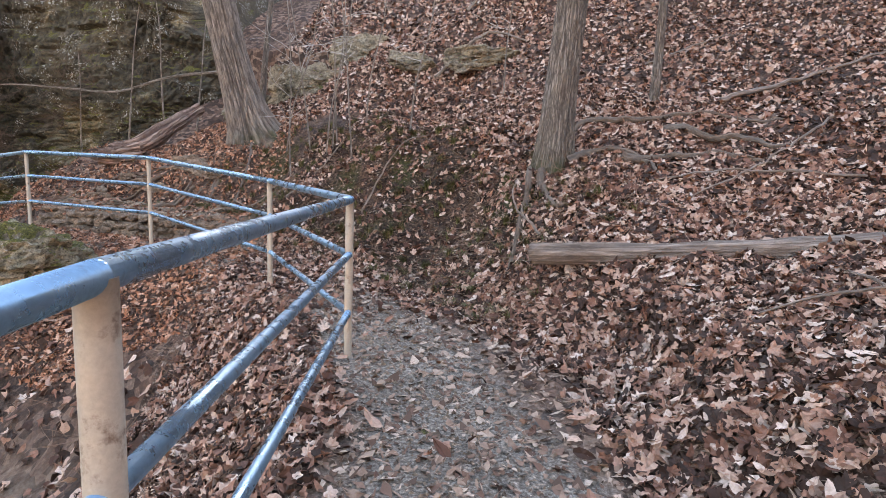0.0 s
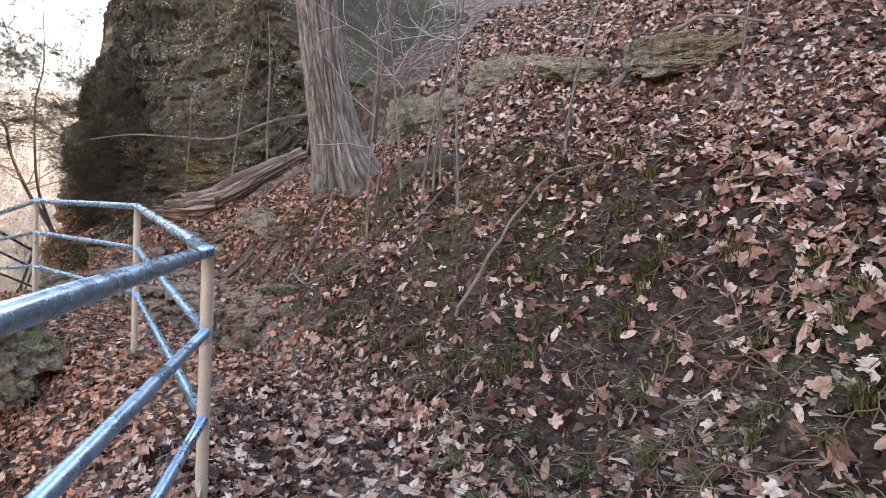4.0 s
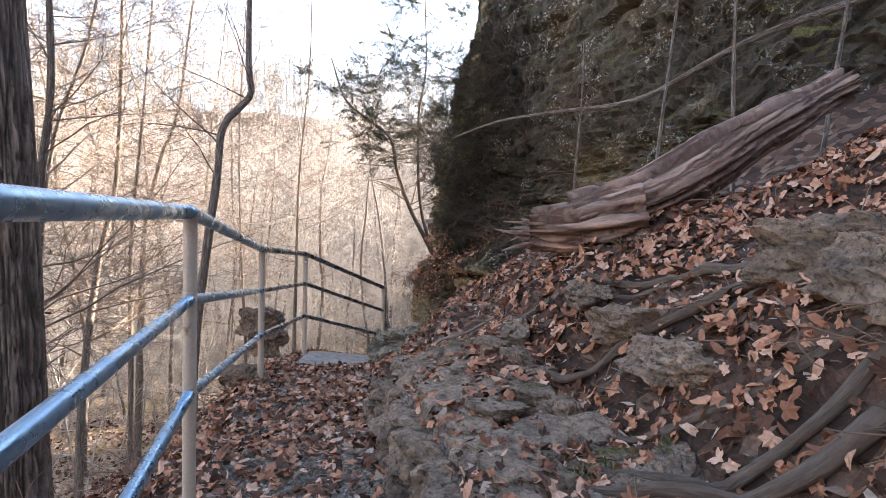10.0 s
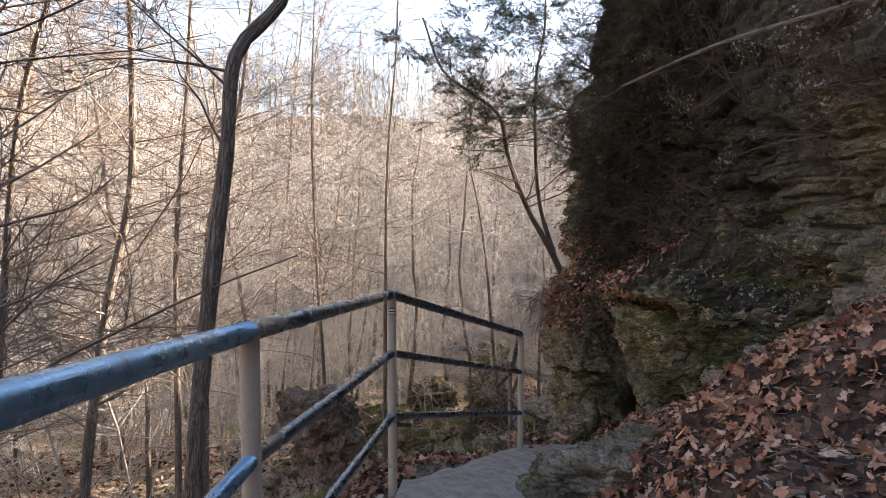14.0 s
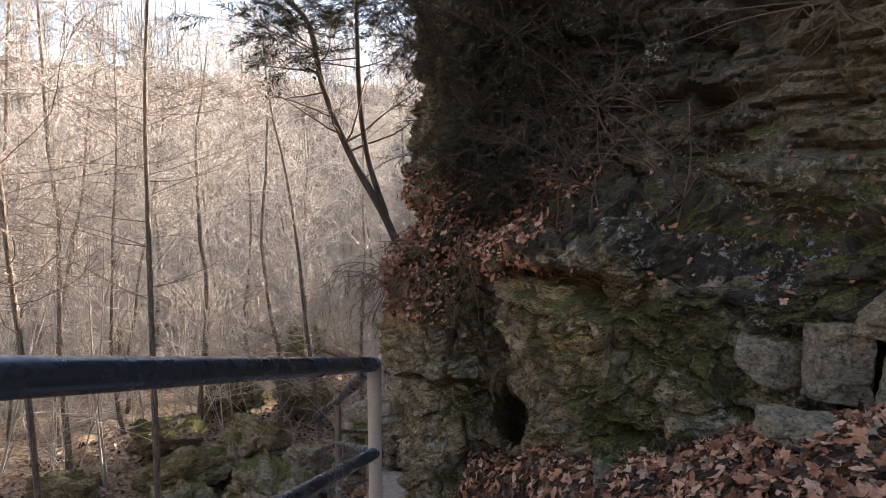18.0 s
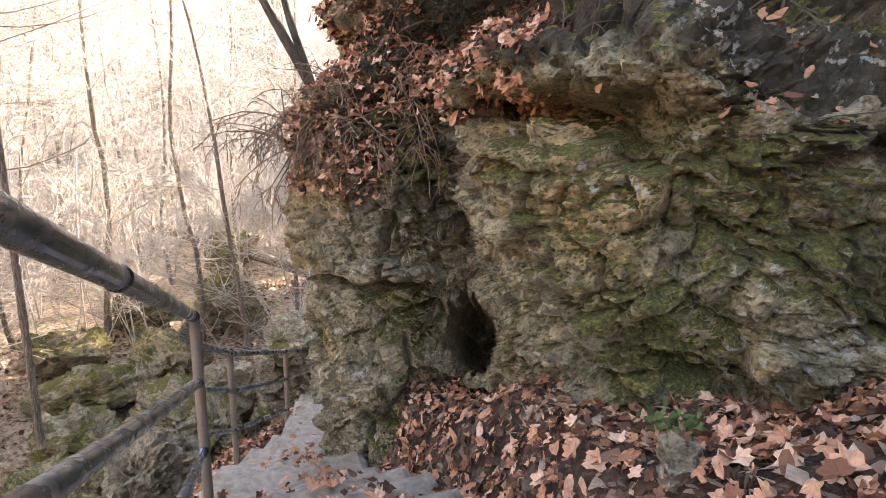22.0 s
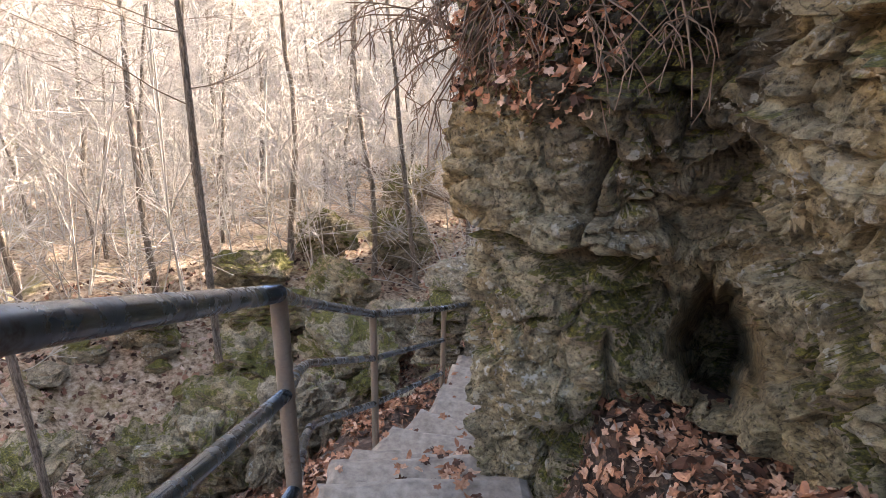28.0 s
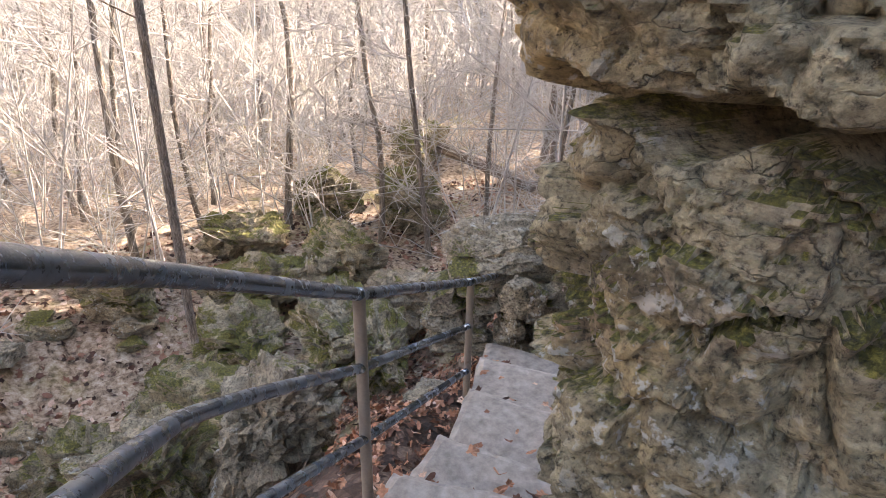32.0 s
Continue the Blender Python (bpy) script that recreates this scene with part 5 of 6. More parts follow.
# stone ledge beside the path: an upright front of stacked stones, flat slabs on top
for k in range(228):
    row = k % 6
    s = 4.93 + 1.6 * (k / 227) + rng.uniform(-0.03, 0.03)
    x0, y0, z0 = (float(np.interp(s, cl_par, cl_line[:, c])) for c in (0, 1, 2))
    i = int(np.argmin(np.abs(cl_par - s)))
    tx, ty = cl_tan[i]
    d = (0.29, 0.31, 0.34, 0.5, 0.7, 0.93)[row] + rng.uniform(-0.04, 0.04) * (1 if row < 3 else 2)
    x, y = x0 + ty * d, y0 - tx * d
    high = float(np.interp(s, np.arange(len(BENCH)), BENCH))
    if row < 3:
        sz = (rng.uniform(0.1, 0.26), rng.uniform(0.14, 0.22), rng.uniform(0.08, 0.13))
        z = z0 + high * (0.12, 0.44, 0.78)[row] + rng.uniform(-0.025, 0.025)
    else:
        sz = (rng.uniform(0.2, 0.46), rng.uniform(0.16, 0.32), rng.uniform(0.07, 0.12))
        z = land1(x, y) - 0.3 * sz[2] + rng.uniform(-0.015, 0.03)
    rock("ledge_stone", 300 + k, sz, (x, y, z), ROCK_GREY, "flat tan-grey stone in the low ledge beside the path", (rng.uniform(-6, 6), rng.uniform(-6, 6), math.degrees(math.atan2(ty, tx)) + rng.uniform(-25, 25)), "stones of the ledge", 12, 0.5, 4 if s < 5.7 else 3, square=0.6)
# loose blocks stacked at the cliff's foot
for k, (x, y, z, a, b, c, t) in enumerate([(-9.95, 14.78, 0.06, 0.32, 0.36, 0.44, 8), (-9.65, 14.72, 0.36, 0.4, 0.4, 0.26, -12), (-9.6, 14.6, 0.0, 0.34, 0.36, 0.42, 5),
                                           (-10.3, 14.9, -0.05, 0.34, 0.3, 0.26, 6), (-9.25, 14.5, 0.24, 0.4, 0.4, 0.4, 20), (-9.25, 14.45, 0.62, 0.44, 0.4, 0.34, 0),
                                           (-8.85, 14.25, 0.75, 0.5, 0.4, 0.5, 9), (-9.9, 13.75, land1(-9.9, 13.75) + 0.05, 0.36, 0.22, 0.13, 15), (-10.85, 13.9, land1(-10.85, 13.9) + 0.04, 0.11, 0.1, 0.16, 40)]):
    rock("fallen_block", 400 + k, (a, b, c), (x, y, z), ROCK_FIELD, "squared grey stone block lying at the cliff's foot", (0, 0, t), "blocks at the cliff", 6, 0.5, 4, square=0.8)
# rocks below the stairs and on the valley floor
ROCKS_BELOW = [(-19.5, 16.75, -4.35, 2.2, 1.6, 1.25, 1), (-18.6, 16.9, -4.2, 1.3, 1.1, 0.9, 1), (-16.95, 15.0, -3.55, 1.3, 1.1, 1.3, 0), (-17.7, 14.2, -3.7, 1.4, 1.2, 1.1, 1),
                                              (-16.2, 13.2, -3.3, 1.2, 1.0, 0.7, 1), (-22.5, 16.4, -4.7, 2.6, 1.5, 0.8, 1), (-19.5, 14.5, -4.6, 1.6, 1.2, 0.9, 1), (-24.0, 20.5, -5.0, 2.4, 1.6, 1.3, 1), (-27.5, 22.6, -5.2, 2.2, 1.6, 1.4, 1), (-14.4, 11.6, -2.4, 1.1, 0.9, 0.8, 1), (-22.3, 17.9, 0, 2.2, 1.6, 1.3, 1), (-24.3, 16.6, 0, 2.0, 1.4, 0.9, 1), (-19.9, 17.9, 0, 1.6, 1.2, 1.0, 0), (-18.8, 14.7, 0, 1.7, 1.3, 0.9, 1), (-18.3, 13.5, 0, 1.4, 1.1, 0.8, 1), (-21.0, 15.6, 0, 1.8, 1.3, 0.9, 1), (-25.5, 19.0, 0, 2.2, 1.4, 1.2, 1), (-23.2, 14.2, 0, 1.8, 1.3, 0.8, 1), (-15.2, 12.3, -2.9, 1.0, 0.8, 0.7, 0), (-18.5, 12.3, -4.4, 1.5, 1.0, 0.6, 1)]
for k, (x, y, z, a, b, c, m) in enumerate(ROCKS_BELOW):
    rock("boulder", 508 + k, (a * 0.9, b * 0.9, c * 1.1), (x, y, land1(x, y) + c * 0.27 + 0.3), (ROCK_FIELD, ROCK_MOSSY)[m], ("grey flat-bedded rock lying below the stairs", "moss-covered boulder on the valley floor")[m], (rng.uniform(-12, 12), rng.uniform(-12, 12), rng.uniform(0, 180)), "boulders", 13, 1.3, 5 if k < 8 else 4, 0.55)
# dry-laid wall at the foot of the stairs, under one broad flat slab
for row in range(5):
    u = -0.75 + rng.uniform(0, 0.12)
    while u < 0.7:
        w, h = rng.uniform(0.2, 0.46), 0.15 + rng.uniform(-0.02, 0.03)
        x, y = -16.35 + (u + w / 2) * 0.55 + rng.uniform(-0.05, 0.05), 17.02 + (u + w / 2) * 0.83
        rock("wall_stone", 1500 + row * 20 + int(u * 10), (w * 0.98, rng.uniform(0.3, 0.45), h), (x, y, -3.62 + row * 0.15), ROCK_FIELD, "grey flat stone in the dry-laid wall below the stairs", (rng.uniform(-5, 5), rng.uniform(-5, 5), 56 + rng.uniform(-14, 14)), "stones of the dry wall", 8, 0.8, 3, 0.3, square=0.6)
        u += w
rock("capping_slab", 1601, (1.25, 0.95, 0.42), (-16.62, 17.32, -2.74), ROCK_FIELD, "broad layered grey slab lying on the dry wall", (3, -4, 62), "", 9, 1.0, 5, 0.8, square=0.5)
rock("stone", 1602, (0.36, 0.3, 0.38), (-16.02, 17.0, -2.98), ROCK_FIELD, "upright grey stone leaning under the capping slab", (8, 5, 30), "", 9, 0.8, 4, square=0.4)

# loose rocks between the boulders below the stairs
for k in range(26):
    x, y = rng.uniform(-24, -16.4), rng.uniform(11.5, 18.5)
    if float(beside_path(np.array([x]), np.array([y]))[0][0]) > -1.35:
        continue
    a = rng.uniform(0.25, 0.75)
    rock("boulder", 560 + k, (a, a * rng.uniform(0.6, 0.95), a * rng.uniform(0.45, 0.8)), (x, y, land1(x, y) + a * 0.08), (ROCK_FIELD, ROCK_MOSSY)[k % 2], ("grey broken rock among leaves below the stairs", "moss-covered broken rock among leaves below the stairs")[k % 2],
         (rng.uniform(-14, 14), rng.uniform(-14, 14), rng.uniform(0, 180)), "boulders", 11, 1.0, 3, 0.4)

# ---------- leaves ----------
half = [(0, 1.0), (17, 0.64), (36, 0.86), (52, 0.8), (70, 0.54), (100, 0.7), (130, 0.46), (176, 0.16)]
outline = [(math.sin(radians(a)) * r, math.cos(radians(a)) * r) for a, r in half] + [(-math.sin(radians(a)) * r, math.cos(radians(a)) * r) for a, r in half[:0:-1]]
LEAF_A = np.array([(0, 0)] + outline) * 0.5
oval = [(0, 1.0), (20, 0.72), (45, 0.46), (90, 0.36), (135, 0.5), (170, 0.85)]
LEAF_B = np.array([(0, 0)] + [(math.sin(radians(a)) * r, math.cos(radians(a)) * r) for a, r in oval] + [(-math.sin(radians(a)) * r, math.cos(radians(a)) * r) for a, r in oval[::-1]]) * 0.5


LEAF_C = np.array([(0, 0)] + [(math.sin(radians(a)) * r, math.cos(radians(a)) * r) for a, r in ((0, 1.0), (28, 0.6), (60, 0.85), (110, 0.55), (180, 0.4), (250, 0.55), (300, 0.85), (332, 0.6))]) * 0.5


def leaves(name, pts, normals, sizes, mat, label, seed, tilt=0.52, shape_b=0.3, curl=0.5, lift=0.02, category="leaves", small=False):
    g = np.random.default_rng(seed)
    n = len(pts)
    nor = normals + g.normal(0, tilt, (n, 3))
    nor /= np.linalg.norm(nor, axis=1)[:, None]
    a = np.cross(nor, g.normal(0, 1, (n, 3)))
    a /= np.linalg.norm(a, axis=1)[:, None]
    b = np.cross(nor, a)
    vs, fs, base = [], [], 0
    pick = g.random(n) < shape_b
    for tpl, sel in ((LEAF_C if small else LEAF_A, ~pick), (LEAF_B, pick)):
        m = int(sel.sum())
        if not m:
            continue
        k = len(tpl)
        s = sizes[sel][:, None]
        u, w = tpl[None, :, 0] * s * g.uniform(0.75, 1.1, (m, 1)), tpl[None, :, 1] * s
        c1, c2, c3 = (g.normal(0.25, curl, (m, 1)) / s, g.normal(0.1, curl, (m, 1)) / s, g.normal(0, curl, (m, 1)) / s)
        h = 1.6 * c1 * u * u + 1.2 * c2 * w * w + 1.2 * c3 * u * w + g.normal(0, 0.03, (m, k)) * s
        up = lift + g.random((m, 1)) * lift
        v = pts[sel][:, None] + a[sel][:, None] * u[..., None] + b[sel][:, None] * w[..., None] + nor[sel][:, None] * (h + up)[..., None]
        i = np.arange(1, k)
        tri = np.stack([np.zeros(k - 1, int), i, np.where(i + 1 < k, i + 1, 1)], 1)
        fs.append((tri[None] + (np.arange(m) * k)[:, None, None] + base).reshape(-1, 3))
        vs.append(v.reshape(-1, 3))
        base += m * k
    ob = mesh_object(name, np.concatenate(vs), np.concatenate(fs), mat, soft=False)
    return tagged(ob, label, category, kind="stuff")


def land_normals(x, y):
    e = 0.06
    dx, dy = (land(x + e, y) - land(x - e, y)) / (2 * e), (land(x, y + e) - land(x, y - e)) / (2 * e)
    n = np.stack([-dx, -dy, np.ones_like(dx)], 1)
    return n / np.linalg.norm(n, axis=1)[:, None]


def scatter_land(name, box, per_m2, keep, size, mat, label, seed, **more):
    g = np.random.default_rng(seed)
    n = int((box[1] - box[0]) * (box[3] - box[2]) * per_m2)
    x, y = g.uniform(box[0], box[1], n), g.uniform(box[2], box[3], n)
    d, s = beside_path(x, y)
    ok = g.random(n) < keep(x, y, d, s)
    x, y = x[ok], y[ok]
    pts = np.stack([x, y, land(x, y)], 1)
    sizes = g.uniform(*size, len(x)) * g.choice([0.7, 1.0, 1.0, 1.2], len(x))
    return leaves(name, pts, land_normals(x, y), sizes, mat, label, seed, **more)


def litter_keep(x, y, d, s):
    """How thickly leaves lie: thick on the slope, thin on the trodden path and the bare bank."""
    k = np.ones_like(d)
    patch = 0.5 + 0.5 * vnoise(x * 1.3, y * 1.3, 0, 70)
    k = k * (0.5 + 0.75 * patch + 0.4 * smooth(5.0, 5.3, s) * smooth(6.6, 6.2, s) * smooth(0.9, 1.3, d))
    bare = smooth(3.2, 3.8, s) * smooth(5.35, 4.9, s) * smooth(0.6, 0.8, d) * smooth(2.0 + 1.1 * smooth(3.8, 4.3, s), 1.5 + 0.9 * smooth(3.8, 4.3, s), d)
    k = k * (1 - 0.8 * bare * smooth(-0.5, 0.1, vnoise(x * 1.7, y * 1.7, 0, 75)))
    earth = smooth(6.2, 6.6, s) * smooth(9.0, 8.4, s) * smooth(0.9, 1.2, d) * smooth(4.0, 3.0, d)
    k = k * (1 - 0.7 * earth * smooth(-0.2, 0.25, vnoise(x * 0.9, y * 0.9, 0, 74)))
    rooty = smooth(5.0, 5.4, s) * smooth(6.7, 6.3, s) * smooth(0.95, 1.15, d) * smooth(2.6, 2.0, d)
    k = k * (1 - 0.72 * rooty * smooth(-0.35, 0.1, vnoise(x * 1.9, y * 1.9, 0, 80)))
    trod = smooth(0.7, 0.3, np.abs(d)) * smooth(9, 8, s)
    open_path = smooth(1.0, 0.6, np.abs(d - 0.12) + 0.25 * vnoise(x * 2.2, y * 2.2, 0, 71)) * smooth(3.9, 3.2, s)
    k = k * (1 - (0.93 - 0.75 * smooth(3.5, 4.8, s)) * trod) * (1 - 0.95 * open_path)
    k = np.where((s > 7.9) & (s < 13.4) & (np.abs(d + 0.1) < 0.5), 0.1, k)
    ledge = smooth(4.6, 4.9, s) * smooth(6.6, 6.1, s) * smooth(0.2, 0.28, d) * smooth(1.1, 0.85, d)
    k = k * (1 - 0.35 * ledge)
    k = k * (1 - 0.6 * np.exp(-(((x - 2.2) / 1.3) ** 2 + ((y - 6.0) / 0.7) ** 2) ** 2) * smooth(-0.3, 0.2, vnoise(x * 2, y * 2, 0, 79)))
    wall = np.interp(x, [-13.3, -13.05, -12.6, -11.95, -11.15, -10.1, -9.4, -8.5, -7.6, -6.6], [14.82, 15.2, 15.6, 15.15, 14.55, 14.85, 14.65, 14.2, 14.0, 14.6])
    k = np.where((x > -13.9) & (x < -6.6) & (y > wall + 0.1), 0, k)
    for quad in (LANDING, LANDING_FAR, RAMP):
        k = np.where(over_slab(x, y, quad, 0.02)[0], 0, k)
    return np.clip(k, 0, 1)


scatter_land("leaf_litter", (-2.4, 3.6, 0.4, 9.2), 1750, lambda x, y, d, s: litter_keep(x, y, d, s) * (d < 4.2) * (d > -2.6), (0.06, 0.122), LEAF, "thick brown and tan fallen leaves on the slope", 900)
scatter_land("leaf_litter", (-13.5, -2.4, 5.5, 15.9), 900, lambda x, y, d, s: litter_keep(x, y, d, s) * (d < 3.2) * (d > -2.2), (0.05, 0.1), LEAF_RED, "russet fallen leaves along the path", 901)
scatter_land("leaf_litter", (-4, 7, 3, 13), 640, lambda x, y, d, s: litter_keep(x, y, d, s) * (d > 2.5), (0.07, 0.135), LEAF, "fallen leaves covering the upper slope", 902, shape_b=0.1, small=True)
scatter_land("leaf_litter", (-4, 10, 13, 21), 230, lambda x, y, d, s: litter_keep(x, y, d, s), (0.11, 0.19), LEAF, "fallen leaves at the top of the slope", 908, shape_b=0.1, small=True)
scatter_land("leaf_litter", (-26, -2, 3, 24), 60, lambda x, y, d, s: litter_keep(x, y, d, s) * (d < -1.5), (0.12, 0.2), LEAF, "fallen leaves on the valley side", 903, shape_b=0.1, small=True)
scatter_land("leaf_litter", (-20, -12.3, 11, 19), 520, lambda x, y, d, s: np.where((d < -0.75) & (d > -4.5), 0.3 + 0.7 * smooth(-0.2, 0.3, vnoise(x * 1.5, y * 1.5, 0, 78)), 0), (0.07, 0.125), LEAF_RED, "russet leaves among the rocks below the stairs", 904)
scatter_land("leaf_litter", (-17, -13.7, 15.0, 18.8), 300, lambda x, y, d, s: np.where(d > -0.9, 0.8, 0), (0.06, 0.115), LEAF_RED, "russet leaves at the foot of the stairs", 906)
# crumbled leaf fragments and twig bits between the leaves


def fragments(name, box, per_m2, keep, label, seed):
    g = np.random.default_rng(seed)
    n = int((box[1] - box[0]) * (box[3] - box[2]) * per_m2)
    x, y = g.uniform(box[0], box[1], n), g.uniform(box[2], box[3], n)
    d, s = beside_path(x, y)
    ok = keep(x, y, d, s)
    x, y = x[ok], y[ok]
    n = len(x)
    p = np.stack([x, y, land(x, y) + 0.006], 1)
    a = g.uniform(0, 2 * np.pi, n)
    size = g.gamma(2.2, 0.008, n) + 0.006
    thin = np.where(g.random(n) < 0.35, 0.12, 0.65)
    u = np.stack([np.cos(a), np.sin(a), g.normal(0, 0.35, n)], 1) * size[:, None]
    w = np.stack([-np.sin(a), np.cos(a), g.normal(0, 0.35, n)], 1) * (size * thin)[:, None]
    k1, k2 = g.uniform(0.3, 1, (2, n, 1))
    v = np.stack([p - u, p - w * k1 + u * 0.2, p + u * k2, p + w], 1).reshape(-1, 3)
    ob = mesh_object(name, v, np.arange(n * 4).reshape(-1, 4), LEAF_BIT, soft=False)
    return tagged(ob, label, "leaves", kind="stuff")


fragments("leaf_crumbs", (-2.6, 3.6, 0.3, 9.4), 2600, lambda x, y, d, s: (d < 3.0) & (d > -1.8) & (np.random.default_rng(3).random(len(d)) > 0.6 * smooth(1.0, 0.6, np.abs(d - 0.12)) * smooth(4.2, 3.4, s)), "crumbled leaf bits on the path and slope", 920)
fragments("leaf_crumbs", (-13.3, -2.6, 5.5, 15.8), 1100, lambda x, y, d, s: (d < 2.2) & (d > -1.2) & (litter_keep(x, y, d, s) > 0), "crumbled leaf bits along the narrow path", 921)
# leaves blown onto the steps and against the rock
g = np.random.default_rng(19)
spots = []
for k in range(1, len(NOSING)):
    for _ in range(60):
        u = 1 - abs(g.normal(0, 0.25)) if g.random() < 0.7 else g.random()
        w = abs(g.normal(0, 0.3)) if g.random() < 0.7 else g.random()
        line = nosing[k - 1] * (1 - w) + nosing[k] * w
        spots.append((line[0] * (1 - u) + line[2] * u, line[1] * (1 - u) + line[3] * u, nosing[k][4] + 0.012))
for _ in range(60):
    u, w = g.random(2)
    spots.append((-11.15 * (1 - w) - 12.45 * w + u * 0.5, 12.42 * (1 - w) + 13.3 * w + u * 0.5, -0.78 - 0.4 * w + 0.012))
spots = np.array(spots)
leaves("step_leaves", spots, np.tile([[0, 0, 1.0]], (len(spots), 1)), g.uniform(0.05, 0.12, len(spots)), LEAF_RED, "russet leaves blown onto the concrete steps", 907, 0.25)
# drift of leaves on the cliff's ledge
pp = cliff_points
vec_u, vec_v = np.gradient(pp, axis=0), np.gradient(pp, axis=1)
cn = np.cross(vec_u, vec_v)
area = np.linalg.norm(cn, axis=-1)
cn = cn / (area[..., None] + 1e-9)
cn = np.where((cn[..., 1:2] > 0.2), -cn, cn)
flat = (np.abs(cn[..., 2]) > np.where(pp[..., 0] < -12.2, 0.28, 0.5)) & (pp[..., 2] > np.where(pp[..., 0] < -13.0, -0.25, 0.25)) & (pp[..., 2] < 1.2) & (pp[..., 0] > -14.2) & (pp[..., 0] < -8)
ii = np.argwhere(flat)
g = np.random.default_rng(7)
wgt = area[flat] * np.where(pp[flat][:, 0] < -11.8, 1.0, 0.05)
sel = ii[g.choice(len(ii), 5200, p=wgt / wgt.sum())]
lp = pp[sel[:, 0], sel[:, 1]] + g.normal(0, 0.015, (len(sel), 3))
leaves("ledge_leaves", lp, np.tile([[-0.2, -0.6, 0.75]], (len(lp), 1)), g.uniform(0.05, 0.095, len(lp)), LEAF_RED, "drift of russet dead leaves on the rock ledge", 905, 0.5)


LEAFY = [[(-11.15, 7.35, -2.2), (-11.3, 7.45, 0.0), (-11.35, 7.5, 1.8), (-11.3, 7.7, 3.4)], [(-12.0, 8.2, -2.2), (-12.2, 8.0, 0.6), (-12.3, 7.8, 2.3), (-12.5, 7.4, 3.8)]]
# young trees with clinging brown leaves on the drop
for k, pts in enumerate(LEAFY):
    t = line_tree("young tree with brown leaves still clinging", pts, 0.035, 0.008, BARK_DARK, TWIG_DARK, 16, 60 + k, 2, (0.7, 1.8), 0.3, 0.25, "beech_sapling", 4)
    g = np.random.default_rng(50 + k)
    crown = [c for c in t.children if c.name.startswith("crown")][0]
    co = np.empty(len(crown.data.vertices) * 3, np.float32)
    crown.data.vertices.foreach_get("co", co)
    co = co.reshape(-1, 3)
    tips = co[g.choice(len(co), 70)] + np.array(pts[0])
    ob = leaves("clinging_leaves", tips - np.array(pts[0]), g.normal(0, 1, (70, 3)), g.uniform(0.05, 0.1, 70), LEAF_RED, "", 950 + k, 0.5, 1.0)
    ob.parent = t
    for key in ("category", "kind"):
        if key in ob:
            del ob[key]
    ob["label"] = "curled brown clinging leaves"

# ---------- growth on the cliff ----------


def shrub(label, spots, reach, seed, green, name="shrub", twig=TWIG_DARK, size=0.22, hang=0.05, kids=5, thick=0.012):
    """Bushy growth rooted in the rock at several spots, with or without needles."""
    rng = random.Random(seed)
    ob = new(name)
    ob.location = spots[0]
    o = np.array(spots[0])
    for p in spots:
        twigs, needles = Pile(), Pile()
        for _ in range(12 if green else 7):
            w = np.array([rng.gauss(-0.1, 0.5), -abs(rng.gauss(0.5, 0.35)), rng.gauss(0.2, 0.6)])
            tips = []
            branch(rng, twigs, np.array(p) - o, w / np.linalg.norm(w), rng.uniform(*reach), thick, 2, 0.26, kids, hang, tips)
            for tip, way in tips:
                if rng.random() < green:
                    spray(rng, needles, tip, way, size, 16)
        stem = twigs.make("stem", twig, ob, "tangled bare stems")
        if needles.n:
            needles.make("foliage", NEEDLE, stem, "dark green foliage")
    return tagged(ob, label, "shrub")


def cliff_spot(x, z):
    """The place on the cliff's face at this x and height."""
    q = np.argmin((cliff_points[..., 0] - x) ** 2 + (cliff_points[..., 2] - z) ** 2 + 0.02 * cliff_points[..., 1])
    return tuple(float(c) for c in cliff_points.reshape(-1, 3)[q])


shrub("dark evergreen bush clinging to the upper cliff", [cliff_spot(x, z) for x, z in ((-13.0, 1.7), (-12.7, 2.3), (-12.4, 1.6), (-12.9, 3.0), (-12.3, 2.8), (-13.3, 2.3), (-12.0, 2.2), (-12.6, 1.1), (-13.1, 1.2))], (0.4, 0.9), 801, 0.95)
shrub("dark evergreen bush hanging over the cliff's top corner", [cliff_spot(x, z) for x, z in ((-13.6, 3.6), (-13.2, 4.3), (-12.6, 4.2), (-13.9, 3.0), (-12.2, 3.6), (-11.6, 3.2), (-11.9, 4.4))], (0.5, 1.1), 802, 0.95)
shrub("tangle of bare brown vine stems on the cliff ledge", [cliff_spot(x, z) for x, z in ((-12.1, 1.2), (-11.7, 1.0), (-11.3, 1.3), (-11.9, 1.7), (-12.5, 1.0), (-11.0, 0.9))], (0.5, 1.1), 803, 0.0, "vine", TWIG_DARK, 0.2, 0.12, 4, 0.01)
shrub("dry hanging roots over the overhanging block", [cliff_spot(x, z) for x, z in ((-13.8, 0.2), (-13.5, 0.25), (-13.2, 0.3), (-12.9, 0.35), (-13.9, 0.0))], (0.3, 0.7), 804, 0.0, "vine", ROOT_TWIG, 0.2, 0.3, 4, 0.007)
shrub("dry vine stems hanging on the cliff's corner", [cliff_spot(x, z) for x, z in ((-10.2, 2.2), (-9.6, 2.6), (-9.9, 3.2), (-11.2, 2.9), (-8.9, 3.0))], (0.5, 1.2), 805, 0.0, "vine", TWIG_DARK, 0.2, 0.1, 4, 0.01)
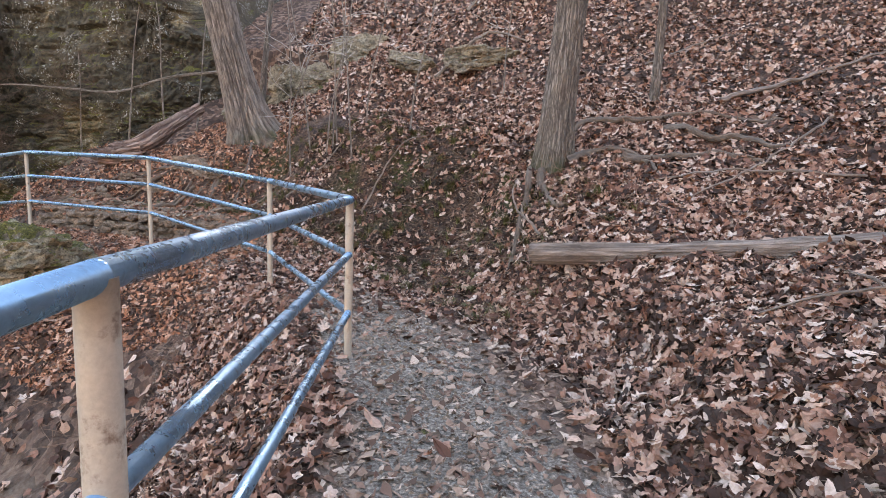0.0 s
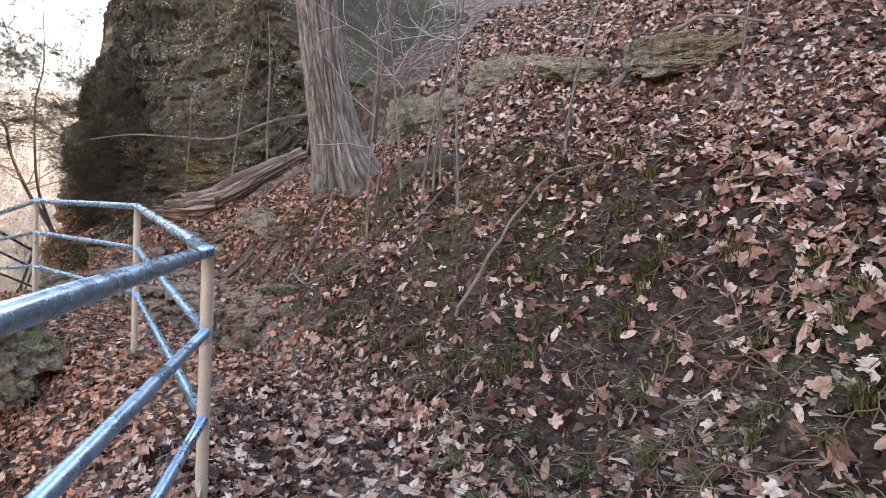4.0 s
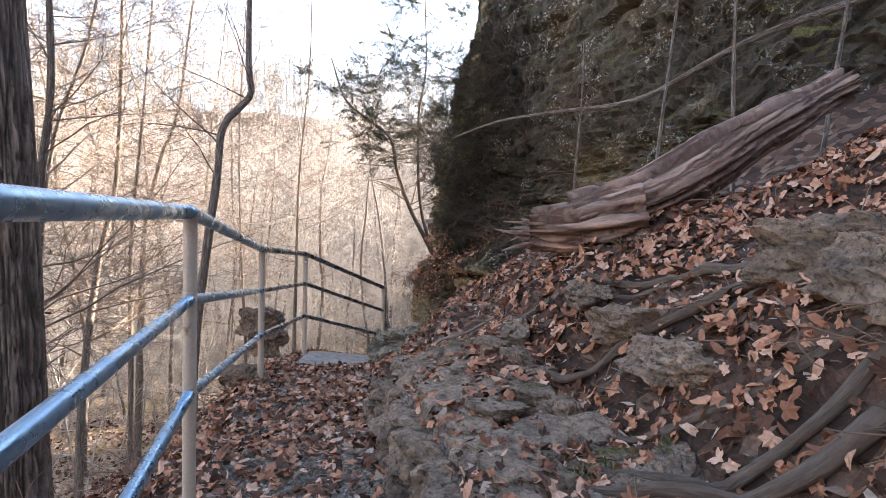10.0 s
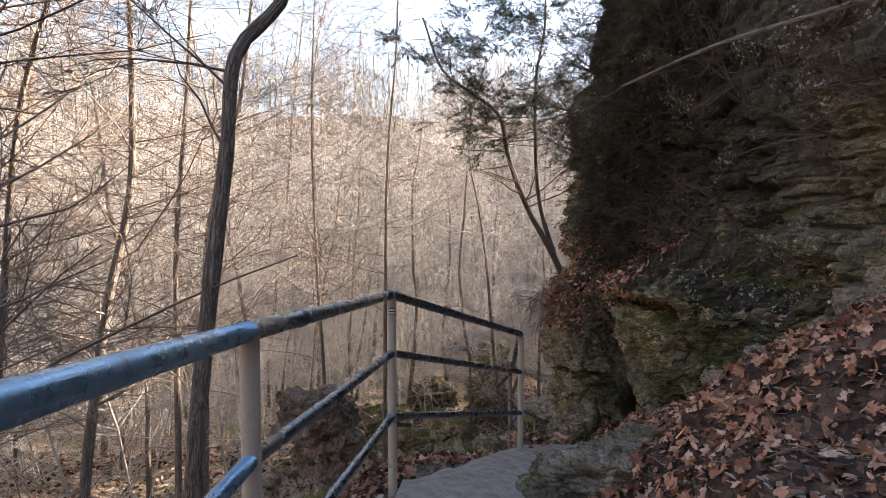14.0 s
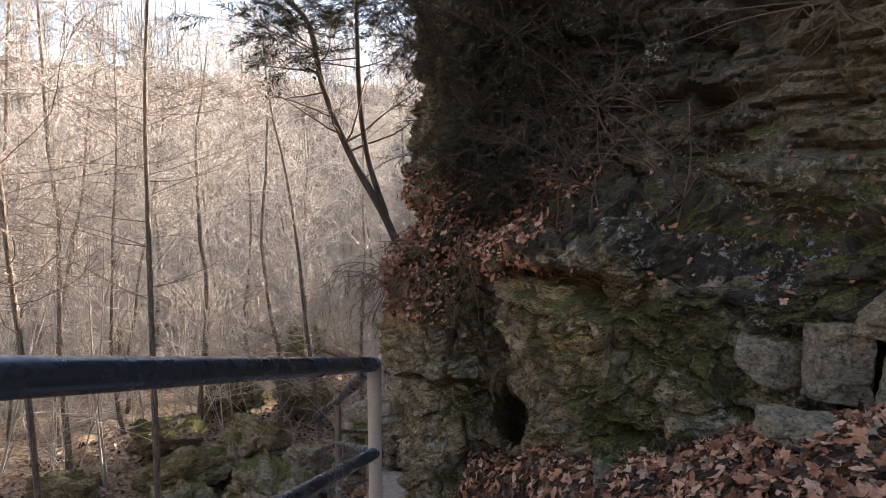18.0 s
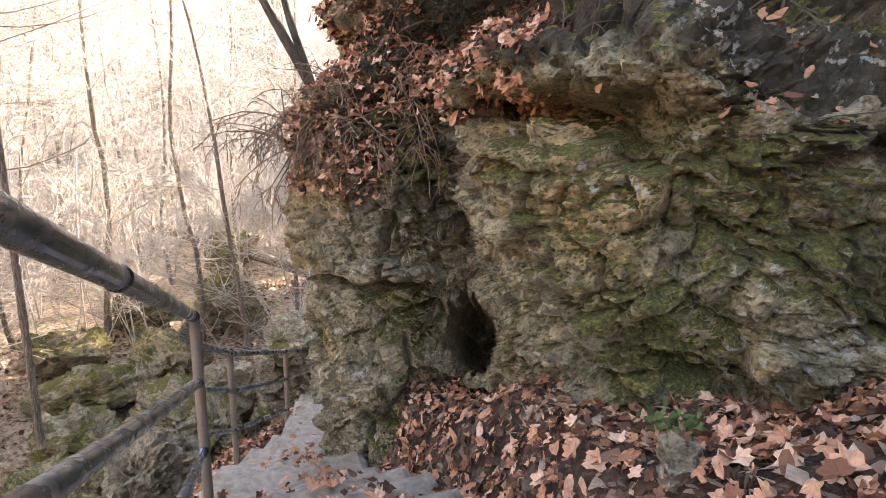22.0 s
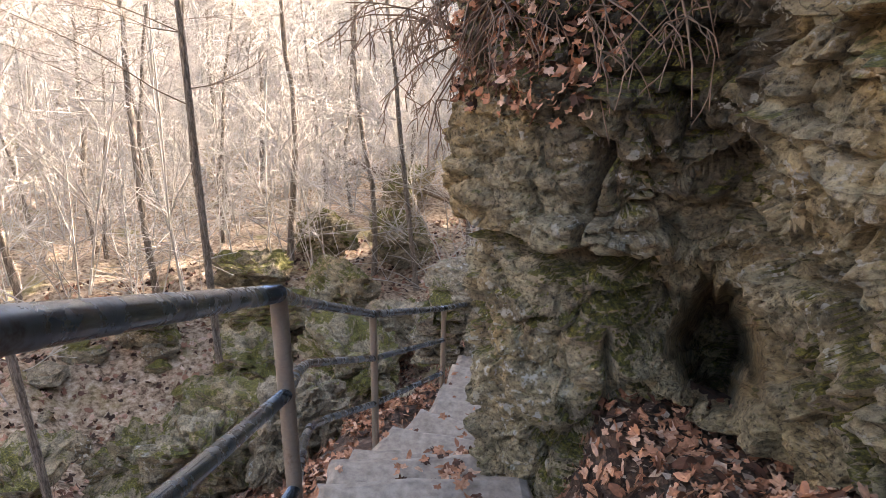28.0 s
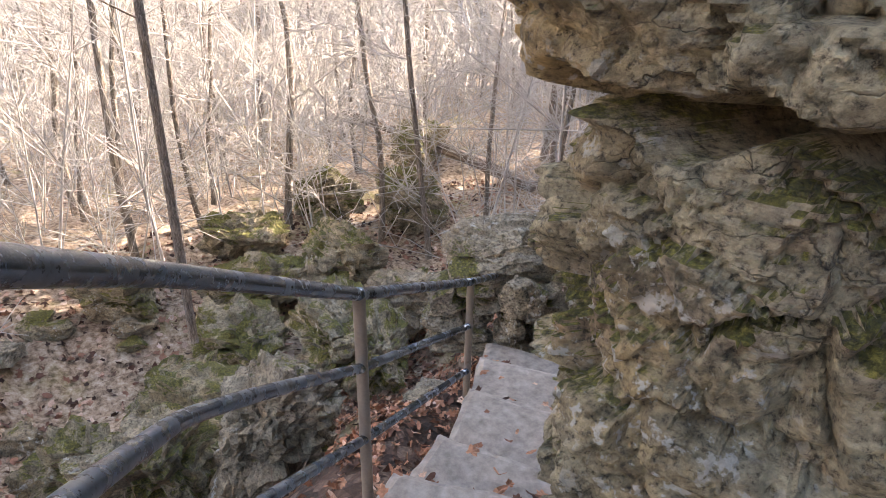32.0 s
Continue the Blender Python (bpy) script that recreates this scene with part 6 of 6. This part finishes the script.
limb = [(-11.4, 14.0, 2.75), (-10.2, 13.9, 2.85), (-9.0, 13.75, 2.8), (-7.62, 13.65, 2.75), (-6.4, 13.6, 3.1), (-5.2, 13.7, 3.3)]
line_tree("long dead limb hanging across the cliff face", limb[::-1], 0.035, 0.012, BARK_GREY, TWIG_DARK, 8, 811, 1, (0.3, 0.9), 0.1, 0.0, "dead_branch", 3)
for k, (x, y, a, b, h) in enumerate([(-6.3, 13.2, -0.1, 0.1, 3.5), (-7.2, 13.3, 0.06, 0.12, 3.2), (-8.4, 13.5, -0.05, 0.1, 2.8), (-5.7, 13.4, 0.12, 0.1, 3.4)]):
    z = land1(x, y)
    line_tree("thin dead vine climbing in front of the cliff", [(x, y, z - 0.1), (x + a, y + b, z + h * 0.4), (x + a * 1.5, y + 2 * b, z + h * 0.7), (x + a * 3, y + 3 * b, z + h)], 0.022, 0.008, BARK_GREY, TWIG_DARK, 7, 820 + k, 2, (0.3, 0.9), 0.3, 0.4, "vine", 3)

wrng = random.Random(23)
for k, (x, z, a, b, c) in enumerate([(-12.15, 0.18, 0.42, 0.34, 0.2), (-11.75, 0.2, 0.36, 0.3, 0.24), (-11.35, 0.24, 0.44, 0.32, 0.2), (-11.0, 0.3, 0.4, 0.3, 0.22), (-10.6, 0.34, 0.46, 0.34, 0.2), (-12.5, 0.3, 0.3, 0.26, 0.16)]):
    p = cliff_spot(x, z)
    rock("wedged_block", 1800 + k, (a, b, c), (p[0], p[1] + 0.17, p[2]), ROCK, "weathered sandstone block wedged in the cliff's hollow", (wrng.uniform(-6, 6), wrng.uniform(-6, 6), wrng.uniform(-20, 20)), "blocks in the hollow", 9, 1.0, 4, 0.4, square=0.55)
for k, (x, y, a, b, c, t) in enumerate([(-9.2, 11.75, 1.0, 0.5, 0.5, 52), (-9.7, 12.5, 1.05, 0.55, 0.55, 50), (-10.1, 13.15, 0.9, 0.55, 0.4, 48), (-8.75, 11.2, 0.6, 0.35, 0.3, 55), (-10.5, 13.3, 0.6, 0.4, 0.25, 40)]):
    rock("bank_rock", 1850 + k, (a, b, c), (x, y, land1(x, y) - 0.02), ROCK_FIELD, "flat mossy rock in the bank beside the landing", (wrng.uniform(-6, 6), 6, t), "rocks beside the landing", 10, 1.0, 5, 0.6, square=0.4)

# ---------- grass, rootlets, sticks, gravel ----------
rng = random.Random(61)


def tuft(pile, x, y, z, n, height, lean):
    for _ in range(n):
        a = rng.uniform(0, 6.28)
        w = np.array([math.cos(a) * rng.uniform(0.2, 0.9) + lean[0], math.sin(a) * rng.uniform(0.2, 0.9) + lean[1], 0])
        h, wd = height * rng.uniform(0.6, 1.2), 0.003
        p0 = np.array([x + rng.gauss(0, 0.02), y + rng.gauss(0, 0.02), z - 0.01])
        pts = [p0 + w * h * t * t * 0.9 + np.array([0, 0, h * (t - 0.55 * t * t)]) for t in (0, 0.35, 0.7, 1.0)]
        side = np.cross(w, (0, 0, 1))
        side = side / (np.linalg.norm(side) + 1e-6) * wd
        v = [pts[0] - side, pts[0] + side, pts[1] - side, pts[1] + side, pts[2] - side * 0.8, pts[2] + side * 0.8, pts[3], pts[3] + side * 0.1]
        pile.add(v, [[0, 1, 3, 2], [2, 3, 5, 4], [4, 5, 7, 6]])


grass = Pile()
for k in range(290):
    s, d = rng.uniform(3.3, 5.4), rng.uniform(0.6, 2.3)
    i = int(s * FINE)
    x, y = cl_line[i][0] + cl_tan[i][1] * d, cl_line[i][1] - cl_tan[i][0] * d
    tuft(grass, x, y, land1(x, y), rng.randint(18, 40), rng.uniform(0.12, 0.26), (-cl_tan[i][1] * 0.5, cl_tan[i][0] * 0.5))
for k in range(36):
    s, d = rng.uniform(5.3, 7.5), rng.uniform(0.6, 1.6)
    i = int(s * FINE)
    x, y = cl_line[i][0] + cl_tan[i][1] * d, cl_line[i][1] - cl_tan[i][0] * d
    tuft(grass, x, y, land1(x, y), rng.randint(8, 20), rng.uniform(0.08, 0.16), (-cl_tan[i][1] * 0.5, cl_tan[i][0] * 0.5))
tagged(grass.make("grass", GRASS, soft=False), "drooping green and straw-coloured grass tufts on the earth bank", "grass", kind="stuff")

rootlets = Pile()
for k in range(1150):
    s, d = rng.uniform(3.2, 5.6), rng.uniform(0.7, 2.4)
    i = int(s * FINE)
    x, y = cl_line[i][0] + cl_tan[i][1] * d, cl_line[i][1] - cl_tan[i][0] * d
    w = (-cl_tan[i][1] * 0.6 + rng.gauss(0, 0.4), cl_tan[i][0] * 0.6 + rng.gauss(0, 0.4), rng.gauss(-0.3, 0.3))
    branch(rng, rootlets, (x, y, land1(x, y) + 0.015), w, rng.uniform(0.1, 0.4), 0.0035, 1, 0.35, 3, 0.1)
for k in range(160):
    s, d = rng.uniform(5.6, 8.0), rng.uniform(0.5, 2.4)
    i = int(s * FINE)
    x, y = cl_line[i][0] + cl_tan[i][1] * d, cl_line[i][1] - cl_tan[i][0] * d
    branch(rng, rootlets, (x, y, land1(x, y) + 0.02), (rng.gauss(0, 1), rng.gauss(0, 1), 0.05), rng.uniform(0.1, 0.35), 0.003, 1, 0.3, 2, 0.03)
for k in range(300):
    s, d = rng.uniform(2.0, 8.0), -rng.uniform(0.7, 2.2)
    i = int(s * FINE)
    x, y = cl_line[i][0] + cl_tan[i][1] * d, cl_line[i][1] - cl_tan[i][0] * d
    branch(rng, rootlets, (x, y, land1(x, y) + 0.02), (rng.gauss(0, 1), rng.gauss(0, 1), 0.3), rng.uniform(0.15, 0.5), 0.004, 1, 0.3, 3, 0.03)
for k in range(150):
    x, y = rng.uniform(-22, -14.5), rng.uniform(11.0, 18.5)
    if float(beside_path(np.array([x]), np.array([y]))[0][0]) > -1.0:
        continue
    branch(rng, rootlets, (x, y, land1(x, y)), (rng.gauss(0, 0.8), rng.gauss(0, 0.8), rng.uniform(0.2, 1.2)), rng.uniform(0.3, 1.1), 0.006, 1, 0.3, 4, 0.05)
tagged(rootlets.make("rootlets", ROOT_TWIG), "fine dry rootlets and straw on the earth bank", "roots", kind="stuff")

STICKS = [((2.95, 2.3, 0), (2.2, 2.75, 0.16), (1.75, 3.1, 0)), ((3.6, 4.9, 0.05), (2.7, 5.3, 0.08), (1.9, 5.45, 0.03)), ((3.9, 5.9, 0.1), (3.0, 5.4, 0.06), (2.1, 4.95, 0.02)), ((2.3, 2.6, 0.0), (2.25, 2.9, 0.12), (2.3, 3.2, 0.05)),
          ((0.9, 5.1, 0.1), (0.7, 5.6, 0.3), (0.75, 5.9, 0.25)), ((3.4, 7.3, 0.05), (4.4, 7.5, 0.1), (5.6, 7.6, 0.05)), ((3.0, 9.0, 0.05), (4.2, 9.2, 0.15), (5.0, 9.0, 0.05)), ((-0.2, 10.5, 0.1), (0.7, 10.9, 0.14), (1.4, 10.7, 0.05)),
          ((-2.2, 8.1, 0.03), (-1.75, 8.45, 0.06), (-1.35, 8.9, 0.04)), ((-1.0, 7.2, 0.1), (-0.6, 7.6, 0.2), (-0.2, 7.7, 0.1)), ((-3.3, 9.1, 0.05), (-2.9, 8.9, 0.12), (-2.5, 9.1, 0.05)), ((-7.4, 10.6, 0.03), (-6.9, 10.9, 0.06), (-6.3, 10.9, 0.03)),
          ((-4.6, 12.5, 0.2), (-4.2, 11.9, 0.35), (-3.9, 11.6, 0.3)), ((0.4, 13.0, 0.2), (1.3, 13.2, 0.3), (2.3, 13.0, 0.2))]
for k, pts in enumerate(STICKS):
    pts = [(x, y, land1(x, y) + dz + 0.02) for x, y, dz in pts]
    line = spline(pts, 0.06)
    line[1:-1] += 0.015 * np.stack([vnoise(np.arange(len(line) - 2) * 0.5, k, q, 9) for q in range(3)], 1)
    r = 0.034 if k in (5, 7, 13) else 0.013
    v, f = tube_arrays(line, np.linspace(r, r * 0.5, len(line)), 8)
    tagged(mesh_object("fallen_stick", v, tri_split(f), DEADWOOD, layers=bark_layer(line, r, 8, 2)), "dry grey stick lying among the leaves", "stick", "fallen sticks")
for k, (x, y, sx, sy, sz) in enumerate([(0.6, 10.6, 1.4, 0.7, 0.5), (-0.6, 11.0, 1.0, 0.6, 0.4), (1.6, 12.6, 1.6, 0.8, 0.6), (-2.6, 12.6, 1.2, 0.8, 0.8), (-3.4, 13.4, 1.3, 1.0, 1.0), (-4.6, 13.6, 1.1, 0.9, 0.8), (-2.0, 14.2, 1.6, 1.0, 0.9)]):
    rock("outcrop", 700 + k, (sx, sy, sz), (x, y, land1(x, y) + sz * 0.08), ROCK_FIELD, "mossy rock outcrop poking out of the leafy slope", (rng.uniform(-10, 10), rng.uniform(-10, 10), rng.uniform(-25, 25)), "outcrops on the slope", 10, 1.0, 5, 0.5)

# small green plant at the cliff's foot
g = np.random.default_rng(71)
c = np.array([-10.98, 14.32, land1(-10.98, 14.32) + 0.05])
spots = c + g.normal(0, 0.05, (46, 3)) * (1, 1, 0.7)
plant = leaves("green_plant", spots, np.tile([[0.2, -0.6, 0.7]], (46, 1)), g.uniform(0.04, 0.075, 46), PLANT, "small green leafy plant at the cliff's foot", 72, 0.5, 1.0, category="plant")

# gravel on the path
g = np.random.default_rng(77)
n = 9000
s = g.uniform(1.0, 7.6, n)
d = g.normal(0, 0.3, n)
i = (s * FINE).astype(int)
x, y = cl_line[i, 0] + cl_tan[i, 1] * d + g.normal(0, 0.08, n), cl_line[i, 1] - cl_tan[i, 0] * d + g.normal(0, 0.08, n)
z = land(x, y)
octa = np.array([(1, 0, 0), (0, 1, 0), (-1, 0, 0), (0, -1, 0), (0, 0, 1), (0, 0, -1)], float)
tri8 = np.array([(0, 1, 4), (1, 2, 4), (2, 3, 4), (3, 0, 4), (1, 0, 5), (2, 1, 5), (3, 2, 5), (0, 3, 5)])
size = g.gamma(2.0, 0.0032, n) + 0.002
v = octa[None] * (size[:, None] * g.uniform(0.6, 1.4, (n, 3)))[:, None, :] + g.normal(0, 0.25, (n, 6, 3)) * size[:, None, None]
v = v + np.stack([x, y, z], 1)[:, None]
tagged(mesh_object("gravel", v.reshape(-1, 3), (tri8[None] + (np.arange(n) * 6)[:, None, None]).reshape(-1, 3), ROCK_GREY, soft=False), "small grey gravel scattered on the path", "gravel", kind="stuff")

# sticker on the corner post
px, py, pz = POSTS[7]
bm = bmesh.new()
ring = []
for q in range(9):
    a = radians(-62 + q * 10)
    ring.append([bm.verts.new((px + math.cos(a) * 0.0275, py + math.sin(a) * 0.0275, pz - h)) for h in (0.075, 0.113)])
for q in range(8):
    bm.faces.new((ring[q][0], ring[q + 1][0], ring[q + 1][1], ring[q][1]))
sticker = part("sticker", bm, STICKER, posts_made[7], "small black sticker with white marks")
bm = bmesh.new()
for row in (0.079, 0.097):
    for q in range(3):
        quad = []
        for aa, h in ((0, 0), (1, 0), (1, 1), (0, 1)):
            a = radians(-57 + q * 25 + aa * 18)
            quad.append(bm.verts.new((px + math.cos(a) * 0.0285, py + math.sin(a) * 0.0285, pz - row - h * 0.012)))
        bm.faces.new(quad)
part("mark", bm, STICKER_INK, sticker)

# ---------- the valley woods ----------
rng = random.Random(31)
kinds = []
for k in range(7):
    t = bare_tree(600 + k, rng.uniform(9, 15), rng.uniform(0.05, 0.1), (rng.gauss(0, 0.07), rng.gauss(0, 0.07)), rng.randint(36, 42), 0.14, 2, 6, gnarl=0.2)
    tagged(t, "bare slender grey tree in the sunlit valley", "tree", "valley trees")
    kinds.append(t)
spots = [(-27.5, 13.9), (-26.4, 14.8), (-25.9, 16.2), (-25.3, 17.9), (-23.9, 19.6), (-22.5, 20.1), (-24.4, 6.7), (-24.0, 9.0), (-28.7, 13.8)]
while len(spots) < 200:
    a, r = radians(rng.uniform(12, 150)), 11 + 36 * rng.random() ** 0.75
    x, y = -9 - math.sin(a) * r, 11 + math.cos(a) * r
    if x > -17.5 and y > 10 or x > -13 or (x > -24 and 12.5 < y < 21):
        continue
    if x > -28 and y > 19 and rng.random() < 0.65:
        continue
    if min(math.hypot(x - p, y - q) for p, q in spots) < 1.4:
        continue
    spots.append((x, y))
heights = land(np.array(spots)[:, 0], np.array(spots)[:, 1])
for k, ((x, y), z) in enumerate(zip(spots, heights)):
    m = pose(x, y, z - 0.05, 0, 0, rng.uniform(0, 360)) @ Matrix.Scale(rng.uniform(0.8, 1.2), 4)
    if k < len(kinds):
        kinds[k].matrix_basis = m
    else:
        copy_thing(kinds[k % len(kinds)], Matrix.Identity(4)).matrix_basis = m



def woods(name, spots, templates, scales, mat, label, category, seed):
    """Many bare trees or bushes as one mesh, from a few grown shapes turned and scaled."""
    g = np.random.default_rng(seed)
    zs = land(np.array(spots)[:, 0], np.array(spots)[:, 1])
    vs, fs, base = [], [], 0
    for (x, y), z in zip(spots, zs):
        v, f = templates[g.integers(len(templates))]
        a, k = g.uniform(0, 2 * np.pi), g.uniform(*scales)
        c, s = math.cos(a) * k, math.sin(a) * k
        w = np.stack([v[:, 0] * c - v[:, 1] * s + x, v[:, 0] * s + v[:, 1] * c + y, v[:, 2] * k * g.uniform(0.85, 1.2) + z - 0.1], 1)
        vs.append(w)
        fs.append(f + base)
        base += len(v)
    return tagged(mesh_object(name, np.concatenate(vs), np.concatenate(fs), mat), label, category, kind="stuff")


def grown(make):
    pile = Pile()
    make(pile)
    return np.concatenate(pile.v), np.concatenate(pile.f)


def far_tree(pile):
    h = rng.uniform(8, 10)
    top = np.array([rng.gauss(0, 0.6), rng.gauss(0, 0.6), h])
    v, f = tube_arrays(spline([(0, 0, -0.3), top / 2 + np.array([rng.gauss(0, 0.3), rng.gauss(0, 0.3), 0]), top], 2.5), 0.055, 4, False)
    pile.add(v, f)
    for _ in range(26):
        t = rng.uniform(0.15, 1)
        q = np.array([rng.gauss(0, 1), rng.gauss(0, 1), rng.uniform(0.1, 1.3)])
        branch(rng, pile, top * t, q / np.linalg.norm(q), rng.uniform(1.0, 3.0), 0.022, 1, 0.2, 4, 0.0, None, 1)


# far woods on the opposite hillside
far = []
for k in range(1250):
    a, r = radians(rng.uniform(20, 125)), 34 + 70 * rng.random()
    far.append((-9 - math.sin(a) * r, 11 + math.cos(a) * r))
woods("far_woods", far, [grown(far_tree) for _ in range(10)], (0.7, 1.25), TWIG_FAR, "dense bare woods on the opposite hillside", "trees", 5)

# thin brush among the valley trees
low = []
while len(low) < 1200:
    a, r = radians(rng.uniform(10, 150)), 9 + 36 * rng.random() ** 0.7
    x, y = -9 - math.sin(a) * r, 11 + math.cos(a) * r
    if x > -17.5 and y > 10 or x > -12.5 or (x > -23.5 and 12.5 < y < 20.5) or (x > -28 and y > 19 and rng.random() < 0.65):
        continue
    low.append((x, y))
woods("brush", low, [grown(lambda p: branch(rng, p, (0, 0, -0.1), (rng.gauss(0, 0.25), rng.gauss(0, 0.25), 1), rng.uniform(1.5, 6.0), 0.017, 2, 0.14, 6, -0.03, None, 2, 0.008)) for _ in range(24)], (0.7, 1.2), TWIG, "pale bare saplings and brush on the valley floor", "brush", 6)

# slender pale saplings standing among the brush
stand = []
while len(stand) < 320:
    a, r = radians(rng.uniform(12, 125)), 10 + 30 * rng.random() ** 0.7
    x, y = -9 - math.sin(a) * r, 11 + math.cos(a) * r
    if x > -17.5 and y > 10 or x > -13 or (x > -22.5 and 12.5 < y < 20.5):
        continue
    stand.append((x, y))
woods("sapling_stand", stand, [grown(lambda p: branch(rng, p, (0, 0, -0.1), (rng.gauss(0, 0.1), rng.gauss(0, 0.1), 1), rng.uniform(4, 9), 0.026, 1, 0.07, 13, -0.02, None, 2, 0.0065)) for _ in range(16)], (0.75, 1.25), TWIG, "slender pale saplings crowding the valley floor", "saplings", 9)
